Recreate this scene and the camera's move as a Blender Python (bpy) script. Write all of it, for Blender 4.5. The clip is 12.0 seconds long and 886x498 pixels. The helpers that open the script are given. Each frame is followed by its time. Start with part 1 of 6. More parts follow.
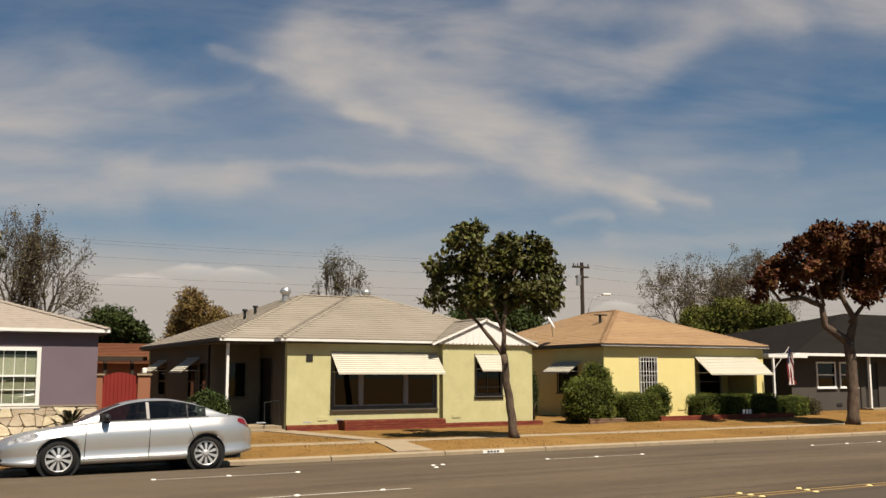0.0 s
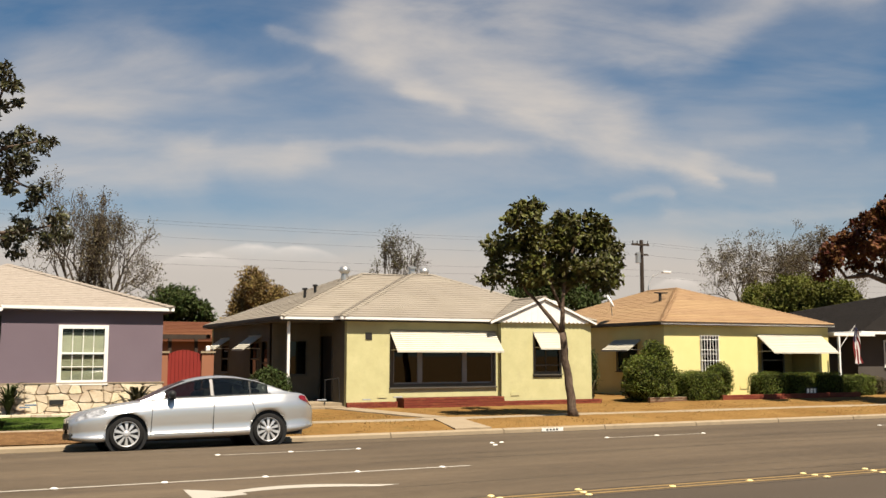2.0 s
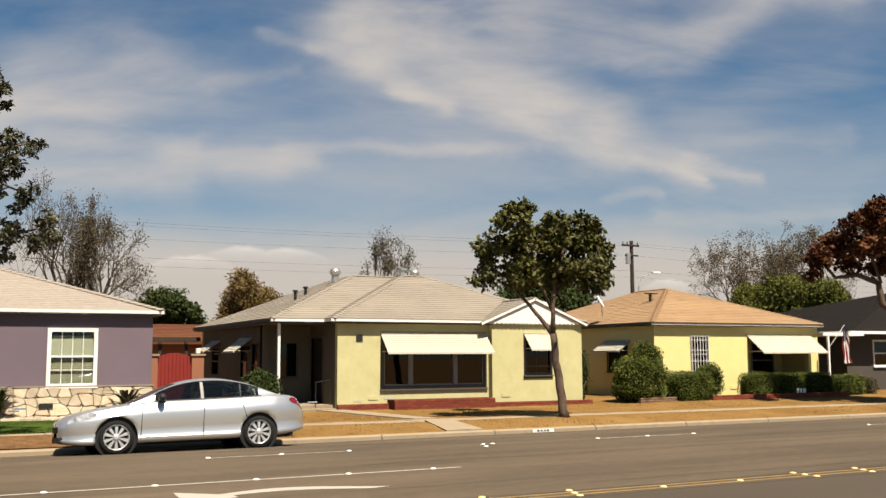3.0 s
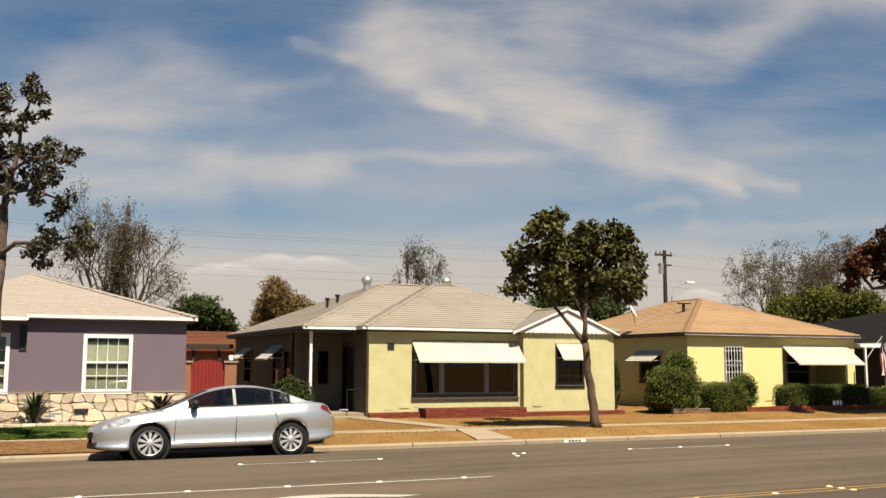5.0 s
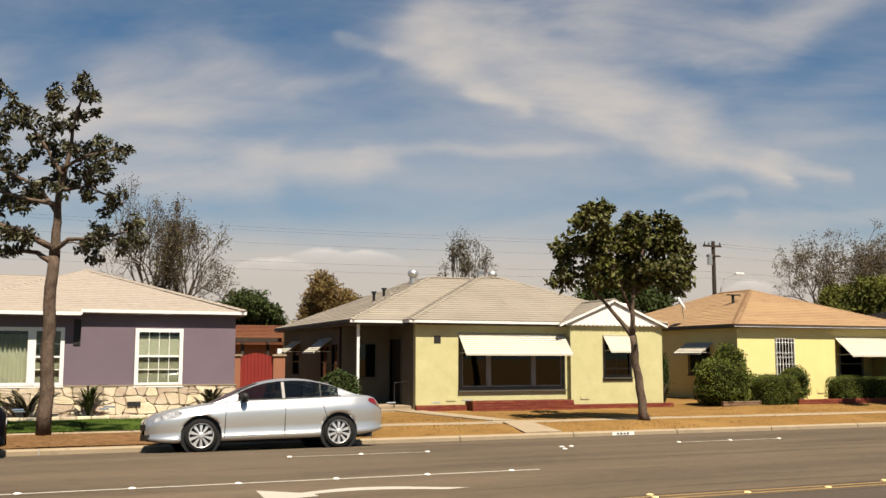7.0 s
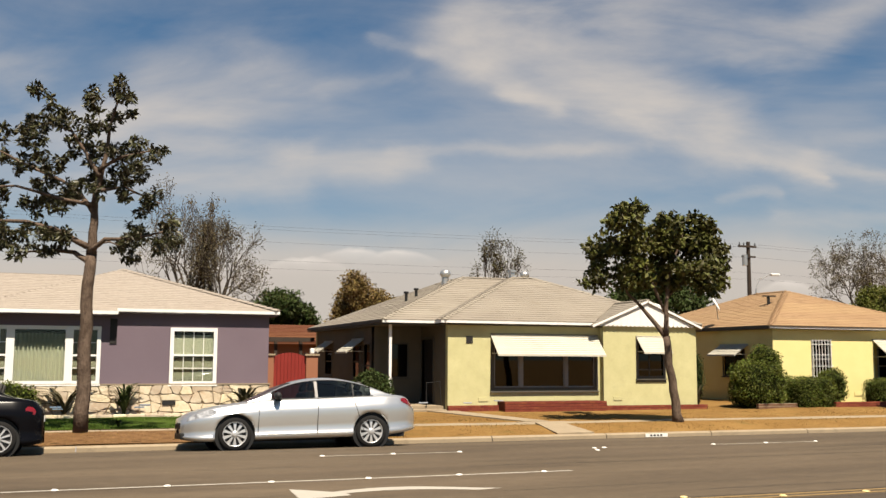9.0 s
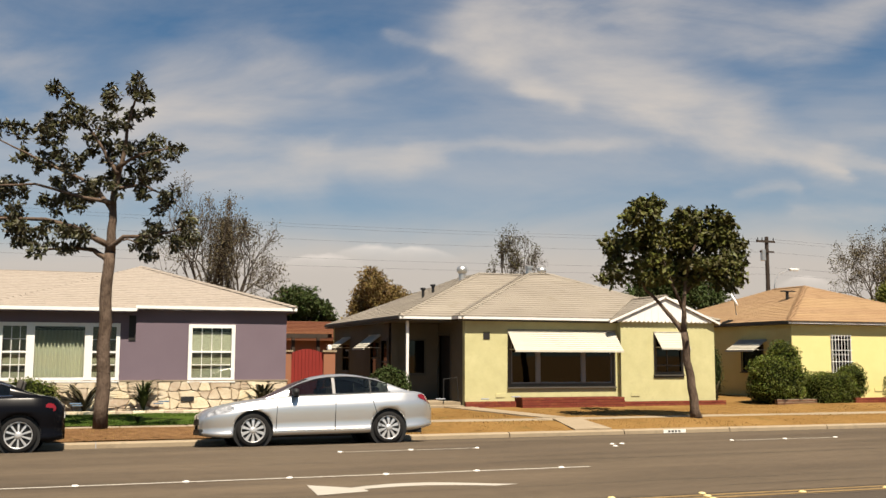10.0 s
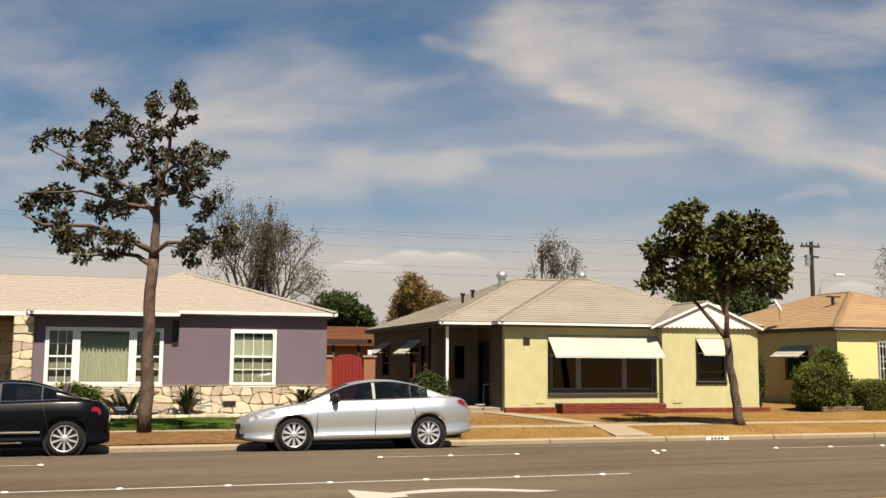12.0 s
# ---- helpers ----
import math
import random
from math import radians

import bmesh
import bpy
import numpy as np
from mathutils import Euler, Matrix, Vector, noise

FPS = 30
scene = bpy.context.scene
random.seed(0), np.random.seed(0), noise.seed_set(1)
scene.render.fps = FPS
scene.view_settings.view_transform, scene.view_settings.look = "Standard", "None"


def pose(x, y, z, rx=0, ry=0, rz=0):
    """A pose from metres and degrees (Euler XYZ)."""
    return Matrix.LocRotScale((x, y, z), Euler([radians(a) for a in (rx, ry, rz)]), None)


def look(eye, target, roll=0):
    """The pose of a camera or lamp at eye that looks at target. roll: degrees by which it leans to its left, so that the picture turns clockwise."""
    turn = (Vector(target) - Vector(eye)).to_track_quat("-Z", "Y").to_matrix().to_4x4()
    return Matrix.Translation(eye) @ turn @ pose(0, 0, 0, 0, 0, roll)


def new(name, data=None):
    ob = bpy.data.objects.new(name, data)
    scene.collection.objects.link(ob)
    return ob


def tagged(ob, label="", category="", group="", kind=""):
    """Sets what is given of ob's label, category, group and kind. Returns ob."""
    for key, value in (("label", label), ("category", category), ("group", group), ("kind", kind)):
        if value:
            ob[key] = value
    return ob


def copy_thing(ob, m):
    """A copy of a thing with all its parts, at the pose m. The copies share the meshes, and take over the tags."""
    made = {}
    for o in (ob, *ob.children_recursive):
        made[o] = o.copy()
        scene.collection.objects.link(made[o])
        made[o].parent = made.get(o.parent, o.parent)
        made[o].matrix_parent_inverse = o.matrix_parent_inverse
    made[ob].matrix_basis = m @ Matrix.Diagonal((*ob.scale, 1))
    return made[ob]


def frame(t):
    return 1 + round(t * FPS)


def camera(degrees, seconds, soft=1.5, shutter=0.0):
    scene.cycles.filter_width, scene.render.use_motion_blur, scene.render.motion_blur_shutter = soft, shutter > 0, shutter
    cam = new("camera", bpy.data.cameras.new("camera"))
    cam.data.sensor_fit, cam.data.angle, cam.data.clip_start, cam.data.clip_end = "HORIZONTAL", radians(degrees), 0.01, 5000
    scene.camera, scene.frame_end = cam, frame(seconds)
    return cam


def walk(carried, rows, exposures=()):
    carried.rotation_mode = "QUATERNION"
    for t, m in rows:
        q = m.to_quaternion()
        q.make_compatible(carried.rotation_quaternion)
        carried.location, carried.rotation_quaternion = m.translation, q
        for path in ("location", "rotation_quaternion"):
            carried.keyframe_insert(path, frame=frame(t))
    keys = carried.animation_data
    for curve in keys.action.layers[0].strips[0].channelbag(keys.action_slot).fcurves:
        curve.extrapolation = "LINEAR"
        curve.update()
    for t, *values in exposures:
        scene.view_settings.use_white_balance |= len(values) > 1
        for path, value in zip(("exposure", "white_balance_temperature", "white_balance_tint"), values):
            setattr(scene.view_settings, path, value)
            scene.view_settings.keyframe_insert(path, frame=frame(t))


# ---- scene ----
# ---- camera ----
cam = camera(49.0, 12.0, soft=1.5)
EYE = (0.0, 0.0, 1.725)
# seconds, tilt, lean, turn
ROWS = [
    (0.0, 97.55, 0.11, -29.65),
    (0.5, 97.82, -0.19, -29.05),
    (1.0, 97.56, -0.62, -28.02),
    (1.5, 96.98, -1.06, -25.62),
    (2.0, 96.28, 0.01, -26.23),
    (2.5, 96.33, 0.63, -26.76),
    (3.0, 96.37, 0.27, -26.77),
    (3.2, 96.33, -0.07, -26.73),
    (4.8, 96.86, -0.26, -25.05),
    (5.0, 96.88, -0.18, -24.94),
    (5.5, 96.74, -0.37, -24.65),
    (6.0, 96.37, -0.49, -24.23),
    (6.5, 96.05, -0.52, -23.78),
    (7.0, 96.46, -0.03, -22.21),
    (9.0, 96.47, -0.30, -20.33),
    (9.5, 96.51, -0.30, -19.74),
    (10.0, 96.24, -0.20, -19.33),
    (10.5, 96.55, -0.34, -18.85),
    (11.0, 96.45, -0.32, -18.57),
    (11.5, 96.49, -0.29, -17.96),
    (12.0, 96.55, -0.37, -17.00),
]
walk(cam, [(t, pose(*EYE, rx, ry, rz)) for t, rx, ry, rz in ROWS],
     exposures=[(0.0, 0.92), (0.5, 1.10), (1.0, 1.21), (1.5, 1.23), (12.0, 1.21)])

# ---- light ----
SUN_DIR = Vector((0.012, -0.475, 0.87)).normalized()
sun_data = bpy.data.lights.new("sun", "SUN")
sun_data.energy, sun_data.angle, sun_data.color = 5.0, radians(0.55), (1.0, 0.88, 0.72)
sun = new("sun", sun_data)
sun.matrix_basis = look(SUN_DIR * 50, (0, 0, 0))


def link(tree, a, b):
    tree.links.new(a, b)


def math_node(tree, op, a, b=None, c=None, clamp=False):
    n = tree.nodes.new("ShaderNodeMath")
    n.operation, n.use_clamp = op, clamp
    for i, v in enumerate((a, b, c)):
        if v is None:
            continue
        if isinstance(v, (int, float)):
            n.inputs[i].default_value = v
        else:
            link(tree, v, n.inputs[i])
    return n.outputs[0]


def build_sky():
    world = bpy.data.worlds.new("sky")
    scene.world = world
    world.use_nodes = True
    t = world.node_tree
    t.nodes.clear()
    out = t.nodes.new("ShaderNodeOutputWorld")
    bg = t.nodes.new("ShaderNodeBackground")
    sky = t.nodes.new("ShaderNodeTexSky")
    sky.sky_type, sky.sun_disc = "NISHITA", False
    sky.sun_elevation = math.asin(SUN_DIR.z)
    sky.sun_rotation = math.atan2(SUN_DIR.x, SUN_DIR.y)
    sky.dust_density, sky.ozone_density, sky.air_density = 0.7, 1.3, 1.0
    co = t.nodes.new("ShaderNodeTexCoord")
    # plane of the sky seen across the street: u to the right, v up
    turn = t.nodes.new("ShaderNodeVectorRotate")
    turn.rotation_type = "Z_AXIS"
    turn.inputs["Angle"].default_value = radians(24.2)
    link(t, co.outputs["Generated"], turn.inputs["Vector"])
    sep = t.nodes.new("ShaderNodeSeparateXYZ")
    link(t, turn.outputs[0], sep.inputs[0])
    ahead = math_node(t, "MAXIMUM", math_node(t, "ABSOLUTE", sep.outputs[1]), 0.08)
    u = math_node(t, "DIVIDE", sep.outputs[0], ahead)
    v = math_node(t, "DIVIDE", sep.outputs[2], ahead)
    comb = t.nodes.new("ShaderNodeCombineXYZ")
    link(t, u, comb.inputs[0])
    link(t, v, comb.inputs[1])

    def fbm(scale, angle, stretch, detail, rough, warp=0.0, seed=0.0):
        m = t.nodes.new("ShaderNodeMapping")
        m.inputs["Rotation"].default_value = (0, 0, radians(angle))
        m.inputs["Scale"].default_value = (scale * stretch, scale, 1)
        m.inputs["Location"].default_value = (seed, seed * 0.7, seed)
        link(t, comb.outputs[0], m.inputs[0])
        n = t.nodes.new("ShaderNodeTexNoise")
        n.inputs["Scale"].default_value, n.inputs["Detail"].default_value = 1.0, detail
        n.inputs["Roughness"].default_value, n.inputs["Distortion"].default_value = rough, warp
        link(t, m.outputs[0], n.inputs["Vector"])
        return n.outputs[0]

    wob = fbm(6.0, 20, 0.5, 8, 0.6, 0.0, 3.1)
    wob2 = fbm(6.0, 20, 0.5, 8, 0.6, 0.0, 9.7)
    uw = math_node(t, "ADD", u, math_node(t, "MULTIPLY", math_node(t, "SUBTRACT", wob, 0.5), 0.12))
    vw = math_node(t, "ADD", v, math_node(t, "MULTIPLY", math_node(t, "SUBTRACT", wob2, 0.5), 0.07))

    def streak(u0, v0, u1, v1, wide, gain):
        """A soft band of cirrus between two places of the sky plane."""
        du, dv = u1 - u0, v1 - v0
        length = math.hypot(du, dv)
        du, dv = du / length, dv / length
        a = math_node(t, "SUBTRACT", uw, u0)
        b = math_node(t, "SUBTRACT", vw, v0)
        along = math_node(t, "ADD", math_node(t, "MULTIPLY", a, du), math_node(t, "MULTIPLY", b, dv))
        over = math_node(t, "SUBTRACT", along, math_node(t, "MINIMUM", math_node(t, "MAXIMUM", along, 0.0), length))
        side = math_node(t, "SUBTRACT", math_node(t, "MULTIPLY", b, du), math_node(t, "MULTIPLY", a, dv))
        d2 = math_node(t, "ADD", math_node(t, "MULTIPLY", over, over), math_node(t, "MULTIPLY", side, side))
        g = math_node(t, "POWER", 2.718, math_node(t, "MULTIPLY", d2, -1.0 / (wide * wide)))
        return math_node(t, "MULTIPLY", g, gain)

    total = None
    for band in MAIN_BANDS + SIDE_BANDS + LEFT_BANDS:
        s = streak(*band)
        total = s if total is None else math_node(t, "ADD", total, s)
    total = math_node(t, "MULTIPLY", math_node(t, "SUBTRACT", 1.0, math_node(t, "POWER", 2.718, math_node(t, "MULTIPLY", total, -1.1))), 1.15)
    fine = fbm(13.0, 24, 0.25, 7, 0.56, 0.6, 1.3)
    wisp = fbm(5.0, 14, 0.40, 8, 0.58, 0.5, 5.2)
    facing = math_node(t, "GREATER_THAN", sep.outputs[1], 0.0)
    tex = math_node(t, "ADD", math_node(t, "MULTIPLY", fine, 0.5), math_node(t, "MULTIPLY", wisp, 0.5))
    tex = math_node(t, "MULTIPLY", math_node(t, "SUBTRACT", tex, 0.5), 3.4)
    dens = math_node(t, "MAXIMUM", math_node(t, "MULTIPLY", total, math_node(t, "ADD", math_node(t, "MULTIPLY", tex, 1.1), 0.85)), 0.0)
    cirrus = math_node(t, "SUBTRACT", 1.0, math_node(t, "POWER", 2.718, math_node(t, "MULTIPLY", dens, -1.15)))
    cirrus = math_node(t, "MULTIPLY", math_node(t, "MULTIPLY", cirrus, facing), 0.92)
    veil = math_node(t, "MULTIPLY", math_node(t, "SUBTRACT", math_node(t, "ADD", math_node(t, "MULTIPLY", wisp, 0.6), math_node(t, "MULTIPLY", fine, 0.4)), 0.38, clamp=True), 1.7)
    veil = math_node(t, "MULTIPLY", veil, math_node(t, "SUBTRACT", 1.0, math_node(t, "MULTIPLY", math_node(t, "ABSOLUTE", v), 0.7), clamp=True))
    veil = math_node(t, "MULTIPLY", veil, math_node(t, "ADD", math_node(t, "MULTIPLY", facing, 0.7), 0.3))
    # low haze and flat cumulus tops over the roofs
    edge = math_node(t, "ADD", v, math_node(t, "MULTIPLY", math_node(t, "SUBTRACT", fbm(6.0, 0, 0.5, 5, 0.55, 0, 7.7), 0.5), 0.05))
    ramp = t.nodes.new("ShaderNodeMapRange")
    ramp.interpolation_type = "SMOOTHSTEP"
    ramp.inputs["From Min"].default_value, ramp.inputs["From Max"].default_value = 0.158, 0.070
    link(t, edge, ramp.inputs["Value"])
    toward = math_node(t, "ADD", math_node(t, "MULTIPLY", sep.outputs[1], 0.9), 0.35, clamp=True)
    haze = math_node(t, "MULTIPLY", math_node(t, "MULTIPLY", ramp.outputs[0], 0.85), toward)
    # flat-based cumulus bank: lumpy tops, base lost in the haze
    puff = math_node(t, "MULTIPLY", math_node(t, "SUBTRACT", fbm(46.0, 0, 0.6, 5, 0.6, 0, 2.2), 0.5), 0.014)
    cumulus = None
    for mid, half, top in CUMULUS:
        x = math_node(t, "DIVIDE", math_node(t, "SUBTRACT", u, mid), half)
        dome = math_node(t, "SUBTRACT", top, math_node(t, "MULTIPLY", math_node(t, "MULTIPLY", x, x), 0.006))
        depth = math_node(t, "SUBTRACT", math_node(t, "ADD", dome, puff), v)
        rise = math_node(t, "MULTIPLY", depth, 260.0, clamp=True)
        fade = math_node(t, "POWER", 2.718, math_node(t, "MULTIPLY", math_node(t, "MAXIMUM", depth, 0.0), -170.0))
        one = math_node(t, "MULTIPLY", math_node(t, "MULTIPLY", rise, fade), math_node(t, "SUBTRACT", 1.0, math_node(t, "MULTIPLY", math_node(t, "ABSOLUTE", x), 0.7), clamp=True))
        cumulus = one if cumulus is None else math_node(t, "MAXIMUM", cumulus, one)
    cumulus = math_node(t, "MULTIPLY", math_node(t, "MULTIPLY", cumulus, facing), 0.95)
    mask = math_node(t, "ADD", math_node(t, "ADD", cirrus, veil), haze, clamp=True)
    mask = math_node(t, "MINIMUM", mask, 0.93)
    mix = t.nodes.new("ShaderNodeMix")
    mix.data_type = "RGBA"
    link(t, mask, mix.inputs["Factor"])
    tint = t.nodes.new("ShaderNodeMix")
    tint.data_type, tint.blend_type = "RGBA", "MULTIPLY"
    tint.inputs["Factor"].default_value = 1.0
    link(t, sky.outputs[0], tint.inputs["A"])
    tint.inputs["B"].default_value = SKY_TINT
    link(t, tint.outputs["Result"], mix.inputs["A"])
    mix.inputs["B"].default_value = CLOUD_COLOUR
    warm = t.nodes.new("ShaderNodeMix")
    warm.data_type = "RGBA"
    link(t, math_node(t, "MULTIPLY", haze, 0.75), warm.inputs["Factor"])
    link(t, mix.outputs["Result"], warm.inputs["A"])
    warm.inputs["B"].default_value = HAZE_COLOUR
    puffs = t.nodes.new("ShaderNodeMix")
    puffs.data_type = "RGBA"
    link(t, cumulus, puffs.inputs["Factor"])
    link(t, warm.outputs["Result"], puffs.inputs["A"])
    puffs.inputs["B"].default_value = CUMULUS_COLOUR
    link(t, puffs.outputs["Result"], bg.inputs["Color"])
    bg.inputs["Strength"].default_value = 0.05
    link(t, bg.outputs[0], out.inputs[0])


SKY_TINT = (0.45, 0.60, 0.67, 1)
HAZE_COLOUR = (4.9, 4.35, 3.80, 1)
CLOUD_COLOUR = (5.65, 5.12, 4.62, 1)
CUMULUS_COLOUR = (8.6, 7.7, 6.8, 1)
CUMULUS = ((-0.158, 0.033, 0.1154), (-0.116, 0.034, 0.1145), (-0.213, 0.037, 0.1060), (0.282, 0.024, 0.0811))
MAIN_BANDS = (
    (-0.149, 0.350, -0.082, 0.326, 0.0064, 0.30),
    (-0.089, 0.328, -0.022, 0.304, 0.0076, 0.50),
    (-0.031, 0.306, 0.008, 0.283, 0.0140, 0.55),
    (-0.004, 0.280, 0.043, 0.263, 0.0105, 0.50),
    (-0.041, 0.341, 0.186, 0.263, 0.0552, 0.32),
    (-0.052, 0.319, 0.019, 0.311, 0.0174, 0.35),
    (-0.029, 0.357, 0.073, 0.324, 0.0360, 1.15),
    (0.043, 0.398, 0.115, 0.336, 0.0349, 0.75),
    (0.043, 0.320, 0.133, 0.278, 0.0279, 1.10),
    (0.121, 0.278, 0.216, 0.242, 0.0291, 0.95),
    (0.150, 0.236, 0.239, 0.212, 0.0151, 0.60),
    (0.210, 0.248, 0.298, 0.204, 0.0198, 0.45),
    (0.251, 0.208, 0.321, 0.189, 0.0070, 0.55),
    (0.298, 0.210, 0.374, 0.191, 0.0070, 0.25),
)
SIDE_BANDS = (
    (0.115, 0.352, 0.277, 0.332, 0.0291, 0.70),
    (0.247, 0.322, 0.331, 0.335, 0.0209, 0.55),
    (0.319, 0.335, 0.398, 0.382, 0.0209, 0.55),
    (0.176, 0.399, 0.489, 0.389, 0.0174, 0.55),
    (0.430, 0.420, 0.610, 0.397, 0.0233, 0.60),
    (0.305, 0.249, 0.485, 0.309, 0.0262, 0.18),
    (0.316, 0.228, 0.482, 0.237, 0.0105, 0.20),
    (0.214, 0.160, 0.270, 0.169, 0.0058, 0.18),
    (0.273, 0.147, 0.460, 0.156, 0.0093, 0.22),
)
LEFT_BANDS = (
    (-0.392, 0.283, -0.273, 0.302, 0.0378, 0.50),
    (-0.274, 0.321, -0.213, 0.297, 0.0291, 0.22),
    (-0.431, 0.243, -0.319, 0.250, 0.0320, 0.45),
    (-0.359, 0.230, -0.211, 0.219, 0.0105, 0.34),
    (-0.229, 0.216, -0.110, 0.202, 0.0140, 0.24),
    (-0.376, 0.204, -0.133, 0.194, 0.0163, 0.26),
    (-0.134, 0.209, 0.132, 0.219, 0.0070, 0.20),
    (-0.392, 0.177, -0.215, 0.176, 0.0151, 0.26),
    (-0.219, 0.297, -0.112, 0.301, 0.0081, 0.14),
    (-0.645, 0.241, -0.443, 0.237, 0.0349, 0.60),
    (-0.671, 0.348, -0.530, 0.306, 0.0291, 0.45),
    (-0.610, 0.178, -0.427, 0.174, 0.0174, 0.35),
)
build_sky()


# ---- materials ----
def hexc(r, g, b):
    """A linear colour from 0..255 display values."""
    return tuple(((c / 255 + 0.055) / 1.055) ** 2.4 if c > 10 else c / 255 / 12.92 for c in (r, g, b)) + (1,)


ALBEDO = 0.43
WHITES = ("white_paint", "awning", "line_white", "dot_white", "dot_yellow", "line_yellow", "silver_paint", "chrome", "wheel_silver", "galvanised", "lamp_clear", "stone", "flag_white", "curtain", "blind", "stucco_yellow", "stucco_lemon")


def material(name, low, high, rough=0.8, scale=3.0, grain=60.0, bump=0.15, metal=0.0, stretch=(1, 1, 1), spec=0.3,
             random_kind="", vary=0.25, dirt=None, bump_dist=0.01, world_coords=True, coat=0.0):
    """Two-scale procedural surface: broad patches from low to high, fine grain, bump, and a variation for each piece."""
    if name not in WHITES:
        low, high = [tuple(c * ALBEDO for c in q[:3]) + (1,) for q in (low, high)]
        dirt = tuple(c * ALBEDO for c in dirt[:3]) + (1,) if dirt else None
    elif name not in ("chrome", "silver_paint"):
        low, high = [tuple(c * 0.82 for c in q[:3]) + (1,) for q in (low, high)]
    m = bpy.data.materials.new(name)
    m.use_nodes = True
    t = m.node_tree
    b = t.nodes["Principled BSDF"]
    co = t.nodes.new("ShaderNodeTexCoord")
    mp = t.nodes.new("ShaderNodeMapping")
    mp.inputs["Scale"].default_value = stretch
    if world_coords:
        geo = t.nodes.new("ShaderNodeNewGeometry")
        link(t, geo.outputs["Position"], mp.inputs[0])
    else:
        link(t, co.outputs["Object"], mp.inputs[0])

    def noise_tex(s, detail=5, r=0.6):
        n = t.nodes.new("ShaderNodeTexNoise")
        n.inputs["Scale"].default_value, n.inputs["Detail"].default_value = s, detail
        n.inputs["Roughness"].default_value = r
        link(t, mp.outputs[0], n.inputs["Vector"])
        return n.outputs[0]

    broad, fine = noise_tex(scale), noise_tex(grain, 3)
    f = math_node(t, "ADD", math_node(t, "MULTIPLY", broad, 1.5), math_node(t, "MULTIPLY", fine, 0.9))
    f = math_node(t, "SUBTRACT", f, 0.7, clamp=True)
    mix = t.nodes.new("ShaderNodeMix")
    mix.data_type = "RGBA"
    mix.inputs["A"].default_value, mix.inputs["B"].default_value = low, high
    link(t, f, mix.inputs["Factor"])
    col = mix.outputs["Result"]
    if dirt:
        d = t.nodes.new("ShaderNodeMix")
        d.data_type = "RGBA"
        link(t, col, d.inputs["A"])
        d.inputs["B"].default_value = dirt
        k = math_node(t, "MULTIPLY", math_node(t, "SUBTRACT", noise_tex(scale * 2.7, 6, 0.7), 0.54, clamp=True), 3.2, clamp=True)
        link(t, k, d.inputs["Factor"])
        col = d.outputs["Result"]
    if random_kind:
        hsv = t.nodes.new("ShaderNodeHueSaturation")
        if random_kind == "island":
            src = t.nodes.new("ShaderNodeNewGeometry").outputs["Random Per Island"]
        else:
            src = t.nodes.new("ShaderNodeObjectInfo").outputs["Random"]
        link(t, math_node(t, "ADD", math_node(t, "MULTIPLY", src, vary * 2), 1 - vary), hsv.inputs["Value"])
        link(t, math_node(t, "ADD", math_node(t, "MULTIPLY", src, vary * 0.12), 0.5 - vary * 0.06), hsv.inputs["Hue"])
        link(t, col, hsv.inputs["Color"])
        col = hsv.outputs[0]
    link(t, col, b.inputs["Base Color"])
    b.inputs["Roughness"].default_value, b.inputs["Metallic"].default_value = rough, metal
    b.inputs["Specular IOR Level"].default_value = spec
    b.inputs["Coat Weight"].default_value = coat
    b.inputs["Coat Roughness"].default_value = 0.04
    if bump:
        bp = t.nodes.new("ShaderNodeBump")
        bp.inputs["Strength"].default_value, bp.inputs["Distance"].default_value = bump, bump_dist
        link(t, fine, bp.inputs["Height"])
        link(t, bp.outputs[0], b.inputs["Normal"])
    return m


def glass_material(name, tint, rough=0.02, clear=0.5):
    """Thin window glass: part see-through, part mirror by Fresnel."""
    m = bpy.data.materials.new(name)
    m.use_nodes = True
    t = m.node_tree
    t.nodes.clear()
    out = t.nodes.new("ShaderNodeOutputMaterial")
    tr = t.nodes.new("ShaderNodeBsdfTransparent")
    tr.inputs[0].default_value = (*[c * clear for c in tint], 1)
    gl = t.nodes.new("ShaderNodeBsdfGlossy")
    gl.inputs["Roughness"].default_value = rough
    fr = t.nodes.new("ShaderNodeFresnel")
    fr.inputs[0].default_value = 1.52
    mx = t.nodes.new("ShaderNodeMixShader")
    link(t, fr.outputs[0], mx.inputs[0])
    link(t, tr.outputs[0], mx.inputs[1])
    link(t, gl.outputs[0], mx.inputs[2])
    link(t, mx.outputs[0], out.inputs[0])
    return m


MAT = {}
MAT["stucco_yellow"] = material("stucco_yellow", (0.44, 0.415, 0.215, 1), (0.58, 0.55, 0.30, 1), 0.9, 1.9, 30, 0.5, dirt=(0.36, 0.335, 0.19, 1), spec=0.1)
MAT["stucco_lemon"] = material("stucco_lemon", (0.68, 0.585, 0.25, 1), (0.77, 0.675, 0.31, 1), 0.9, 1.2, 45, 0.4, spec=0.1)
# Taupe wall tone with the shade of porch and left side in it
MAT["stucco_taupe_shade"] = material("stucco_taupe_shade", (0.20, 0.18, 0.14, 1), (0.27, 0.24, 0.185, 1), 0.9, 1.6, 30, 0.5, spec=0.1)
MAT["stucco_mauve"] = material("stucco_mauve", (0.288, 0.222, 0.270, 1), (0.338, 0.264, 0.316, 1), 0.9, 0.8, 45, 0.4, spec=0.1)
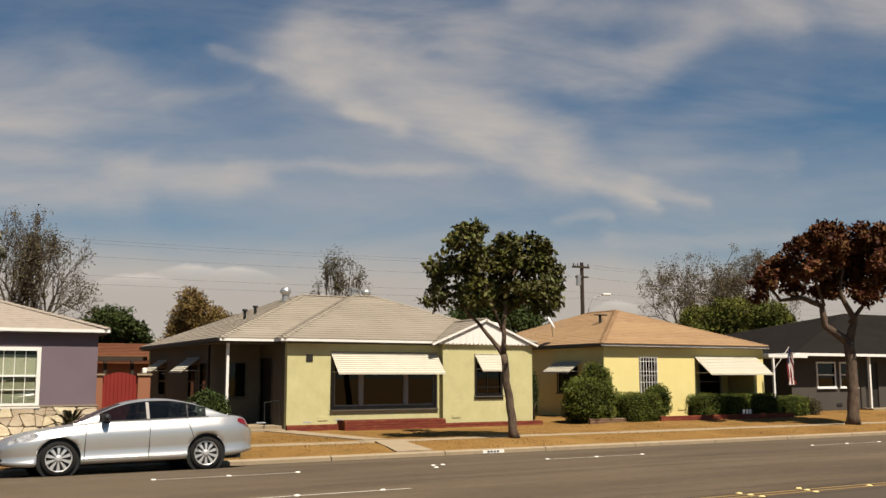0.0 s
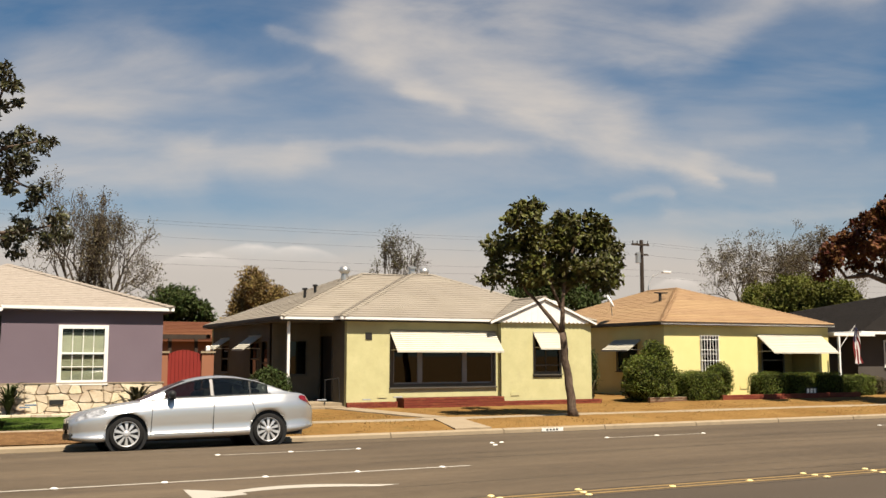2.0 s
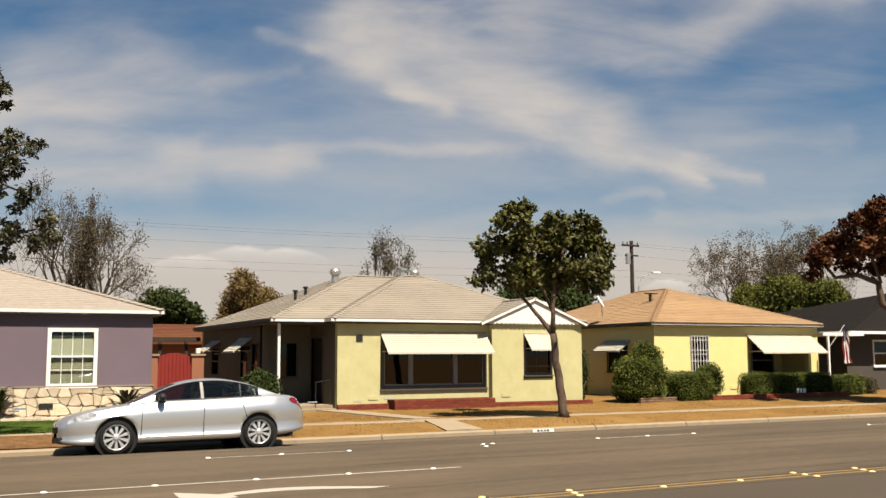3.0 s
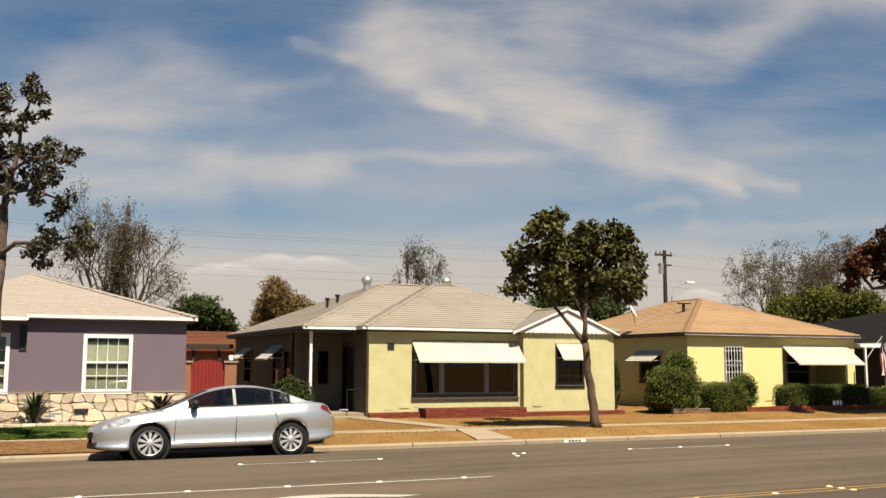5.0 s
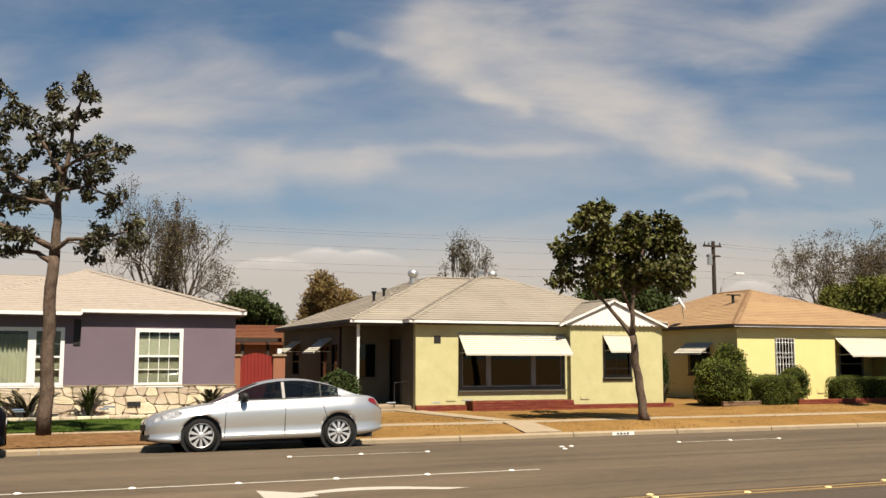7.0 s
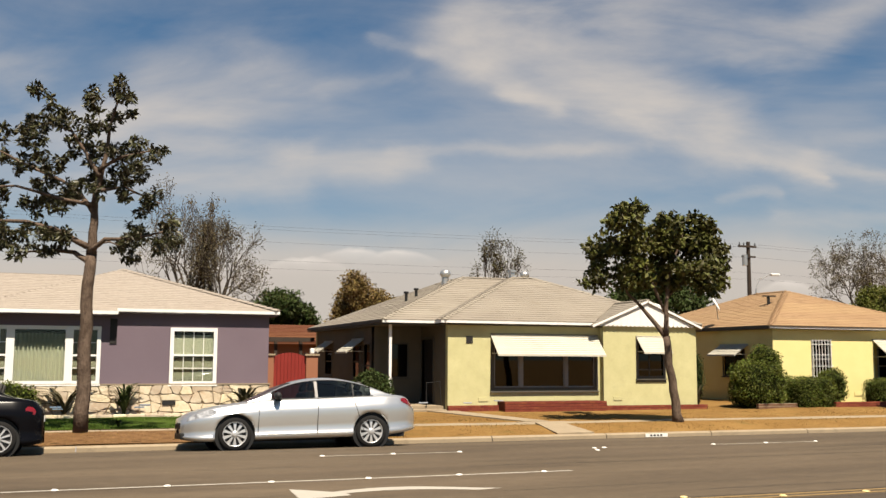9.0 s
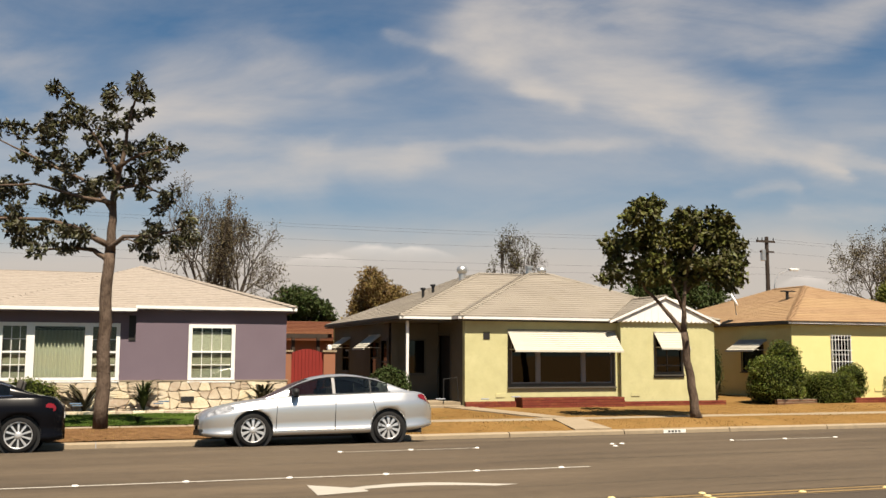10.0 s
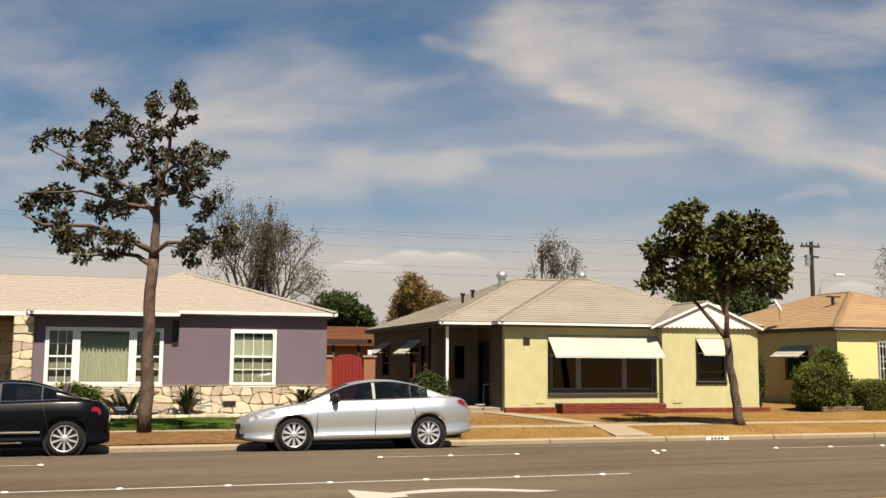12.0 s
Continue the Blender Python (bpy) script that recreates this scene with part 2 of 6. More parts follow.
# Grey stucco darkened in its colour for the tree shade over the house
MAT["stucco_grey_shade"] = material("stucco_grey_shade", (0.125, 0.110, 0.097, 1), (0.160, 0.142, 0.125, 1), 0.9, 1, 45, 0.4, spec=0.1)
MAT["stucco_salmon"] = material("stucco_salmon", (0.50, 0.22, 0.13, 1), (0.58, 0.27, 0.16, 1), 0.9, 1, 45, 0.4, spec=0.1)
MAT["shingle_cream"] = material("shingle_cream", (0.408, 0.356, 0.287, 1), (0.531, 0.473, 0.389, 1), 0.95, 0.7, 30, 0.6, random_kind="object", vary=0.06, dirt=(0.36, 0.30, 0.23, 1), spec=0.1)
MAT["shingle_pale"] = material("shingle_pale", (0.478, 0.410, 0.339, 1), (0.619, 0.544, 0.464, 1), 0.95, 5.0, 16, 0.6, random_kind="object", vary=0.03, dirt=(0.38, 0.31, 0.23, 1), spec=0.1)
MAT["shingle_tan"] = material("shingle_tan", (0.484, 0.305, 0.164, 1), (0.599, 0.403, 0.228, 1), 0.95, 0.6, 30, 0.6, random_kind="object", vary=0.06, dirt=(0.36, 0.23, 0.13, 1), spec=0.1)
MAT["shingle_dark"] = material("shingle_dark", (0.022, 0.019, 0.017, 1), (0.036, 0.031, 0.027, 1), 0.95, 0.8, 30, 0.6, random_kind="object", vary=0.08, spec=0.05)
MAT["tile_red"] = material("tile_red", (0.20, 0.075, 0.04, 1), (0.28, 0.115, 0.06, 1), 0.9, 2, 20, 0.6, random_kind="object", vary=0.15, spec=0.1)
MAT["white_paint"] = material("white_paint", (0.74, 0.73, 0.70, 1), (0.82, 0.81, 0.78, 1), 0.6, 2, 40, 0.1)
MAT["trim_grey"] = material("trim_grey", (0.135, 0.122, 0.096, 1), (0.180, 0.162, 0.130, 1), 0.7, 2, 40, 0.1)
MAT["frame_grey"] = material("frame_grey", (0.440, 0.420, 0.400, 1), (0.572, 0.546, 0.520, 1), 0.6, 2, 40, 0.1)
MAT["awning"] = material("awning", (0.50, 0.47, 0.385, 1), (0.57, 0.54, 0.45, 1), 0.6, 2, 40, 0.05, random_kind="object", vary=0.04)
MAT["brick_red"] = material("brick_red", (0.300, 0.068, 0.039, 1), (0.413, 0.111, 0.065, 1), 0.85, 3, 40, 0.5, random_kind="object", vary=0.14, spec=0.15)
MAT["mortar_red"] = material("mortar_red", (0.17, 0.05, 0.035, 1), (0.23, 0.08, 0.055, 1), 0.9, 3, 40, 0.5, spec=0.1)
MAT["brick_brown"] = material("brick_brown", (0.24, 0.12, 0.075, 1), (0.34, 0.19, 0.12, 1), 0.9, 3, 40, 0.5, random_kind="object", vary=0.2, spec=0.1)
MAT["stone"] = material("stone", (0.46, 0.36, 0.24, 1), (0.72, 0.64, 0.49, 1), 0.85, 2.2, 20, 0.8, random_kind="object", vary=0.22, dirt=(0.40, 0.25, 0.14, 1), spec=0.15)
MAT["mortar"] = material("mortar", (0.48, 0.38, 0.26, 1), (0.62, 0.50, 0.36, 1), 0.95, 4, 40, 0.6, spec=0.1)
MAT["asphalt"] = material("asphalt", (0.085, 0.064, 0.043, 1), (0.275, 0.206, 0.134, 1), 0.9, 0.6, 22, 0.7, stretch=(0.16, 1, 1), dirt=(0.10, 0.077, 0.056, 1), spec=0.2)
MAT["asphalt_dark"] = material("asphalt_dark", (0.106, 0.082, 0.059, 1), (0.156, 0.121, 0.086, 1), 0.9, 0.4, 70, 0.5, stretch=(0.25, 1, 1), spec=0.2)
MAT["concrete"] = material("concrete", (0.475, 0.372, 0.248, 1), (0.625, 0.504, 0.341, 1), 0.9, 1.2, 40, 0.4, dirt=(0.30, 0.24, 0.17, 1), spec=0.15)
MAT["dry_grass"] = material("dry_grass", (0.250, 0.128, 0.036, 1), (0.500, 0.300, 0.105, 1), 0.95, 0.45, 9, 0.6, dirt=(0.150, 0.130, 0.040, 1), bump_dist=0.03, spec=0.05)
MAT["green_grass"] = material("green_grass", (0.073, 0.128, 0.022, 1), (0.155, 0.224, 0.036, 1), 0.95, 1.2, 30, 1.0, bump_dist=0.05, spec=0.05)
MAT["mulch"] = material("mulch", (0.160, 0.078, 0.032, 1), (0.470, 0.270, 0.125, 1), 0.95, 4.0, 18, 1.0, dirt=(0.10, 0.05, 0.025, 1), bump_dist=0.06, spec=0.05)
MAT["blade_dry"] = material("blade_dry", (0.34, 0.20, 0.065, 1), (0.52, 0.34, 0.13, 1), 0.9, 0.8, 10, 0, random_kind="island", vary=0.35, spec=0.05)
MAT["blade_green"] = material("blade_green", (0.070, 0.130, 0.022, 1), (0.140, 0.221, 0.039, 1), 0.9, 2, 10, 0, random_kind="island", vary=0.3, spec=0.05)
MAT["line_white"] = material("line_white", (0.337, 0.311, 0.266, 1), (0.428, 0.395, 0.337, 1), 0.8, 3, 50, 0.2, dirt=(0.36, 0.32, 0.27, 1))
MAT["line_yellow"] = material("line_yellow", (0.150, 0.100, 0.044, 1), (0.290, 0.190, 0.070, 1), 0.8, 3, 30, 0.2, dirt=(0.11, 0.085, 0.055, 1))
MAT["dot_white"] = material("dot_white", (0.74, 0.72, 0.66, 1), (0.82, 0.80, 0.74, 1), 0.35, 3, 50, 0)
MAT["dot_yellow"] = material("dot_yellow", (0.66, 0.52, 0.22, 1), (0.74, 0.60, 0.28, 1), 0.35, 3, 50, 0)
MAT["tar"] = material("tar", (0.03, 0.028, 0.025, 1), (0.05, 0.045, 0.04, 1), 0.6, 3, 50, 0.2)
MAT["bark"] = material("bark", (0.090, 0.062, 0.044, 1), (0.360, 0.265, 0.200, 1), 0.95, 8, 26, 1.0, stretch=(1, 1, 0.5), dirt=(0.075, 0.055, 0.040, 1), bump_dist=0.03, spec=0.05)
MAT["bark_grey"] = material("bark_grey", (0.13, 0.105, 0.085, 1), (0.22, 0.185, 0.15, 1), 0.95, 5, 30, 0.8, stretch=(1, 1, 0.35), bump_dist=0.03, spec=0.05)
MAT["leaf_magnolia"] = material("leaf_magnolia", (0.040, 0.044, 0.016, 1), (0.120, 0.105, 0.042, 1), 0.45, 1.2, 6, 0, random_kind="island", vary=0.55, spec=0.3)
MAT["leaf_ficus"] = material("leaf_ficus", (0.056, 0.068, 0.012, 1), (0.190, 0.172, 0.034, 1), 0.55, 1.0, 6, 0, random_kind="island", vary=0.5, spec=0.2)
MAT["leaf_red"] = material("leaf_red", (0.060, 0.022, 0.010, 1), (0.260, 0.095, 0.034, 1), 0.6, 0.6, 6, 0, random_kind="island", vary=0.5, spec=0.12)
MAT["leaf_olive"] = material("leaf_olive", (0.10, 0.09, 0.045, 1), (0.17, 0.145, 0.08, 1), 0.8, 0.6, 6, 0, random_kind="island", vary=0.4, spec=0.1)
MAT["leaf_grey"] = material("leaf_grey", (0.141, 0.114, 0.066, 1), (0.229, 0.184, 0.110, 1), 0.8, 0.6, 6, 0, random_kind="island", vary=0.35, spec=0.1)
MAT["leaf_brown"] = material("leaf_brown", (0.215, 0.140, 0.050, 1), (0.400, 0.275, 0.100, 1), 0.8, 0.6, 6, 0, random_kind="island", vary=0.35, spec=0.1)
MAT["leaf_green"] = material("leaf_green", (0.039, 0.063, 0.014, 1), (0.098, 0.132, 0.030, 1), 0.7, 0.8, 6, 0, random_kind="island", vary=0.45, spec=0.15)
MAT["leaf_bright"] = material("leaf_bright", (0.110, 0.128, 0.020, 1), (0.260, 0.260, 0.044, 1), 0.7, 0.8, 6, 0, random_kind="island", vary=0.4, spec=0.15)
MAT["leaf_hedge"] = material("leaf_hedge", (0.066, 0.096, 0.010, 1), (0.260, 0.290, 0.034, 1), 0.6, 1.5, 6, 0, random_kind="island", vary=0.5, spec=0.2)
# Near-black green: self-shadow inside the shrubs, put in as colour
MAT["leaf_core_shade"] = material("leaf_core_shade", (0.012, 0.017, 0.004, 1), (0.030, 0.038, 0.008, 1), 0.9, 4, 20, 0.5, spec=0.05)
MAT["silver_paint"] = material("silver_paint", (0.60, 0.595, 0.58, 1), (0.64, 0.635, 0.62, 1), 0.32, 1, 300, 0, metal=0.8, spec=0.5, coat=0.6, world_coords=False)
MAT["black_paint"] = material("black_paint", (0.006, 0.006, 0.008, 1), (0.009, 0.009, 0.012, 1), 0.22, 1, 300, 0, metal=0.0, spec=0.10, coat=0.0, world_coords=False)
MAT["rubber"] = material("rubber", (0.012, 0.011, 0.011, 1), (0.02, 0.019, 0.018, 1), 0.95, 5, 40, 0.2)
MAT["black_plastic"] = material("black_plastic", (0.012, 0.012, 0.012, 1), (0.022, 0.022, 0.022, 1), 0.6, 5, 40, 0.1)
MAT["wheel_silver"] = material("wheel_silver", (0.62, 0.61, 0.60, 1), (0.70, 0.69, 0.68, 1), 0.35, 5, 40, 0, metal=0.6)
MAT["chrome"] = material("chrome", (0.78, 0.78, 0.78, 1), (0.84, 0.84, 0.84, 1), 0.12, 5, 40, 0, metal=1.0)
MAT["galvanised"] = material("galvanised", (0.55, 0.54, 0.52, 1), (0.68, 0.67, 0.64, 1), 0.35, 5, 40, 0.1, metal=0.8)
MAT["lamp_red"] = material("lamp_red", (0.30, 0.012, 0.016, 1), (0.40, 0.02, 0.025, 1), 0.15, 5, 40, 0, coat=1.0)
MAT["lamp_clear"] = material("lamp_clear", (0.02, 0.02, 0.02, 1), (0.98, 0.98, 0.98, 1), 0.10, 9, 22, 0, metal=0.4, coat=1.0)
MAT["seat_cloth"] = material("seat_cloth", (0.11, 0.10, 0.09, 1), (0.16, 0.145, 0.13, 1), 0.9, 3, 60, 0.2)
MAT["iron"] = material("iron", (0.02, 0.02, 0.02, 1), (0.04, 0.04, 0.04, 1), 0.6, 3, 60, 0.2)
MAT["door_red"] = material("door_red", (0.350, 0.029, 0.021, 1), (0.434, 0.042, 0.029, 1), 0.6, 2, 40, 0.2)
MAT["door_dark"] = material("door_dark", (0.03, 0.026, 0.024, 1), (0.045, 0.04, 0.035, 1), 0.6, 2, 40, 0.2)
MAT["curtain"] = material("curtain", (0.580, 0.590, 0.430, 1), (0.740, 0.750, 0.570, 1), 0.95, 2, 60, 0.2, stretch=(1, 1, 0.1))
MAT["blind"] = material("blind", (0.42, 0.43, 0.30, 1), (0.52, 0.53, 0.39, 1), 0.8, 2, 60, 0.1)
# Near-black sheet behind windows, its colour stands for an unlit room
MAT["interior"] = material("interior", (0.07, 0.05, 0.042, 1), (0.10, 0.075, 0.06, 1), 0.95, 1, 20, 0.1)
MAT["pole_wood"] = material("pole_wood", (0.055, 0.038, 0.028, 1), (0.105, 0.075, 0.055, 1), 0.95, 3, 30, 0.5, stretch=(1, 1, 0.1))
MAT["flag_red"] = material("flag_red", (0.288, 0.028, 0.032, 1), (0.352, 0.040, 0.040, 1), 0.9, 4, 60, 0.1)
MAT["flag_white"] = material("flag_white", (0.66, 0.64, 0.62, 1), (0.74, 0.72, 0.70, 1), 0.9, 4, 60, 0.1)
MAT["flag_blue"] = material("flag_blue", (0.02, 0.025, 0.09, 1), (0.03, 0.035, 0.12, 1), 0.9, 4, 60, 0.1)
MAT["pane"] = glass_material("pane", (0.85, 0.88, 0.86), 0.02, 0.8)
# Tinted down so that the rooms behind it read as unlit
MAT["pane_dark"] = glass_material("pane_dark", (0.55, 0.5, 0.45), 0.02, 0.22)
MAT["car_glass"] = glass_material("car_glass", (0.45, 0.50, 0.48), 0.01, 0.6)
MAT["car_glass_dark"] = glass_material("car_glass_dark", (0.3, 0.3, 0.32), 0.01, 0.4)

# ---- helpers for meshes ----
def part(name, bm, mat, parent=None, label="", smooth=False):
    me = bpy.data.meshes.new(name)
    bmesh.ops.recalc_face_normals(bm, faces=bm.faces)
    bm.to_mesh(me)
    bm.free()
    me.materials.append(MAT[mat] if isinstance(mat, str) else mat)
    if smooth:
        for p in me.polygons:
            p.use_smooth = True
    ob = new(name, me)
    if parent is not None:
        ob.parent = parent
    if label:
        ob["label"] = label
    return ob


def piece(name, me, parent, m):
    ob = new(name, me)
    ob.parent = parent
    ob.matrix_basis = m
    return ob


def thing(name, label, category, x=0, y=0, z=0, group="", kind=""):
    ob = new(name)
    ob.empty_display_size = 0.2
    ob.location = (x, y, z)
    return tagged(ob, label, category, group, kind)


def add_box(bm, x0, x1, y0, y1, z0, z1, m=None):
    vs = [bm.verts.new((x, y, z)) for z in (z0, z1) for y in (y0, y1) for x in (x0, x1)]
    for f in ((0, 2, 3, 1), (4, 5, 7, 6), (0, 1, 5, 4), (2, 6, 7, 3), (0, 4, 6, 2), (1, 3, 7, 5)):
        bm.faces.new([vs[i] for i in f])
    if m is not None:
        for v in vs:
            v.co = m @ v.co
    return vs


def boxes(*dims, m=None, bevel=0.0):
    bm = bmesh.new()
    for d in dims:
        add_box(bm, *d, m=m)
    if bevel:
        bmesh.ops.bevel(bm, geom=bm.edges[:], offset=bevel, segments=2, affect="EDGES", profile=0.6)
    return bm


def add_tube(bm, pts, radii, sides=7, cap=True):
    rings = []
    for i, p in enumerate(pts):
        p = Vector(p)
        a, b = Vector(pts[max(i - 1, 0)]), Vector(pts[min(i + 1, len(pts) - 1)])
        d = (b - a).normalized() if (b - a).length > 1e-6 else Vector((0, 0, 1))
        s = d.cross(Vector((0.31, 0.9, 0.17))).normalized()
        w = d.cross(s)
        rings.append([bm.verts.new(p + radii[i] * (math.cos(2 * math.pi * k / sides) * s + math.sin(2 * math.pi * k / sides) * w)) for k in range(sides)])
    for r0, r1 in zip(rings, rings[1:]):
        for k in range(sides):
            bm.faces.new((r0[k], r0[(k + 1) % sides], r1[(k + 1) % sides], r1[k]))
    if cap:
        bm.faces.new(rings[0][::-1])
        bm.faces.new(rings[-1])


def tube(pts, radii, sides=8):
    bm = bmesh.new()
    if isinstance(radii, (int, float)):
        radii = [radii] * len(pts)
    add_tube(bm, pts, radii, sides)
    return bm


def add_poly(bm, pts):
    return bm.faces.new([bm.verts.new(p) for p in pts])


def slab(pts, depth):
    """A flat polygon of the plan with thickness depth below it."""
    bm = bmesh.new()
    top = [bm.verts.new(p) for p in pts]
    low = [bm.verts.new((p[0], p[1], p[2] - depth)) for p in pts]
    bm.faces.new(top)
    bm.faces.new(low[::-1])
    for i in range(len(pts)):
        j = (i + 1) % len(pts)
        bm.faces.new((top[i], low[i], low[j], top[j]))
    return bm


# ---- ground ----
KERB_Y = 20.95


def road_z(y):
    """Crowned road with a steep fall to both gutters."""
    a = max(0.0, y - 18.4) / 2.55
    b = max(0.0, 4.2 - y) / 2.55
    return -0.155 * min(1.0, a) ** 1.15 - 0.155 * min(1.0, b) ** 1.15


def smooth(a, b, t):
    t = max(0.0, min(1.0, (t - a) / (b - a)))
    return t * t * (3 - 2 * t)


def ground_z(x, y):
    if 22.86 < y < 24.05:
        return -0.02
    if y < 24.0:
        return -0.045 + 0.135 * smooth(21.0, 22.7, y)
    rise = 0.10 + 0.13 * smooth(19.5, 23.0, x)
    return 0.05 + rise * min(1.0, (y - 24.0) / 4.0)


def grid_sheet(name, xs, ys, zf, mat, parent=None):
    verts = [(x, y, zf(x, y)) for y in ys for x in xs]
    n = len(xs)
    faces = [(j * n + i, j * n + i + 1, (j + 1) * n + i + 1, (j + 1) * n + i) for j in range(len(ys) - 1) for i in range(n - 1)]
    me = bpy.data.meshes.new(name)
    me.from_pydata(verts, [], faces)
    me.materials.append(MAT[mat])
    for p in me.polygons:
        p.use_smooth = True
    return new(name, me)


FAR_X = [-3000, -600, -200, -90, -50] + [-40 + 2 * i for i in range(56)] + [90, 130, 220, 700, 3000]
tagged(grid_sheet("ground", FAR_X, [21.1 + 0.25 * i for i in range(32)] + [30, 34, 40, 60, 100, 200, 500, 1500, 3500],
                  lambda x, y: ground_z(x, y) + 0.02 * noise.noise((x * 0.6, y * 0.9, 0)), "dry_grass"),
       "sun-dried orange-brown front lawns and yards behind the kerb", "ground", kind="structure")
tagged(grid_sheet("ground_near_side", [-3000, -200, -60, 0, 60, 200, 3000], [-3000, -400, -60, -10, -2, 1.35], lambda x, y: 0.03, "dry_grass"),
       "dry verge on the near side of the street", "ground", kind="structure")
ROAD_X = [-3000, -500, -120] + [-60 + 5 * i for i in range(33)] + [160, 600, 3000]
tagged(grid_sheet("road", ROAD_X, [10.3, 12, 14, 16, 17.5, 18.4, 18.9, 19.4, 19.9, 20.4, 20.7, KERB_Y + 0.02], lambda x, y: road_z(y), "asphalt"),
       "worn sun-bleached asphalt street with faded lane markings", "road", kind="structure")
tagged(grid_sheet("road_near_half", ROAD_X, [1.6, 2.0, 2.6, 3.4, 4.2, 6, 8, 10.3], lambda x, y: road_z(y), "asphalt_dark"),
       "darker asphalt of the near half of the street", "road", kind="structure")


def kerb(name, y0, y1):
    """Kerb stones in lengths, with a rounded nose."""
    base = thing(name, "pale concrete kerb with worn rounded edge", "kerb", kind="structure")
    bm = bmesh.new()
    side = 1 if y1 > y0 else -1
    prof = [(y0, -0.30), (y0 + 0.012 * side, -0.075), (y0 + 0.05 * side, -0.045), (y1, -0.04), (y1, -0.30)]
    length = 2.98
    rows = [[bm.verts.new((x, y, z)) for y, z in prof] for x in (0, length)]
    for k in range(len(prof)):
        j = (k + 1) % len(prof)
        bm.faces.new((rows[0][k], rows[0][j], rows[1][j], rows[1][k]))
    bm.faces.new(rows[0])
    bm.faces.new(rows[1][::-1])
    first = part("kerb_stone", bm, "concrete", base)
    first.location.x = -42
    for i in range(1, 46):
        piece("kerb_stone", first.data, base, pose(-42 + 3 * i, 0, 0))
    return base


kerb("kerb", KERB_Y, 21.12)
kerb("kerb_near_side", 1.6, 1.35)

# pavement slabs behind the parkway strip
pavement = thing("pavement", "pale concrete pavement in square slabs", "pavement", kind="structure")
bm = boxes((0, 1.485, 0, 1.16, -0.12, 0.0), bevel=0.012)
slab_first = part("slab", bm, "concrete", pavement)
slab_first.location = (-40, 22.9, 0.065)
for i in range(1, 75):
    piece("slab", slab_first.data, pavement, pose(-40 + 1.5 * i, 22.9 + 0.004 * (i % 3), 0.062 + 0.006 * (i * 7 % 5) / 4, 0.2 * ((i * 5) % 3 - 1)))

# garden path from the porch of the yellow house to the kerb
path = thing("garden_path", "pale concrete garden path crossing a dry lawn", "path", kind="structure")
part("slab", slab([(9.75, 28.3, 0.19), (10.55, 28.3, 0.19), (11.98, 24.1, 0.085), (11.3, 24.1, 0.085)], 0.1), "concrete", path)
part("slab", slab([(11.0, 22.86, 0.13), (11.75, 22.86, 0.13), (11.75, 21.14, -0.01), (10.75, 21.14, -0.01)], 0.2), "concrete", path)

tagged(grid_sheet("lawn", [-30 + 0.5 * i for i in range(72)], [24.08 + 0.2 * i for i in range(17)],
                  lambda x, y: ground_z(x, y) + 0.03 + 0.02 * noise.noise((x, y, 3)), "green_grass"),
       "watered green lawn before the mauve house", "lawn", kind="structure")
tagged(grid_sheet("mulch_strip", [-30 + 0.5 * i for i in range(74)], [21.14 + 0.2 * i for i in range(9)],
                  lambda x, y: ground_z(x, y) + 0.028 + 0.02 * noise.noise((x * 2, y * 2, 5)), "mulch"),
       "bare brown earth strip between kerb and pavement", "soil", kind="structure")

# ---- street markings ----
def strip(name, x0, x1, y, wide, mat, label, zf=road_z, lift=0.005):
    bm = bmesh.new()
    n = max(1, int((x1 - x0) / 4))
    for i in range(n):
        a, b = x0 + (x1 - x0) * i / n, x0 + (x1 - x0) * (i + 1) / n
        add_poly(bm, [(a, y, zf(y) + lift), (b, y, zf(y) + lift), (b, y + wide, zf(y + wide) + lift), (a, y + wide, zf(y + wide) + lift)])
    return tagged(part(name, bm, mat), label, "road marking", kind="structure")


strip("lane_line", -60, 7.3, 13.81, 0.085, "line_white", "worn solid white lane line")
for k in range(-7, 9):
    strip("lane_dash", 4.05 + 8.25 * k, 6.75 + 8.25 * k, 17.185, 0.06, "line_white", "thin worn white lane dash")
strip("centre_line", -60, 90, 10.56, 0.09, "line_yellow", "worn double yellow centre line")
strip("centre_line", -60, 90, 10.36, 0.09, "line_yellow", "worn double yellow centre line")

dot_bm = bmesh.new()
bmesh.ops.create_uvsphere(dot_bm, u_segments=12, v_segments=6, radius=0.050)
for v in dot_bm.verts:
    v.co.z = max(-0.004, v.co.z * 0.35)
dot_me = bpy.data.meshes.new("dot")
dot_bm.to_mesh(dot_me)
dot_bm.free()
dot_me.materials.append(MAT["dot_white"])
dot_me_y = dot_me.copy()
dot_me_y.materials[0] = MAT["dot_yellow"]


def road_dot(x, y, me, label):
    ob = new("road_marker", me)
    ob.location = (x, y, road_z(y) + 0.006)
    return tagged(ob, label, "road marker", "raised road markers")


for k in range(-7, 9):
    for dx in (4.1, 5.42, 6.72):
        road_dot(dx + 8.25 * k, 17.215, dot_me, "round white ceramic road marker")
for i in range(-12, 5):
    road_dot(1.17 + 1.41 * i, 13.85, dot_me, "round white ceramic road marker")
for k in range(-3, 6):
    for i in range(3):
        road_dot(5.95 + 5.25 * k, 10.30 + 0.22 * i, dot_me_y, "round cream ceramic road marker")
        road_dot(7.1 + 5.25 * k + 0.07 * i, 10.30 + 0.22 * i, dot_me_y, "round cream ceramic road marker")
    road_dot(8.55 + 5.25 * k, 10.46, dot_me_y, "round cream ceramic road marker")
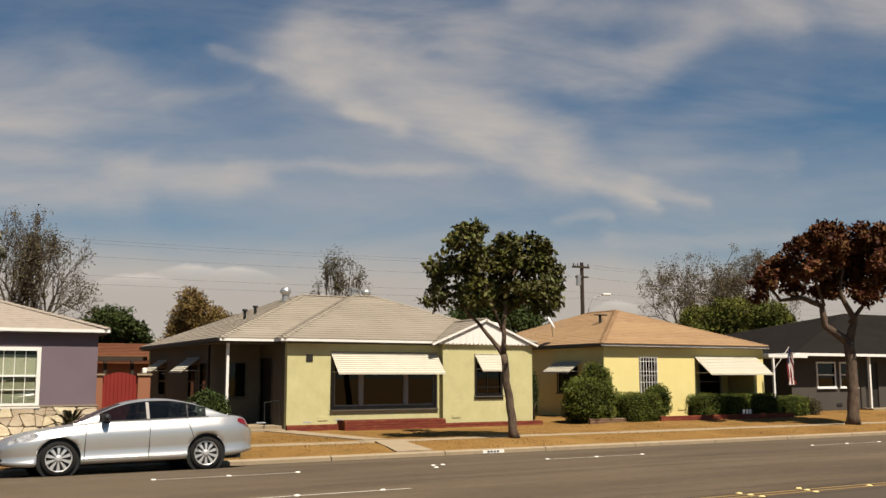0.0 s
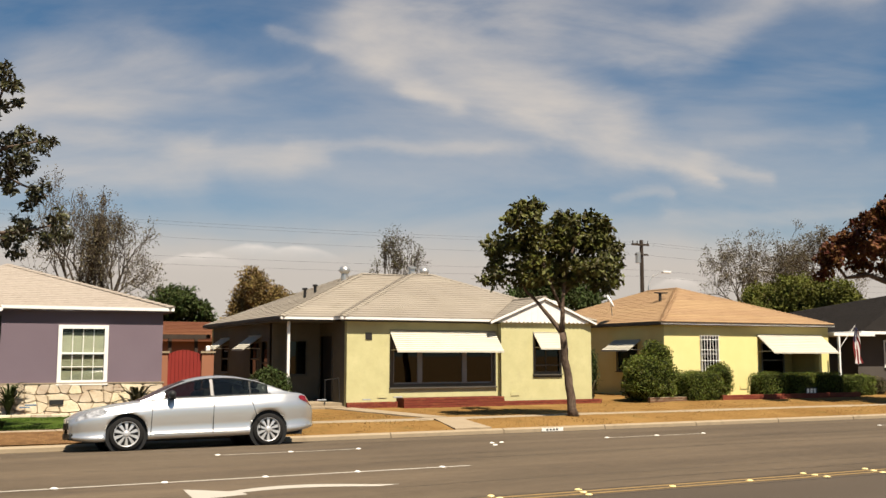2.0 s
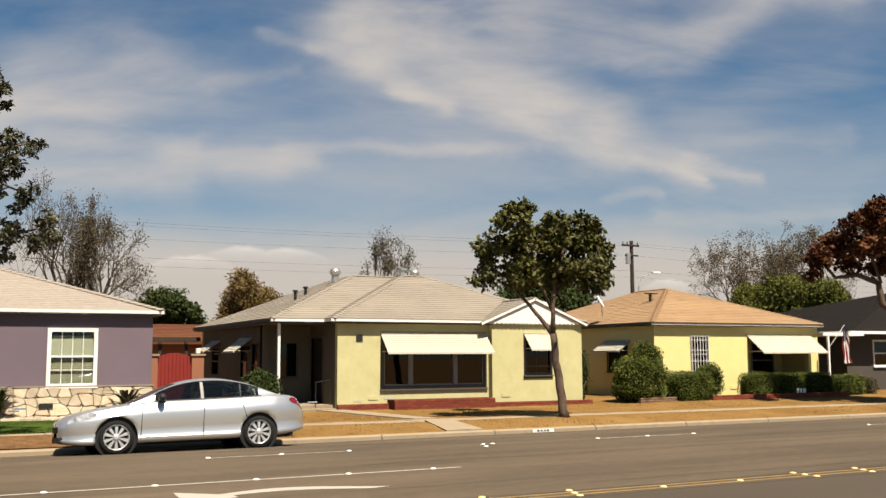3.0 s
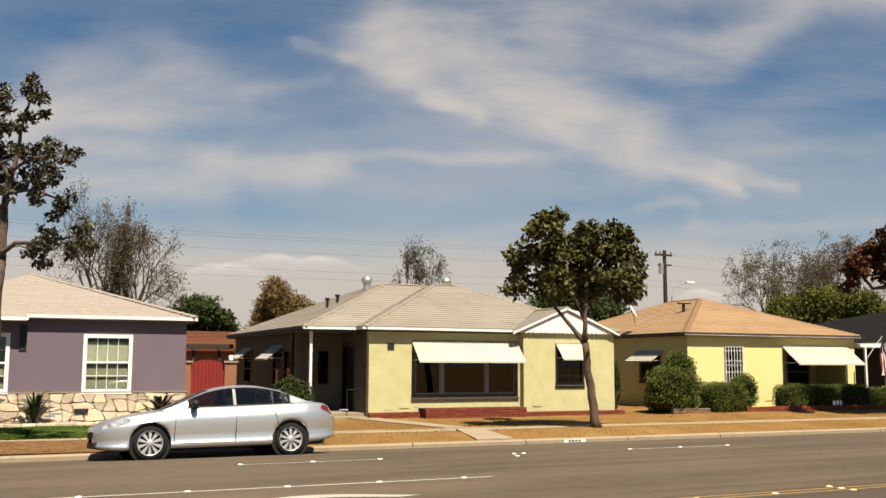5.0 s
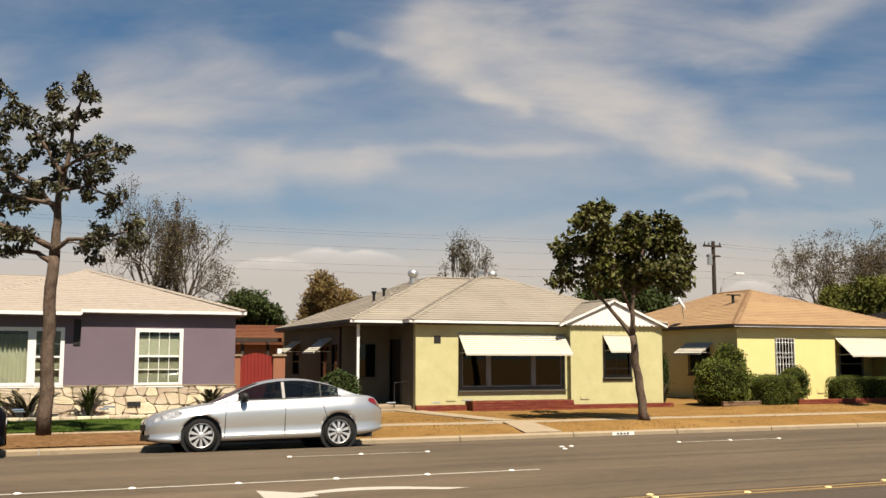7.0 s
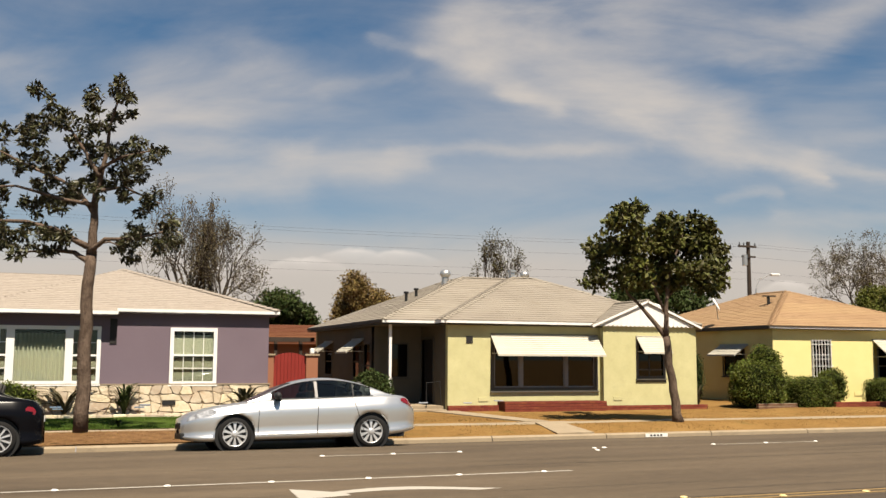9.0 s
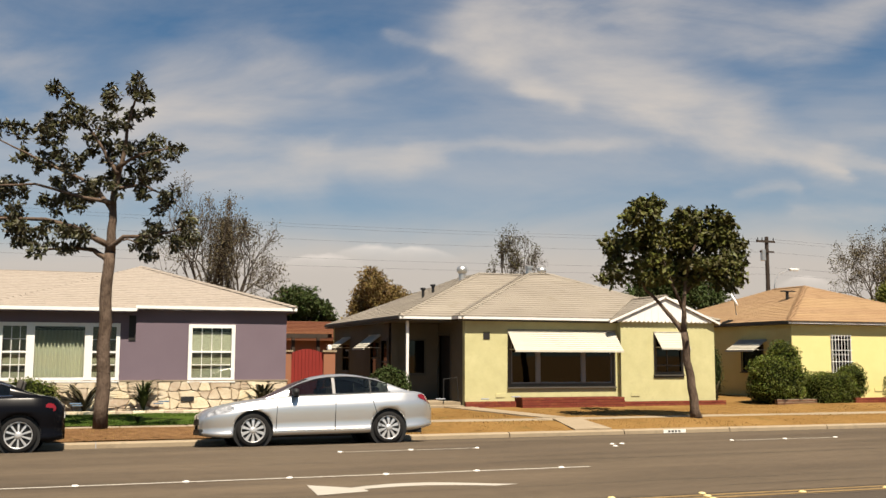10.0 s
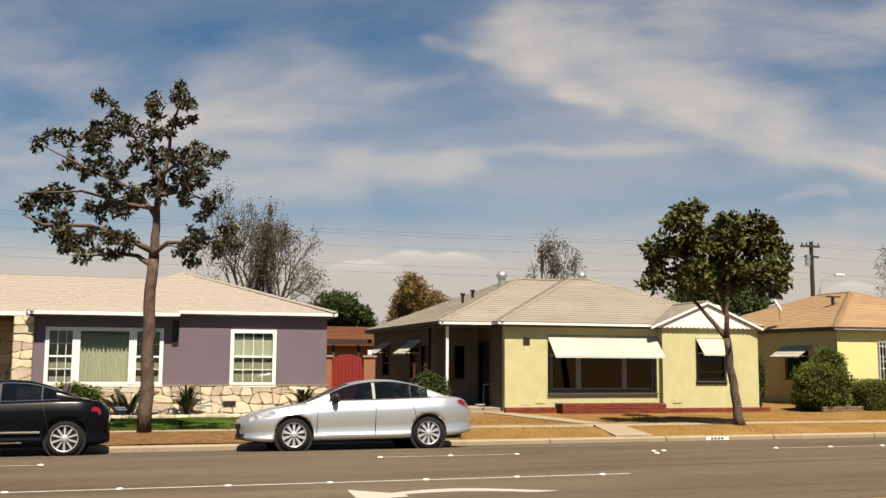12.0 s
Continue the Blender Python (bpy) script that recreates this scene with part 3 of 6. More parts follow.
    road_dot(9.9 + 5.25 * k, 10.46, dot_me_y, "round cream ceramic road marker")
for dx, dy in ((0, 0.08), (-0.16, -0.33), (0.24, 0.12)):
    road_dot(9.55 + dx, 17.1 + dy, dot_me, "round white road marker in a cluster of three")


def turn_arrow():
    """Curved white turn arrow in the middle lane."""
    bm = bmesh.new()
    n = 14
    top, low = [], []
    for i in range(n + 1):
        s = i / n
        x = 2.95 + 2.45 * s
        mid = 12.40 + 0.33 * math.sin(math.pi * min(1, s * 1.15)) - 0.10 * s
        w = 0.10 + 0.05 * math.sin(math.pi * s) - 0.095 * max(0, s - 0.85) / 0.15
        top.append(bm.verts.new((x, mid + w, 0.005)))
        low.append(bm.verts.new((x, mid - w, 0.005)))
    for i in range(n):
        bm.faces.new((low[i], low[i + 1], top[i + 1], top[i]))
    add_poly(bm, [(2.66, 13.02, 0.0052), (2.60, 12.05, 0.0052), (3.30, 12.22, 0.0052), (3.28, 12.50, 0.0052)])
    return tagged(part("turn_arrow", bm, "line_white"), "worn white painted turn arrow on the road", "road marking", kind="structure")


turn_arrow()


def tar_seam(x0, x1, y, seed, wide=0.02):
    """A thin wandering line of tar over a crack."""
    bm = bmesh.new()
    n = int((x1 - x0) / 0.35)
    last = None
    for i in range(n + 1):
        x = x0 + (x1 - x0) * i / n
        yy = y + 0.10 * noise.noise((x * 0.5, seed, 0)) + 0.03 * noise.noise((x * 3, seed, 1))
        w = wide * (0.6 + 0.6 * abs(noise.noise((x * 2, seed, 2))))
        row = [bm.verts.new((x, yy - w, road_z(yy - w) + 0.003)), bm.verts.new((x, yy + w, road_z(yy + w) + 0.003))]
        if last:
            bm.faces.new((last[0], row[0], row[1], last[1]))
        last = row
    return tagged(part("tar_seam", bm, "tar"), "thin dark tar seam in the asphalt", "road marking", kind="structure")


for i, (a, b, y) in enumerate(((-8, 30, 12.05), (6, 34, 14.9), (-6, 9, 15.6), (14, 40, 16.2), (8, 26, 11.35), (-10, 30, 18.35), (-10, 40, 10.22), (-10, 40, 10.75))):
    tar_seam(a, b, y, i * 3.7, 0.007 + 0.004 * (i % 2))

# white painted patch on the kerb face with unreadable dark bars
patch = tagged(part("kerb_patch", boxes((13.06, 13.69, KERB_Y - 0.012, KERB_Y - 0.003, -0.145, -0.062)), "dot_white"), "white painted patch on the kerb face", "sign")
for k in range(4):
    part("bar", boxes((13.19 + 0.095 * k, 13.25 + 0.095 * k, KERB_Y - 0.017, KERB_Y - 0.0125, -0.125, -0.082)), "iron", patch)



# ---- houses ----
def wall_bm(length, z0, z1, thick, holes=()):
    """A wall along x from 0, outer face at y=0, thickness to +y, with rectangular holes (x0, x1, z0, z1)."""
    xs = sorted({0.0, length, *[h[0] for h in holes], *[h[1] for h in holes]})
    zs = sorted({z0, z1, *[h[2] for h in holes], *[h[3] for h in holes]})
    bm = bmesh.new()
    grid = {}

    def vert(i, j, k):
        if (i, j, k) not in grid:
            grid[i, j, k] = bm.verts.new((xs[i], thick * k, zs[j]))
        return grid[i, j, k]

    solid = {}
    for i in range(len(xs) - 1):
        for j in range(len(zs) - 1):
            cx, cz = (xs[i] + xs[i + 1]) / 2, (zs[j] + zs[j + 1]) / 2
            solid[i, j] = not any(h[0] < cx < h[1] and h[2] < cz < h[3] for h in holes)
    for (i, j), s in solid.items():
        if not s:
            continue
        bm.faces.new((vert(i, j, 0), vert(i + 1, j, 0), vert(i + 1, j + 1, 0), vert(i, j + 1, 0)))
        bm.faces.new((vert(i, j, 1), vert(i, j + 1, 1), vert(i + 1, j + 1, 1), vert(i + 1, j, 1)))
        for di, dj, a, b in ((-1, 0, (i, j), (i, j + 1)), (1, 0, (i + 1, j), (i + 1, j + 1)), (0, -1, (i, j), (i + 1, j)), (0, 1, (i, j + 1), (i + 1, j + 1))):
            if not solid.get((i + di, j + dj), False):
                bm.faces.new((vert(*a, 0), vert(*b, 0), vert(*b, 1), vert(*a, 1)))
    return bm


def wall(parent, length, z0, z1, m, mat, holes=(), thick=0.2, label=""):
    bm = wall_bm(length, z0, z1, thick, holes)
    bm.transform(m)
    return part("wall", bm, mat, parent, label)


def clip_poly(poly, n, d):
    """The part of a polygon of (x, y, z) points where n.p >= d, by the plan."""
    out = []
    for a, b in zip(poly, poly[1:] + poly[:1]):
        fa, fb = n[0] * a[0] + n[1] * a[1] - d, n[0] * b[0] + n[1] * b[1] - d
        if fa >= 0:
            out.append(a)
        if (fa >= 0) != (fb >= 0):
            t = fa / (fa - fb)
            out.append(tuple(a[k] + t * (b[k] - a[k]) for k in range(3)))
    return out


def roof(parent, planes, mat, zfun_step=0.19, lip=0.014, thick=0.10, label=""):
    """Roof planes: a deck, and shingle courses laid on it. Each plane: the plan outline, the direction uphill, its eave line, its eave height and pitch."""
    deck = bmesh.new()
    courses = []
    for outline, n, d0, z0, pitch in planes:
        poly = [(x, y, z0 + pitch * (n[0] * x + n[1] * y - d0)) for x, y in outline]
        depth = max(n[0] * x + n[1] * y - d0 for x, y in outline)
        d = min(n[0] * x + n[1] * y - d0 for x, y in outline)
        while d < depth - 1e-4:
            e = min(depth, d + zfun_step)
            c = clip_poly(clip_poly(poly, n, d0 + d), (-n[0], -n[1]), -(d0 + e))
            if len(c) >= 3:
                bm = bmesh.new()
                top, low = [], []
                for p in c:
                    f = 1 - ((n[0] * p[0] + n[1] * p[1] - d0) - d) / zfun_step
                    top.append(bm.verts.new((p[0], p[1], p[2] + lip * f + 0.006)))
                    low.append(bm.verts.new((p[0], p[1], p[2] - 0.02)))
                bm.faces.new(top)
                for i in range(len(c)):
                    j = (i + 1) % len(c)
                    bm.faces.new((top[i], low[i], low[j], top[j]))
                courses.append(bm)
            d = e
        up = [deck.verts.new((p[0], p[1], p[2] - 0.012)) for p in poly]
        dn = [deck.verts.new((p[0], p[1], p[2] - thick)) for p in poly]
        deck.faces.new(up)
        deck.faces.new(dn[::-1])
        for i in range(len(poly)):
            j = (i + 1) % len(poly)
            deck.faces.new((up[i], dn[i], dn[j], up[j]))
    ob = part("roof", deck, mat, parent, label)
    for bm in courses:
        part("shingle_course", bm, mat, ob)
    return ob


def hip_caps(parent, lines, mat):
    """Overlapping cap shingles along hips and ridges."""
    bm = bmesh.new()
    for a, b in lines:
        a, b = Vector(a), Vector(b)
        n = max(2, int((b - a).length / 0.2))
        d = (b - a).normalized()
        side = d.cross(Vector((0, 0, 1))).normalized()
        for i in range(n):
            p, q = a + (b - a) * i / n, a + (b - a) * (i + 1.12) / n
            l0, l1 = 0.045, 0.022
            vs = [bm.verts.new(v) for v in (p - side * 0.13 + Vector((0, 0, l0 - 0.05)), p + Vector((0, 0, l0)), p + side * 0.13 + Vector((0, 0, l0 - 0.05)),
                                            q - side * 0.13 + Vector((0, 0, l1 - 0.05)), q + Vector((0, 0, l1)), q + side * 0.13 + Vector((0, 0, l1 - 0.05)))]
            bm.faces.new((vs[0], vs[1], vs[4], vs[3]))
            bm.faces.new((vs[1], vs[2], vs[5], vs[4]))
            bm.faces.new((vs[0], vs[2], vs[1]))
    return tagged(part("ridge_cap", bm, mat, parent), kind="stuff")


def fascia(parent, pts, z0, z1, mat="white_paint", thick=0.03, name="fascia"):
    """Eave board along a line of the plan, as separate boards."""
    for a, b in zip(pts, pts[1:]):
        a, b = Vector((*a, 0)), Vector((*b, 0))
        length = (b - a).length
        ang = math.atan2(b.y - a.y, b.x - a.x)
        bm = boxes((0, length, -thick, 0, z0, z1))
        bm.transform(Matrix.Translation(a) @ Matrix.Rotation(ang, 4, "Z"))
        part(name, bm, mat, parent)


def window(parent, x0, x1, z0, z1, m, frame_mat="white_paint", trim=0.07, bars=(), mullions=(), rail=None, pane_mat="pane",
           behind="", proud=0.03, depth=0.08, label="", sill=True, bar_mat=""):
    """A window in a hole of a wall: casing, sash bars, glass, and what hangs behind it. m places the wall's plane (x along, y inward)."""
    win = part("window", boxes((x0 - trim, x0, -proud, depth, z0 - trim, z1 + trim), (x1, x1 + trim, -proud, depth, z0 - trim, z1 + trim),
                               (x0, x1, -proud, depth, z1, z1 + trim), (x0, x1, -proud, depth, z0 - trim, z0), m=m), frame_mat, parent, label)
    edges = [x0, *[v for a in mullions for v in (a - 0.05, a + 0.05)], x1]
    for a in mullions:
        part("mullion", boxes((a - 0.05, a + 0.05, -0.012, depth - 0.01, z0, z1), m=m), bar_mat or frame_mat, win)
    if rail:
        for a, b in rail[1]:
            part("sash_rail", boxes((a, b, 0.0, depth - 0.015, rail[0] - 0.025, rail[0] + 0.025), m=m), frame_mat, win)
    for a0, a1, b0, b1 in bars:
        part("glazing_bar", boxes((a0, a1, 0.018, 0.052, b0, b1), m=m), frame_mat, win)
    for a, b in zip(edges[::2], edges[1::2]):
        g = part("pane", boxes((a, b, 0.034, 0.038, z0, z1), m=m), pane_mat, win)
        g.visible_shadow = False
    if sill:
        part("sill", boxes((x0 - trim - 0.02, x1 + trim + 0.02, -proud - 0.05, 0.0, z0 - trim - 0.03, z0 - trim + 0.005), m=m), frame_mat, win)
    return win


def curtain(parent, x0, x1, z0, z1, m, mat="curtain", folds=14, y=0.20):
    bm = bmesh.new()
    n = folds * 6
    rows = []
    for j, z in enumerate((z0, z1)):
        rows.append([bm.verts.new((x0 + (x1 - x0) * i / n, y + 0.035 * math.sin(i / 6 * 2 * math.pi + 0.7 * math.sin(i * 0.21)), z)) for i in range(n + 1)])
    for i in range(n):
        bm.faces.new((rows[0][i], rows[0][i + 1], rows[1][i + 1], rows[1][i]))
    bm.transform(m)
    return part("curtain", bm, mat, parent, smooth=True)


def awning(parent, x0, x1, z_top, reach, drop, m, slats=9, mat="awning", run="length", label="cream ribbed metal window awning"):
    """Sloping metal awning of overlapping slats with side wings."""
    base = part("awning", boxes((x0, x0 + 0.02, -0.03, 0.0, z_top - 0.05, z_top + 0.02), (x1 - 0.02, x1, -0.03, 0.0, z_top - 0.05, z_top + 0.02), (x0, x1, -0.03, 0, z_top, z_top + 0.02), m=m), mat, parent, label)
    for k in range(slats):
        s0, s1 = k / slats, (k + 0.78) / slats
        bm = bmesh.new()
        pts = []
        for x in (x0, x1):
            for s, up in ((s0, 0.0), (s1, 0.008)):
                for dz in (0.0, -0.012):
                    pts.append(bm.verts.new((x, -reach * s, z_top - drop * s + up + dz)))
        for f in ((0, 4, 6, 2), (1, 3, 7, 5), (0, 1, 5, 4), (2, 6, 7, 3), (0, 2, 3, 1), (4, 5, 7, 6)):
            bm.faces.new([pts[i] for i in f])
        bm.transform(m)
        part("slat", bm, mat, base)
    bm = bmesh.new()
    pts = [bm.verts.new((x, -reach * s, z_top - drop * s - 0.032 + dz)) for x in (x0 + 0.01, x1 - 0.01) for s in (0.0, 0.99) for dz in (0.0, -0.004)]
    for f in ((0, 4, 6, 2), (1, 3, 7, 5), (0, 1, 5, 4), (2, 6, 7, 3), (0, 2, 3, 1), (4, 5, 7, 6)):
        bm.faces.new([pts[i] for i in f])
    bm.transform(m)
    part("pan", bm, mat, base)
    bm = boxes((x0, x1, -reach - 0.012, -reach + 0.004, z_top - drop - 0.045, z_top - drop + 0.012), m=m)
    part("front_lip", bm, mat, base)
    for x in (x0 + 0.05, x1 - 0.05):
        bm = tube([(x, -0.01, z_top - drop * 0.95), (x, -reach * 0.9, z_top - drop * 0.93)], 0.012, 5)
        bm.transform(m)
        part("brace", bm, mat, base)
    return base


BRICK = {}


def brick_wall(parent, x0, x1, y0, y1, z0, z1, mat="brick_red", mortar="mortar_red", lx=0.215, lz=0.075, name="planter_wall", faces="front"):
    """Low wall: a recessed core with single bricks on its front, and a top course."""
    core = part(name, boxes((x0 + 0.012, x1 - 0.012, y0 + 0.012, y1, z0, z1 - 0.012)), mortar, parent)
    key = (mat, lx, lz)
    if key not in BRICK:
        bm = boxes((0, lx - 0.012, 0, 0.1, 0, lz - 0.012), bevel=0.005)
        me = bpy.data.meshes.new("brick")
        bm.to_mesh(me)
        bm.free()
        me.materials.append(MAT[mat])
        BRICK[key] = me
    rows = max(1, int(round((z1 - z0) / lz)))
    for r in range(rows):
        x = x0 + (0 if r % 2 else -lx / 2)
        while x < x1 - 0.02:
            a, b = max(x, x0), min(x + lx, x1)
            if b - a > 0.05:
                piece("brick", BRICK[key], core, pose(a, y0 + 0.003 * ((r * 7 + int(x * 31)) % 3), z0 + r * (z1 - z0) / rows) @ Matrix.Diagonal(((b - a) / lx, 1, 1, 1)))
            x += lx
    return core
# ---- the yellow house ----
def yellow_house():
    h = thing("house", "pale yellow stucco bungalow with cream shingle hip roof", "house", 14, 33, 0.1)
    h.location = (0, 0, 0)
    Y, B, S = 28.0, 27.76, 8.9
    g = 0.05
    at = lambda x, y: pose(x, y, 0)
    # front room, bay, porch back, left side, rear
    big = (12.07 - 10.53, 15.60 - 10.53, 0.86, 2.42)
    wall(h, 15.8 - 10.53, g, 2.86, at(10.53, Y), "stucco_yellow", [big])
    small = (17.10 - 15.8, 18.02 - 15.8, 1.22, 2.40)
    wall(h, 3.53, g, 2.90, at(15.8, B), "stucco_yellow", [small])
    wall(h, 0.46, g, 2.88, pose(15.8, B + 0.66, 0, 0, 0, -90), "stucco_yellow")
    wall(h, 10.9, g, 2.86, pose(19.33, B + 0.2, 0, 0, 0, 90), "stucco_yellow")
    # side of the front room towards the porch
    # porch and left walls: their shade is held in the stucco colour
    wall(h, 2.3, g, 2.86, pose(10.53, Y + 2.5, 0, 0, 0, -90), "stucco_taupe_shade", [(0.1, 1.2, 0.32, 2.36)])
    wall(h, 10.53 - S + 0.2, g, 2.86, at(S, 30.5), "stucco_taupe_shade", [(0.55, 1.15, 1.15, 2.2)])
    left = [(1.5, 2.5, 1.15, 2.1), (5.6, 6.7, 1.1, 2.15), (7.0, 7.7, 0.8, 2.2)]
    wall(h, 8.2, g, 2.86, pose(S, 38.6, 0, 0, 0, -90), "stucco_taupe_shade", left)
    wall(h, 10.6, g, 2.86, pose(S, 38.6, 0), "stucco_yellow")
    # roof: two front planes set apart, gable over the bay
    p, e = 0.41, 2.93
    x0, x1, ya, yb, yr, x9 = 8.57, 10.27, 28.45, 27.79, 38.9, 19.6
    d = 4.25
    roof(h, [
        ([(x0, ya), (x0 + d, ya + d), (x0 + d, yr - d), (x0, yr)], (1, 0), x0, e, p),
        ([(x0, ya), (x1, ya), (x1 + d, ya + d), (x0 + d, ya + d)], (0, 1), ya, e, p),
        ([(x1, yb), (x1 + d, yb + d), (x1 + d, ya + d), (x1, ya)], (1, 0), x1, e, p),
        ([(x1, yb), (15.5, yb), (17.4, yb + 1.9), (18.2, yb + 1.4), (x9 - d, yb + d), (x1 + d, yb + d)], (0, 1), yb, e, p),
        ([(x9, yb), (x9, yr), (x9 - d, yr - d), (x9 - d, yb + d)], (-1, 0), -x9, e, p),
        ([(x0, yr), (x0 + d, yr - d), (x9 - d, yr - d), (x9, yr)], (0, -1), -yr, e, p),
        ([(15.33, 27.62), (17.4, 27.62), (17.4, 29.75), (15.33, 27.68)], (1, 0), 15.33, 2.84, p),
        ([(19.47, 27.62), (19.47, 28.3), (17.4, 29.75), (17.4, 27.62)], (-1, 0), -19.47, 2.84, p),
    ], "shingle_cream", label="cream composition shingles in even courses")
    top = e + p * d
    part("roof_ridge_deck", slab([(x0 + d, ya + d, top), (x1 + d, ya + d, top), (x1 + d, yb + d, top), (x9 - d, yb + d, top), (x9 - d, yr - d, top), (x0 + d, yr - d, top)], 0.1), "shingle_cream", h)
    hip_caps(h, [((x0, ya, e), (x0 + d, ya + d, top)), ((x1, yb, e), (x1 + d, yb + d, top)), ((x0 + d, ya + d, top), (x1 + d, ya + d, top)),
                 ((x1 + d, yb + d, top), (x9 - d, yb + d, top)), ((x9, yb, e), (x9 - d, yb + d, top)), ((17.4, 27.62, 2.84 + p * 2.07), (17.4, 29.7, 2.84 + p * 2.07))], "shingle_cream")
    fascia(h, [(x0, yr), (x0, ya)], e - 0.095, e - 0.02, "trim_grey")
    fascia(h, [(x0, ya), (x1, ya)], e - 0.095, e - 0.02)
    fascia(h, [(x1, ya), (x1, yb)], e - 0.095, e - 0.02)
    fascia(h, [(x1, yb), (15.42, yb)], e - 0.095, e - 0.02)
    fascia(h, [(x9, yb + 0.6), (x9, yr)], e - 0.095, e - 0.02)
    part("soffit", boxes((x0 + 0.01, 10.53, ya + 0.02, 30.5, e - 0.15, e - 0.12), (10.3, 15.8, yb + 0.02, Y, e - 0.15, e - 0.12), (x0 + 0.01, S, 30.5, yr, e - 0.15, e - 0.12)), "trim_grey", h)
    # gable face with a scalloped lower edge
    bm = bmesh.new()
    n = 22
    low = []
    for i in range(n * 6 + 1):
        x = 15.62 + (19.2 - 15.62) * i / (n * 6)
        low.append((x, B - 0.105, 2.86 - 0.05 * abs(math.sin(math.pi * i / 6))))
    pts = low + [(19.2, B - 0.105, 2.93), (17.4, B - 0.105, 3.62), (15.62, B - 0.105, 2.93)]
    fr = [bm.verts.new(q) for q in pts]
    bk = [bm.verts.new((q[0], q[1] + 0.10, q[2])) for q in pts]
    bm.faces.new(fr)
    bm.faces.new(bk[::-1])
    for i in range(len(pts)):
        j = (i + 1) % len(pts)
        bm.faces.new((fr[i], bk[i], bk[j], fr[j]))
    gb = part("gable_board", bm, "white_paint", h, "white boarded gable with scalloped edge")
    for k in range(13):
        x = 15.9 + k * 0.25
        part("batten", boxes((x - 0.012, x + 0.012, B - 0.113, B - 0.104, 2.87, 2.90 + 0.385 * (1.80 - abs(x - 17.4)))), "white_paint", gb)
    for sx in (-1, 1):
        bm = boxes((0, 2.245, -0.03, 0.0, -0.065, 0.0))
        bm.transform(Matrix.Translation((17.4, 27.62, 2.84 + p * 2.07 - 0.01)) @ (Matrix.Rotation(math.atan(p), 4, "Y") if sx > 0 else Matrix.Rotation(math.pi - math.atan(p), 4, "Y") @ Matrix.Diagonal((1, 1, -1, 1))))
        part("barge_board", bm, "white_paint", h)
    # windows
    m = at(10.53, Y)
    window(h, *big, m, "trim_grey", 0.12, mullions=(12.97 - 10.53 + 0.02, 14.57 - 10.53), pane_mat="pane_dark", proud=0.02, bar_mat="frame_grey", label="wide dark picture window in three lights")
    for a, b in ((big[0], 2.41), (2.51, 3.99), (4.09, big[1])):
        part("sash", boxes((a, a + 0.035, 0.01, 0.06, 0.86, 2.42), (b - 0.035, b, 0.01, 0.06, 0.86, 2.42), (a, b, 0.01, 0.06, 0.86, 0.90), m=m), "frame_grey", h)
    window(h, *small, at(15.8, B), "trim_grey", 0.10, rail=(1.42, ((small[0], small[1]),)), bars=((1.70, 1.73, 1.22, 2.40),), pane_mat="pane_dark", proud=0.02)
    part("window_apron", boxes((17.0, 18.12, B - 0.025, B - 0.002, 1.02, 1.20)), "trim_grey", h)
    awning(h, 11.95 - 10.53, 15.70 - 10.53, 2.50, 0.60, 0.62, m, 10)
    awning(h, 17.02 - 15.8, 18.10 - 15.8, 2.50, 0.48, 0.52, at(15.8, B), 9)
    sm = pose(S, 38.6, 0, 0, 0, -90)
    for i, hole in enumerate(left):
        window(h, *hole, sm, "trim_grey", 0.07, rail=((hole[2] + hole[3]) / 2, ((hole[0], hole[1]),)), pane_mat="pane_dark", proud=0.02)
    awning(h, 5.4, 6.9, 2.40, 0.60, 0.45, sm, 8)
    awning(h, 1.3, 2.7, 2.38, 0.60, 0.40, sm, 8)
    window(h, 0.55, 1.15, 1.15, 2.2, at(S, 30.5), "trim_grey", 0.05, pane_mat="pane_dark", proud=0.02)
    door = part("door", boxes((10.60, 10.65, 29.30, 30.40, 0.32, 2.36)), "door_dark", h, "dark front door in the shaded porch")
    part("door_handle", boxes((10.54, 10.60, 29.38, 29.41, 1.25, 1.38)), "galvanised", door)
    part("door_casing", boxes((10.50, 10.60, 29.22, 29.30, 0.3, 2.44), (10.50, 10.60, 30.40, 30.48, 0.3, 2.44), (10.50, 10.60, 29.30, 30.40, 2.36, 2.44)), "trim_grey", h)
    part("porch_floor", boxes((8.75, 10.53, 28.35, 30.5, 0.02, 0.30)), "concrete", h)
    part("porch_step", boxes((9.1, 10.5, 28.0, 28.35, 0.02, 0.21), bevel=0.01), "concrete", h)
    part("porch_post", boxes((8.86, 8.94, 28.66, 28.74, 0.30, 2.80)), "white_paint", h, "white porch post")
    part("porch_rail", tube([(9.95, 28.3, 0.25), (9.95, 28.3, 1.0), (10.4, 28.35, 1.05), (10.45, 28.35, 0.35)], 0.014, 6), "iron", h)
    # vents, bricks
    part("wall_vent", boxes((11.13, 11.35, Y - 0.015, Y + 0.02, 2.22, 2.44)), "door_dark", h)
    for x in (11.7, 14.3, 16.3):
        part("crawl_vent", boxes((x - 0.16, x + 0.16, (B if x > 15.8 else Y) - 0.018, Y, 0.44, 0.56)), "stucco_yellow", h)
    brick_wall(h, 10.5, 12.17, Y - 0.16, Y - 0.01, 0.06, 0.33)
    brick_wall(h, 12.17, 15.7, Y - 0.62, Y - 0.01, 0.06, 0.45)
    brick_wall(h, 15.7, 19.6, B - 0.22, B - 0.01, 0.06, 0.29)
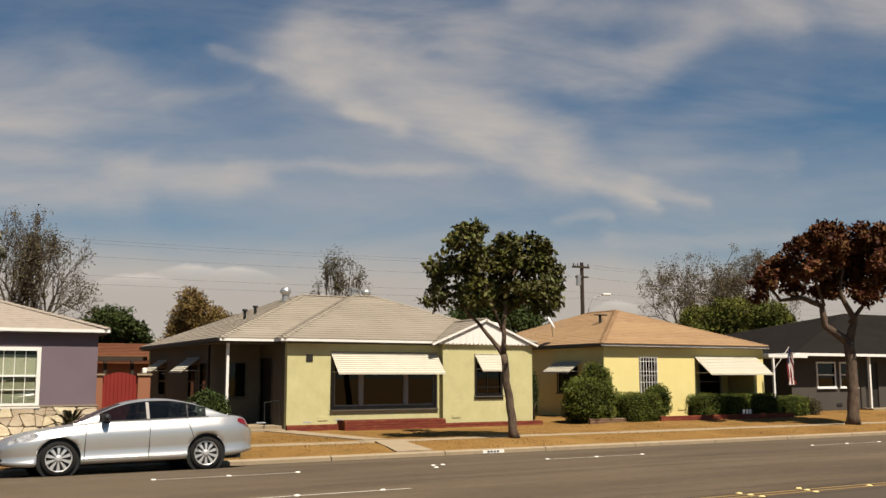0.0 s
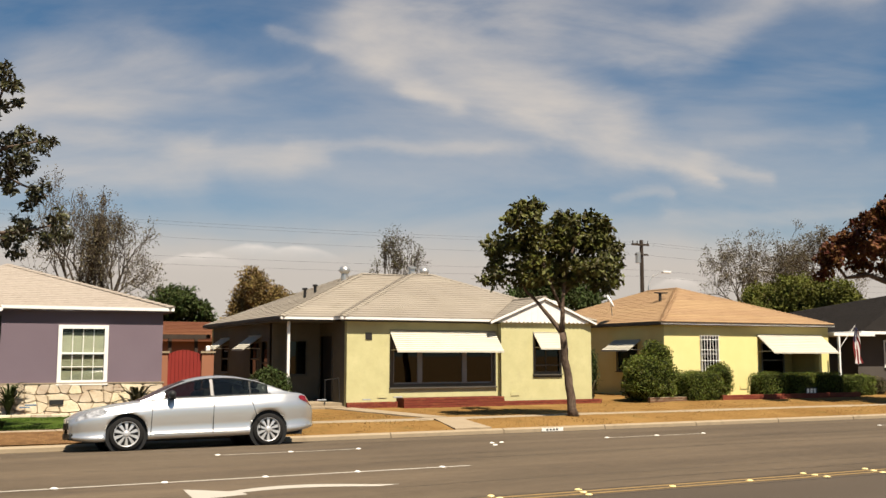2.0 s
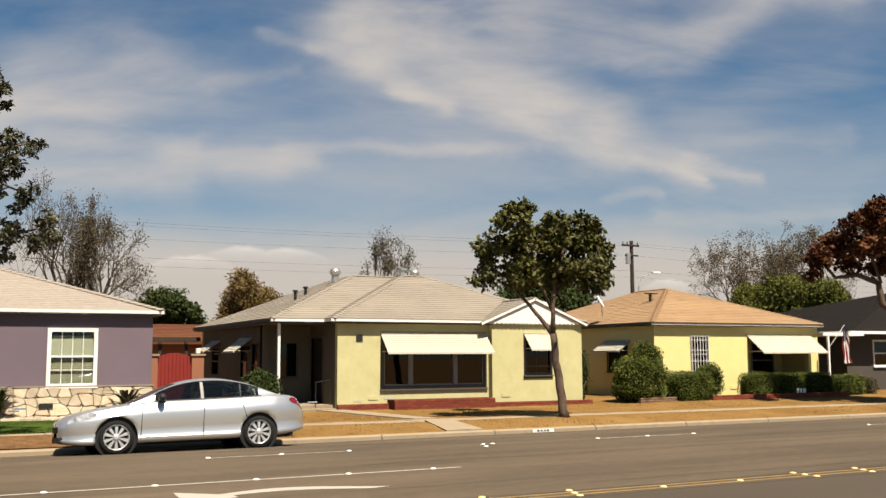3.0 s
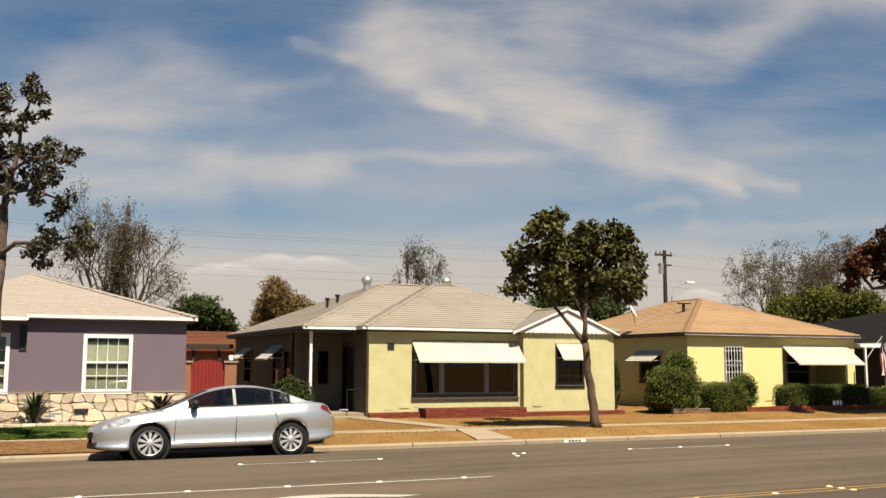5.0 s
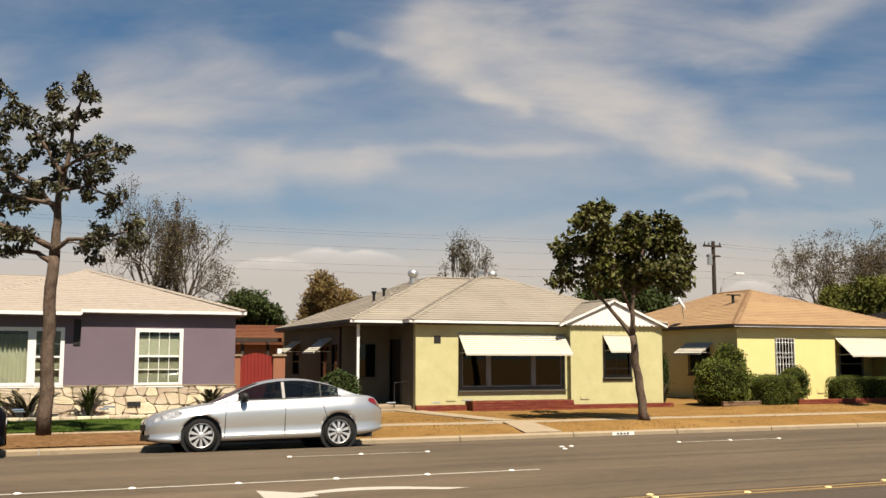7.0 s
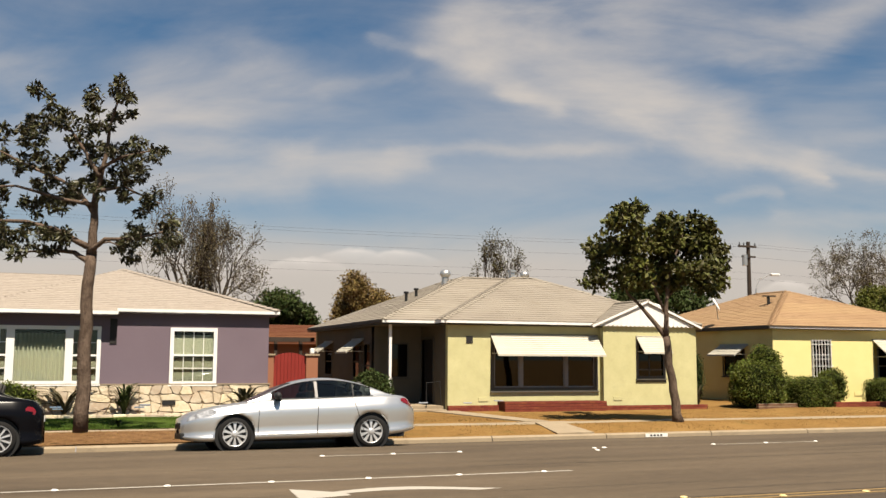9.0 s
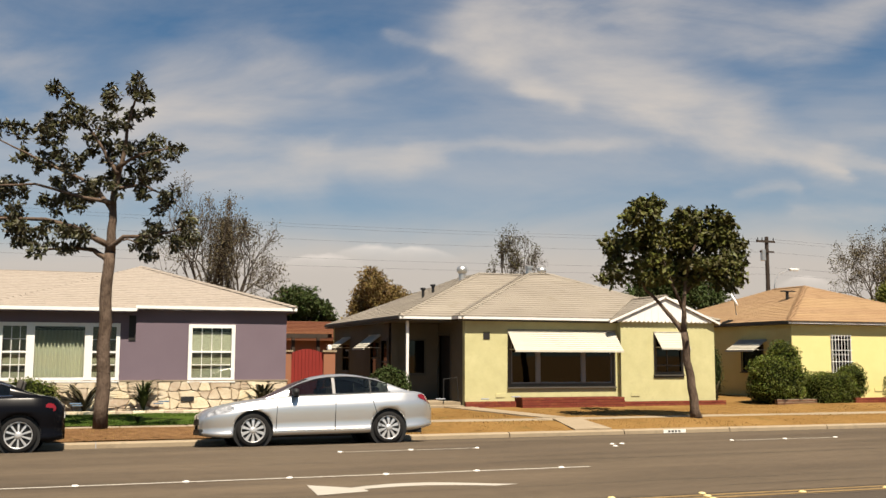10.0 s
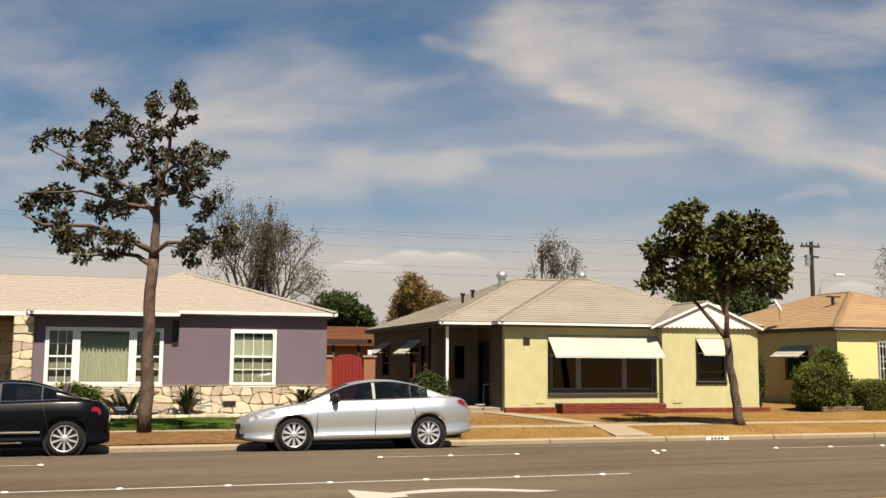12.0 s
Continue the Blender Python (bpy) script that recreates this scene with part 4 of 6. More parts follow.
    # dark sheets that give the rooms their lack of light
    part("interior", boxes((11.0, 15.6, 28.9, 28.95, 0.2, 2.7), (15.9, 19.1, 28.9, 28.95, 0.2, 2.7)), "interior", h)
    # rooftop fittings
    for x, y, z, s in ((12.30, 33.0, 4.45, 1.0), (15.75, 33.6, 4.62, 0.9)):
        tv = part("turbine_vent", tube([(x, y, z - 0.2), (x, y, z + 0.22 * s)], 0.13 * s, 10), "galvanised", h, "round galvanised roof turbine vent")
        bm = bmesh.new()
        bmesh.ops.create_uvsphere(bm, u_segments=18, v_segments=9, radius=0.20 * s, matrix=Matrix.Translation((x, y, z + 0.36 * s)) @ Matrix.Diagonal((1, 1, 0.85, 1)))
        part("turbine_head", bm, "galvanised", tv)
    for x, y, z in ((10.45, 31.9, 3.68), (10.95, 32.3, 3.84)):
        part("vent_pipe", tube([(x, y, z - 0.2), (x, y, z + 0.28)], 0.05, 8), "iron", h)
        part("vent_cap", tube([(x, y, z + 0.28), (x, y, z + 0.30), (x, y, z + 0.36)], [0.05, 0.09, 0.09], 8), "iron", h)
    part("flue_box", boxes((15.23, 15.41, 33.7, 33.9, 4.2, 5.04), (15.20, 15.44, 33.66, 33.94, 5.04, 5.12)), "galvanised", h, "small square metal roof flue")
    part("aerial", tube([(18.0, 33.5, 3.4), (18.3, 33.5, 5.0)], 0.018, 5), "galvanised", h)
    part("aerial_bar", tube([(17.7, 33.4, 4.72), (18.8, 33.6, 4.95)], 0.014, 5), "galvanised", h)
    bm = bmesh.new()
    bmesh.ops.create_uvsphere(bm, u_segments=16, v_segments=8, radius=0.36)
    for v in bm.verts:
        v.co.y *= 0.15
    bm.transform(Matrix.Translation((18.95, 29.3, 3.52)) @ Matrix.Rotation(radians(20), 4, "Z") @ Matrix.Rotation(radians(-55), 4, "X"))
    dish = part("satellite_dish", bm, "white_paint", h, "white satellite dish on the roof", smooth=True)
    part("dish_arm", tube([(18.95, 29.3, 3.2), (18.95, 29.3, 3.5)], 0.02, 6), "galvanised", dish)
    return h


yellow_house()


# ---- the mauve house ----
STONES = {}


def stone_facing(parent, x0, x1, z0, z1, y, seed, cell=0.30):
    """Random flat stones set in mortar: cells of a jittered grid, shrunk and proud of the mortar."""
    rng = random.Random(seed)
    nx, nz = int((x1 - x0) / cell), max(2, int((z1 - z0) / (cell * 0.86)))
    knots = {}
    for i in range(nx + 1):
        for j in range(nz + 1):
            jx = 0 if i in (0, nx) else rng.uniform(-0.34, 0.34) * cell
            jz = 0 if j in (0, nz) else rng.uniform(-0.30, 0.30) * cell
            knots[i, j] = Vector((x0 + (x1 - x0) * i / nx + jx, 0, z0 + (z1 - z0) * j / nz + jz))
    used = set()
    for i in range(nx):
        for j in range(nz):
            if (i, j) in used:
                continue
            ring = [knots[i, j], knots[i + 1, j], knots[i + 1, j + 1], knots[i, j + 1]]
            if i + 1 < nx and rng.random() < 0.28 and (i + 1, j) not in used:
                used.add((i + 1, j))
                ring = [knots[i, j], knots[i + 1, j], knots[i + 2, j], knots[i + 2, j + 1], knots[i + 1, j + 1], knots[i, j + 1]]
            mid = sum(ring, Vector()) / len(ring)
            # cut corners and shrink for the joint
            pts = []
            for k, c in enumerate(ring):
                a, b = ring[k - 1], ring[(k + 1) % len(ring)]
                cut = rng.uniform(0.06, 0.22)
                pts += [c.lerp(a, cut), c.lerp(b, cut)]
            bm = bmesh.new()
            outer = [bm.verts.new(mid + (q - mid) * 0.965) for q in pts]
            lift = rng.uniform(0.025, 0.05)
            inner = [bm.verts.new(mid + (q - mid) * 0.90 + Vector((0, -lift + rng.uniform(-0.006, 0.006), 0))) for q in pts]
            for k in range(len(pts)):
                q = (k + 1) % len(pts)
                bm.faces.new((outer[k], outer[q], inner[q], inner[k]))
            bm.faces.new(inner)
            bm.transform(Matrix.Translation((0, y, 0)))
            part("stone", bm, "stone", parent)


def mauve_house():
    h = thing("house", "mauve stucco bungalow with stone base and pale roof", "house")
    Y, g = 28.0, 0.02
    big, two = (-2.43, 0.40, 1.10, 2.46), (2.41, 3.49, 1.08, 2.46)
    off = -3.05
    shift = lambda q: (q[0] - off, q[1] - off, q[2], q[3])
    m = pose(off, Y, 0)
    wall(h, 5.04 - off, g, 2.95, m, "stucco_mauve", [shift(big), shift(two)])
    wall(h, 8.0, g, 2.95, pose(5.04, Y + 0.2, 0, 0, 0, 90), "stucco_mauve")
    wall(h, 2.6, g, 2.90, pose(off, Y + 2.8, 0, 0, 0, -90), "stucco_mauve")
    wall(h, 9.0, g, 2.90, pose(off - 9.0, 30.6, 0), "mortar", [(5.6, 6.6, 0.3, 2.4)])
    p, e = 0.37, 2.98
    yl, ysplit, xr, xl = 27.62, 27.82, 5.28, -2.95
    ax, ay = 1.1, 31.55
    zt = e + p * (ay - yl)
    pr = (zt - (e + 0.10)) / (xr - ax)
    roof(h, [
        ([(xl, yl), (0.88, yl), (0.88, ysplit), (xr, ysplit), (ax, ay)], (0, 1), yl, e, p),
        ([(xr, ysplit), (xr, 36.0), (ax, ay)], (-1, 0), -xr, e + 0.10, pr),
        ([(xl, yl), (ax, ay), (ax - 0.3, ay + 1.0), (xl, 29.4)], (1, 0), xl, e, (zt - e) / (ax - xl)),
        ([(-15, 28.15), (xl + 0.4, 28.15), (xl + 4.0, 31.7), (-15, 31.7)], (0, 1), 28.15, e - 0.02, p - 0.02),
        ([(-15, 35.3), (xl + 4.0, 31.7), (-15, 31.7)], (0, -1), -35.3, e - 0.02, p - 0.02),
    ], "shingle_pale", zfun_step=0.16, lip=0.006, label="pale mottled composition shingles")
    hip_caps(h, [((xl, yl, e - 0.02), (ax, ay, zt - 0.02)), ((xr, ysplit, e + 0.1), (ax, ay, zt))], "shingle_pale")
    fascia(h, [(xl, yl), (0.88, yl)], e - 0.10, e - 0.005)
    fascia(h, [(0.88, yl), (0.88, ysplit)], e - 0.08, e + 0.03)
    fascia(h, [(0.88, ysplit), (xr, ysplit)], e - 0.01, e + 0.075)
    fascia(h, [(xr, ysplit), (xr, 36.0)], e - 0.01, e + 0.075)
    fascia(h, [(-15, 28.15), (xl, 28.15)], e - 0.13, e - 0.02)
    part("soffit", boxes((xl + 0.02, 0.86, yl + 0.02, Y, e - 0.14, e - 0.11), (0.9, xr - 0.02, ysplit + 0.02, Y, e - 0.06, e - 0.035), (5.06, xr - 0.02, Y, 36, e - 0.06, e - 0.035), (-15, xl, 28.2, 30.6, e - 0.14, e - 0.11)), "stucco_mauve", h)
    bars = []
    def muntins(a, b, z0, z1, cols, rows):
        return [(a + (b - a) * k / cols - 0.008, a + (b - a) * k / cols + 0.008, z0, z1) for k in range(1, cols)] + \
               [(a, b, z0 + (z1 - z0) * k / rows - 0.009, z0 + (z1 - z0) * k / rows + 0.009) for k in range(1, rows)]
    b0, b1, b2, b3 = (v - off for v in (-2.43, -1.75, -0.30, 0.40))
    zmid = 1.78
    bars = muntins(b0, b1 - 0.05, 1.10, zmid, 3, 2) + muntins(b0, b1 - 0.05, zmid, 2.46, 3, 2) + muntins(b2 + 0.05, b3, 1.10, zmid, 3, 2) + muntins(b2 + 0.05, b3, zmid, 2.46, 3, 2)
    window(h, *shift(big), m, "white_paint", 0.10, bars=bars, mullions=(b1, b2), rail=(zmid, ((b0, b1 - 0.05), (b2 + 0.05, b3))), label="white three-part window with small panes", proud=0.04)
    for bx in (b1, b2):
        part("window_post", boxes((bx - 0.10, bx + 0.10, -0.05, 0.0, 1.03, 2.52), m=m), "white_paint", h)
    curtain(h, b1 + 0.05, b2 - 0.05, 1.0, 2.36, m, y=0.095)
    part("blind", boxes((b0 - 0.1, b1, 0.28, 0.29, 1.0, 2.5), (b2, b3 + 0.1, 0.28, 0.29, 1.0, 2.5), m=m), "blind", h)
    t0, t1 = two[0] - off, two[1] - off
    bars = muntins(t0, t1, 1.80, 2.46, 4, 1) + muntins(t0, t1, 1.08, 1.80, 4, 2)
    window(h, *shift(two), m, "white_paint", 0.10, bars=bars, rail=(1.80, ((t0, t1),)), label="white sash window with half-drawn pale blind", proud=0.04)
    part("blind", boxes((t0 - 0.05, t1 + 0.05, 0.060, 0.064, 1.82, 2.36), m=m), "curtain", h)
    bm = bmesh.new()
    for k in range(22):
        add_box(bm, t0 - 0.05, t1 + 0.05, 0.075, 0.085, 1.08 + 0.05 * k, 1.08 + 0.05 * k + 0.046, m=m)
    part("blind", bm, "blind", h)
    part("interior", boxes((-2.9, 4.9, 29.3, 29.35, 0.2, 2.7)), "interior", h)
    # stone base, planter border
    base = part("stone_base", boxes((off, 5.08, Y - 0.05, Y - 0.004, g, 1.0)), "mortar", h, "cream flagstone facing set in mortar")
    stone_facing(base, off, 5.08, 0.05, 0.985, Y - 0.045, 3, 0.27)
    part("base_ledge", boxes((off, 5.1, Y - 0.085, Y - 0.002, 0.985, 1.02)), "mortar", h)
    pier = part("stone_pier", boxes((-3.32, -2.82, Y - 0.10, Y - 0.004, g, 2.84)), "mortar", h)
    stone_facing(pier, -3.32, -2.82, 0.05, 2.82, Y - 0.095, 8, 0.25)
    porch = part("stone_porch_wall", boxes((-8.0, -3.34, 30.56, 30.596, g, 2.85)), "mortar", h)
    stone_facing(porch, -6.2, -3.34, 0.05, 2.8, 30.56, 12, 0.34)
    part("crawl_vent", boxes((2.15, 2.5, Y - 0.11, Y - 0.05, 0.44, 0.57)), "iron", h)
    part("wall_vent", boxes((0.72, 0.90, Y - 0.025, Y - 0.002, 2.10, 2.78)), "door_dark", h)
    border = thing("planter_border", "low cream stone border of a planting bed", "border")
    part("border_core", boxes((-3.0, 5.3, 27.28, 27.42, 0.0, 0.21)), "mortar", border)
    rng = random.Random(4)
    x = -3.0
    while x < 5.2:
        w = rng.uniform(0.22, 0.5)
        for r in range(2):
            a = x + (0.1 if r else 0)
            part("stone", boxes((a, min(5.3, a + w - 0.02), 27.24 + rng.uniform(0, 0.015), 27.40, 0.05 + 0.095 * r, 0.137 + 0.095 * r), bevel=0.012), "stone", border)
        x += w
    tagged(grid_sheet("planting_bed", [-3 + 0.4 * i for i in range(21)], [27.42, 27.6, 27.94], lambda x, y: 0.17, "mulch"), "dark soil of a planting bed", "soil", kind="structure")
    return h


mauve_house()

# ---- gate between the houses ----
gate = thing("garden_gate", "red arched garden gate between salmon stucco piers", "gate")
part("pier", boxes((5.30, 5.95, 32.0, 32.35, 0.05, 1.82), bevel=0.02), "stucco_salmon", gate)
part("pier", boxes((7.02, 7.42, 32.0, 32.35, 0.05, 1.82), bevel=0.02), "stucco_salmon", gate)
part("pier_cap", boxes((5.26, 5.99, 31.96, 32.39, 1.82, 1.88)), "concrete", gate)
part("pier_cap", boxes((6.98, 7.46, 31.96, 32.39, 1.82, 1.88)), "concrete", gate)
for k in range(9):
    xa, xb = 5.95 + 1.07 * k / 9, 5.95 + 1.07 * (k + 1) / 9
    arch = lambda x: 1.78 + 0.14 * math.sin(math.pi * (x - 5.95) / 1.07)
    bm = bmesh.new()
    vs = [bm.verts.new(q) for q in ((xa + 0.004, 32.1, 0.15), (xb - 0.004, 32.1, 0.15), (xb - 0.004, 32.1, arch(xb)), (xa + 0.004, 32.1, arch(xa)),
                                   (xa + 0.004, 32.15, 0.15), (xb - 0.004, 32.15, 0.15), (xb - 0.004, 32.15, arch(xb)), (xa + 0.004, 32.15, arch(xa)))]
    for f in ((0, 1, 2, 3), (7, 6, 5, 4), (0, 4, 5, 1), (1, 5, 6, 2), (2, 6, 7, 3), (3, 7, 4, 0)):
        bm.faces.new([vs[i] for i in f])
    part("board", bm, "door_red", gate)
part("gate_rail", boxes((5.95, 7.02, 32.15, 32.19, 0.5, 0.6), (5.95, 7.02, 32.15, 32.19, 1.45, 1.55)), "door_red", gate)
lamp = thing("wall_lamp", "small white wall lantern on a pier", "lamp")
part("lantern", boxes((7.15, 7.29, 31.97, 32.1, 1.885, 2.06), bevel=0.03), "white_paint", lamp)

# far garage behind the gate
garage = thing("garage", "low salmon garage with red-brown tile roof behind the gate", "garage")
wall(garage, 6.5, 0.1, 2.4, pose(5.4, 43.0, 0), "stucco_salmon", [(1.2, 2.2, 0.9, 1.9)])
wall(garage, 5.0, 0.1, 2.4, pose(5.4, 48.2, 0, 0, 0, -90), "stucco_salmon")
wall(garage, 5.0, 0.1, 2.4, pose(11.9, 43.2, 0, 0, 0, 90), "stucco_salmon")
window(garage, 1.2, 2.2, 0.9, 1.9, pose(5.4, 43.0, 0), pane_mat="pane_dark")
roof(garage, [([(5.0, 42.6), (12.3, 42.6), (12.3, 45.6), (5.0, 45.6)], (0, 1), 42.6, 2.45, 0.28), ([(5.0, 48.6), (12.3, 48.6), (12.3, 45.6), (5.0, 45.6)], (0, -1), -48.6, 2.45, 0.28)], "tile_red", zfun_step=0.25, lip=0.03)
part("chimney", boxes((5.25, 5.75, 36.9, 37.4, 0.1, 3.05), bevel=0.02), "stucco_salmon", garage)
pergola = thing("pergola", "weathered timber pergola behind the gate", "pergola")
for x in (7.2, 8.2):
    part("post", boxes((x - 0.06, x + 0.06, 38.4, 38.52, 0.1, 2.4)), "pole_wood", pergola)
for k in range(5):
    part("beam", boxes((6.6, 8.7, 38.2 + 0.35 * k, 38.26 + 0.35 * k, 2.4, 2.55)), "pole_wood", pergola)


# ---- the lemon house ----
def lemon_house():
    h = thing("house", "lemon yellow stucco bungalow with tan hip roof", "house")
    Y, X0, X1, g = 28.0, 22.66, 30.84, 0.1
    m = pose(X0, Y, 0)
    winb = (24.35 - X0, 25.15 - X0, 1.20, 2.44)
    porch = (27.15 - X0, 30.30 - X0, 0.40, 2.50)
    wall(h, X1 - X0, g, 2.86, m, "stucco_lemon", [winb, porch])
    side = [(7.2, 8.4, 1.2, 2.1)]
    wall(h, 9.8, g, 2.86, pose(X0, Y + 10.0, 0, 0, 0, -90), "stucco_lemon", side)
    wall(h, 9.8, g, 2.86, pose(X1, Y + 0.2, 0, 0, 0, 90), "stucco_lemon")
    wall(h, 3.5, g, 2.8, pose(27.0, 29.6, 0), "stucco_lemon", [(0.6, 1.5, 0.4, 2.3), (1.9, 3.0, 0.9, 2.2)])
    wall(h, 1.6, g, 2.8, pose(26.95, 29.8, 0, 0, 0, -90), "stucco_lemon")
    part("porch_floor", boxes((26.95, 30.6, 28.2, 29.6, 0.1, 0.4)), "concrete", h)
    p, e = 0.368, 2.96
    x0, x1, y0, y1 = 22.40, 30.95, 27.79, 38.3
    d = (x1 - x0) / 2
    roof(h, [([(x0, y0), (x1, y0), (x0 + d, y0 + d)], (0, 1), y0, e, p), ([(x0, y0), (x0 + d, y0 + d), (x0 + d, y1 - d), (x0, y1)], (1, 0), x0, e, p),
             ([(x1, y0), (x1, y1), (x0 + d, y1 - d), (x0 + d, y0 + d)], (-1, 0), -x1, e, p), ([(x0, y1), (x0 + d, y1 - d), (x1, y1)], (0, -1), -y1, e, p)],
         "shingle_tan", lip=0.009, label="tan weathered composition shingles")
    zt = e + p * d
    hip_caps(h, [((x0, y0, e), (x0 + d, y0 + d, zt)), ((x1, y0, e), (x0 + d, y0 + d, zt)), ((x0 + d, y0 + d, zt), (x0 + d, y1 - d, zt))], "shingle_tan")
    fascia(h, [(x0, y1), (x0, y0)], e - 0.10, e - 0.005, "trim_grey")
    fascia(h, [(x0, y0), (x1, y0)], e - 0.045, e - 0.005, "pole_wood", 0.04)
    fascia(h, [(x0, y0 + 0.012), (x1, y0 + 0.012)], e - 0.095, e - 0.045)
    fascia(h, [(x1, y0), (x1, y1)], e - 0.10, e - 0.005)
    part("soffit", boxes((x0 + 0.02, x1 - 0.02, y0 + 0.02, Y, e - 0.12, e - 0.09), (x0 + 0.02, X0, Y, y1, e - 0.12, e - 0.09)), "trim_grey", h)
    win = window(h, *winb, m, "frame_grey", 0.04, rail=(1.8, ((winb[0], winb[1]),)), pane_mat="pane", proud=0.02, label="window behind wrought iron bars")
    for k in range(7):
        x = winb[0] + (winb[1] - winb[0]) * k / 6
        part("security_bar", tube([m @ Vector((x, -0.06, 1.12)), m @ Vector((x, -0.06, 2.5))], 0.011, 5), "white_paint", win)
    for z in (1.18, 1.55, 1.95, 2.32):
        part("security_bar", tube([m @ Vector((winb[0] - 0.06, -0.06, z)), m @ Vector((winb[1] + 0.06, -0.06, z))], 0.011, 5), "white_paint", win)
    part("curtain", boxes((winb[0], winb[1], 0.25, 0.26, 1.1, 1.8), m=m), "curtain", h)
    awning(h, 27.10 - X0, 30.45 - X0, 2.52, 0.85, 0.66, m, 11)
    awning(h, 7.0, 8.65, 2.32, 0.6, 0.38, pose(X0, Y + 10.0, 0, 0, 0, -90), 7)
    window(h, *side[0], pose(X0, Y + 10.0, 0, 0, 0, -90), "trim_grey", 0.06, pane_mat="pane_dark", proud=0.02)
    window(h, 1.9, 3.0, 0.9, 2.2, pose(27.0, 29.6, 0), "frame_grey", 0.06, rail=(1.55, ((1.9, 3.0),)), pane_mat="pane_dark")
    part("door", boxes((27.62, 28.48, 29.66, 29.71, 0.4, 2.3)), "frame_grey", h, "grey front door under the awning")
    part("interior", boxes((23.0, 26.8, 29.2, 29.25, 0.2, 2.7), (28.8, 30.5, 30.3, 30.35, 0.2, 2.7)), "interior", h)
    for x in (25.55, 26.35):
        part("crawl_vent", boxes((x - 0.18, x + 0.18, Y - 0.02, Y, 0.50, 0.62)), "stucco_lemon", h)
    brick_wall(h, 23.9, 30.7, 26.42, 26.56, 0.08, 0.37)
    brick_wall(h, 20.9, 22.5, 26.62, 26.76, 0.08, 0.34, "brick_brown", "mortar")
    ch = part("chimney_pipe", tube([(24.95, 31.0, 3.6), (24.95, 31.0, 4.22)], 0.06, 8), "iron", h)
    part("chimney_cap", boxes((24.72, 25.25, 30.9, 31.1, 4.21, 4.25)), "iron", ch)
    dish = part("satellite_dish", tube([(22.75, 31.2, 3.3), (22.65, 31.15, 3.75)], 0.02, 6), "galvanised", h, "small pale satellite dish on the roof")
    bm = bmesh.new()
    bmesh.ops.create_uvsphere(bm, u_segments=16, v_segments=8, radius=0.27)
    for v in bm.verts:
        v.co.y *= 0.16
    bm.transform(Matrix.Translation((22.6, 31.1, 3.86)) @ Matrix.Rotation(radians(48), 4, "Z") @ Matrix.Rotation(radians(-28), 4, "X"))
    part("dish", bm, "white_paint", dish, smooth=True)
    # flat porch roof at the far side with white posts
    part("porch_roof", boxes((30.9, 33.2, 27.75, 29.8, 2.52, 2.64)), "white_paint", h)
    part("porch_post", boxes((30.75, 30.83, 27.4, 27.48, 0.2, 2.5)), "white_paint", h)
    return h


lemon_house()


def grey_house():
    h = thing("house", "grey stucco bungalow with dark shingle roof in shade", "house")
    Y, X0, X1, g = 29.0, 33.6, 50.0, 0.1
    m = pose(X0, Y, 0)
    holes = [(35.25 - X0, 36.35 - X0, 1.32, 2.32), (36.75 - X0, 37.8 - X0, 1.32, 2.32), (38.4 - X0, 39.3 - X0, 0.35, 2.4)]
    wall(h, X1 - X0, g, 2.7, m, "stucco_grey_shade", holes)
    wall(h, 10, g, 2.7, pose(X0, Y + 10.2, 0, 0, 0, -90), "stucco_grey_shade")
    for a, b, c, d in holes[:2]:
        window(h, a, b, c, d, m, "white_paint", 0.07, rail=((c + d) / 2, ((a, b),)), pane_mat="pane_dark")
    part("door", boxes((38.4, 39.3, Y + 0.06, Y + 0.1, 0.35, 2.4)), "door_dark", h)
    part("interior", boxes((34, 38.2, 30.2, 30.25, 0.2, 2.6)), "interior", h)
    e, p = 2.74, 0.35
    x0, x1, y0, y1 = 33.1, 57.0, 28.3, 42.0
    d, dl = (y1 - y0) / 2, 12.0
    roof(h, [([(x0, y0), (x1, y0), (x1 - d, y0 + d), (x0 + dl, y0 + d)], (0, 1), y0, e, p), ([(x0, y0), (x0 + dl, y0 + d), (x0, y1)], (1, 0), x0, e, p * d / dl),
             ([(x0, y1), (x0 + dl, y0 + d), (x1 - d, y0 + d), (x1, y1)], (0, -1), -y1, e, p), ([(x1, y0), (x1, y1), (x1 - d, y0 + d)], (-1, 0), -x1, e, p)], "shingle_dark", lip=0.004)
    fascia(h, [(x0, y0), (x1, y0)], e - 0.12, e - 0.005)
    fascia(h, [(x0, y1), (x0, y0)], e - 0.12, e - 0.005)
    part("soffit", boxes((x0 + 0.02, x1 - 0.02, y0 + 0.02, Y, e - 0.14, e - 0.11)), "stucco_grey_shade", h)
    for x in (38.0, 41.5):
        part("porch_post", boxes((x, x + 0.1, 28.45, 28.55, 0.1, 2.66)), "white_paint", h)
    part("porch_step", boxes((37.9, 41.7, 28.3, 29.0, 0.05, 0.35)), "concrete", h)
    part("crawl_vent", boxes((36.4, 36.75, Y - 0.02, Y, 0.45, 0.58)), "iron", h)
    return h


grey_house()

# ---- cars ----
def curve_at(pts, x):
    if x <= pts[0][0]:
        return pts[0][1]
    for (a, va), (b, vb) in zip(pts, pts[1:]):
        if x <= b:
            t = (x - a) / (b - a)
            return va + (vb - va) * t
    return pts[-1][1]


def smooth_curve(pts, x):
    """Mean over a short window, so that the outline has no kinks."""
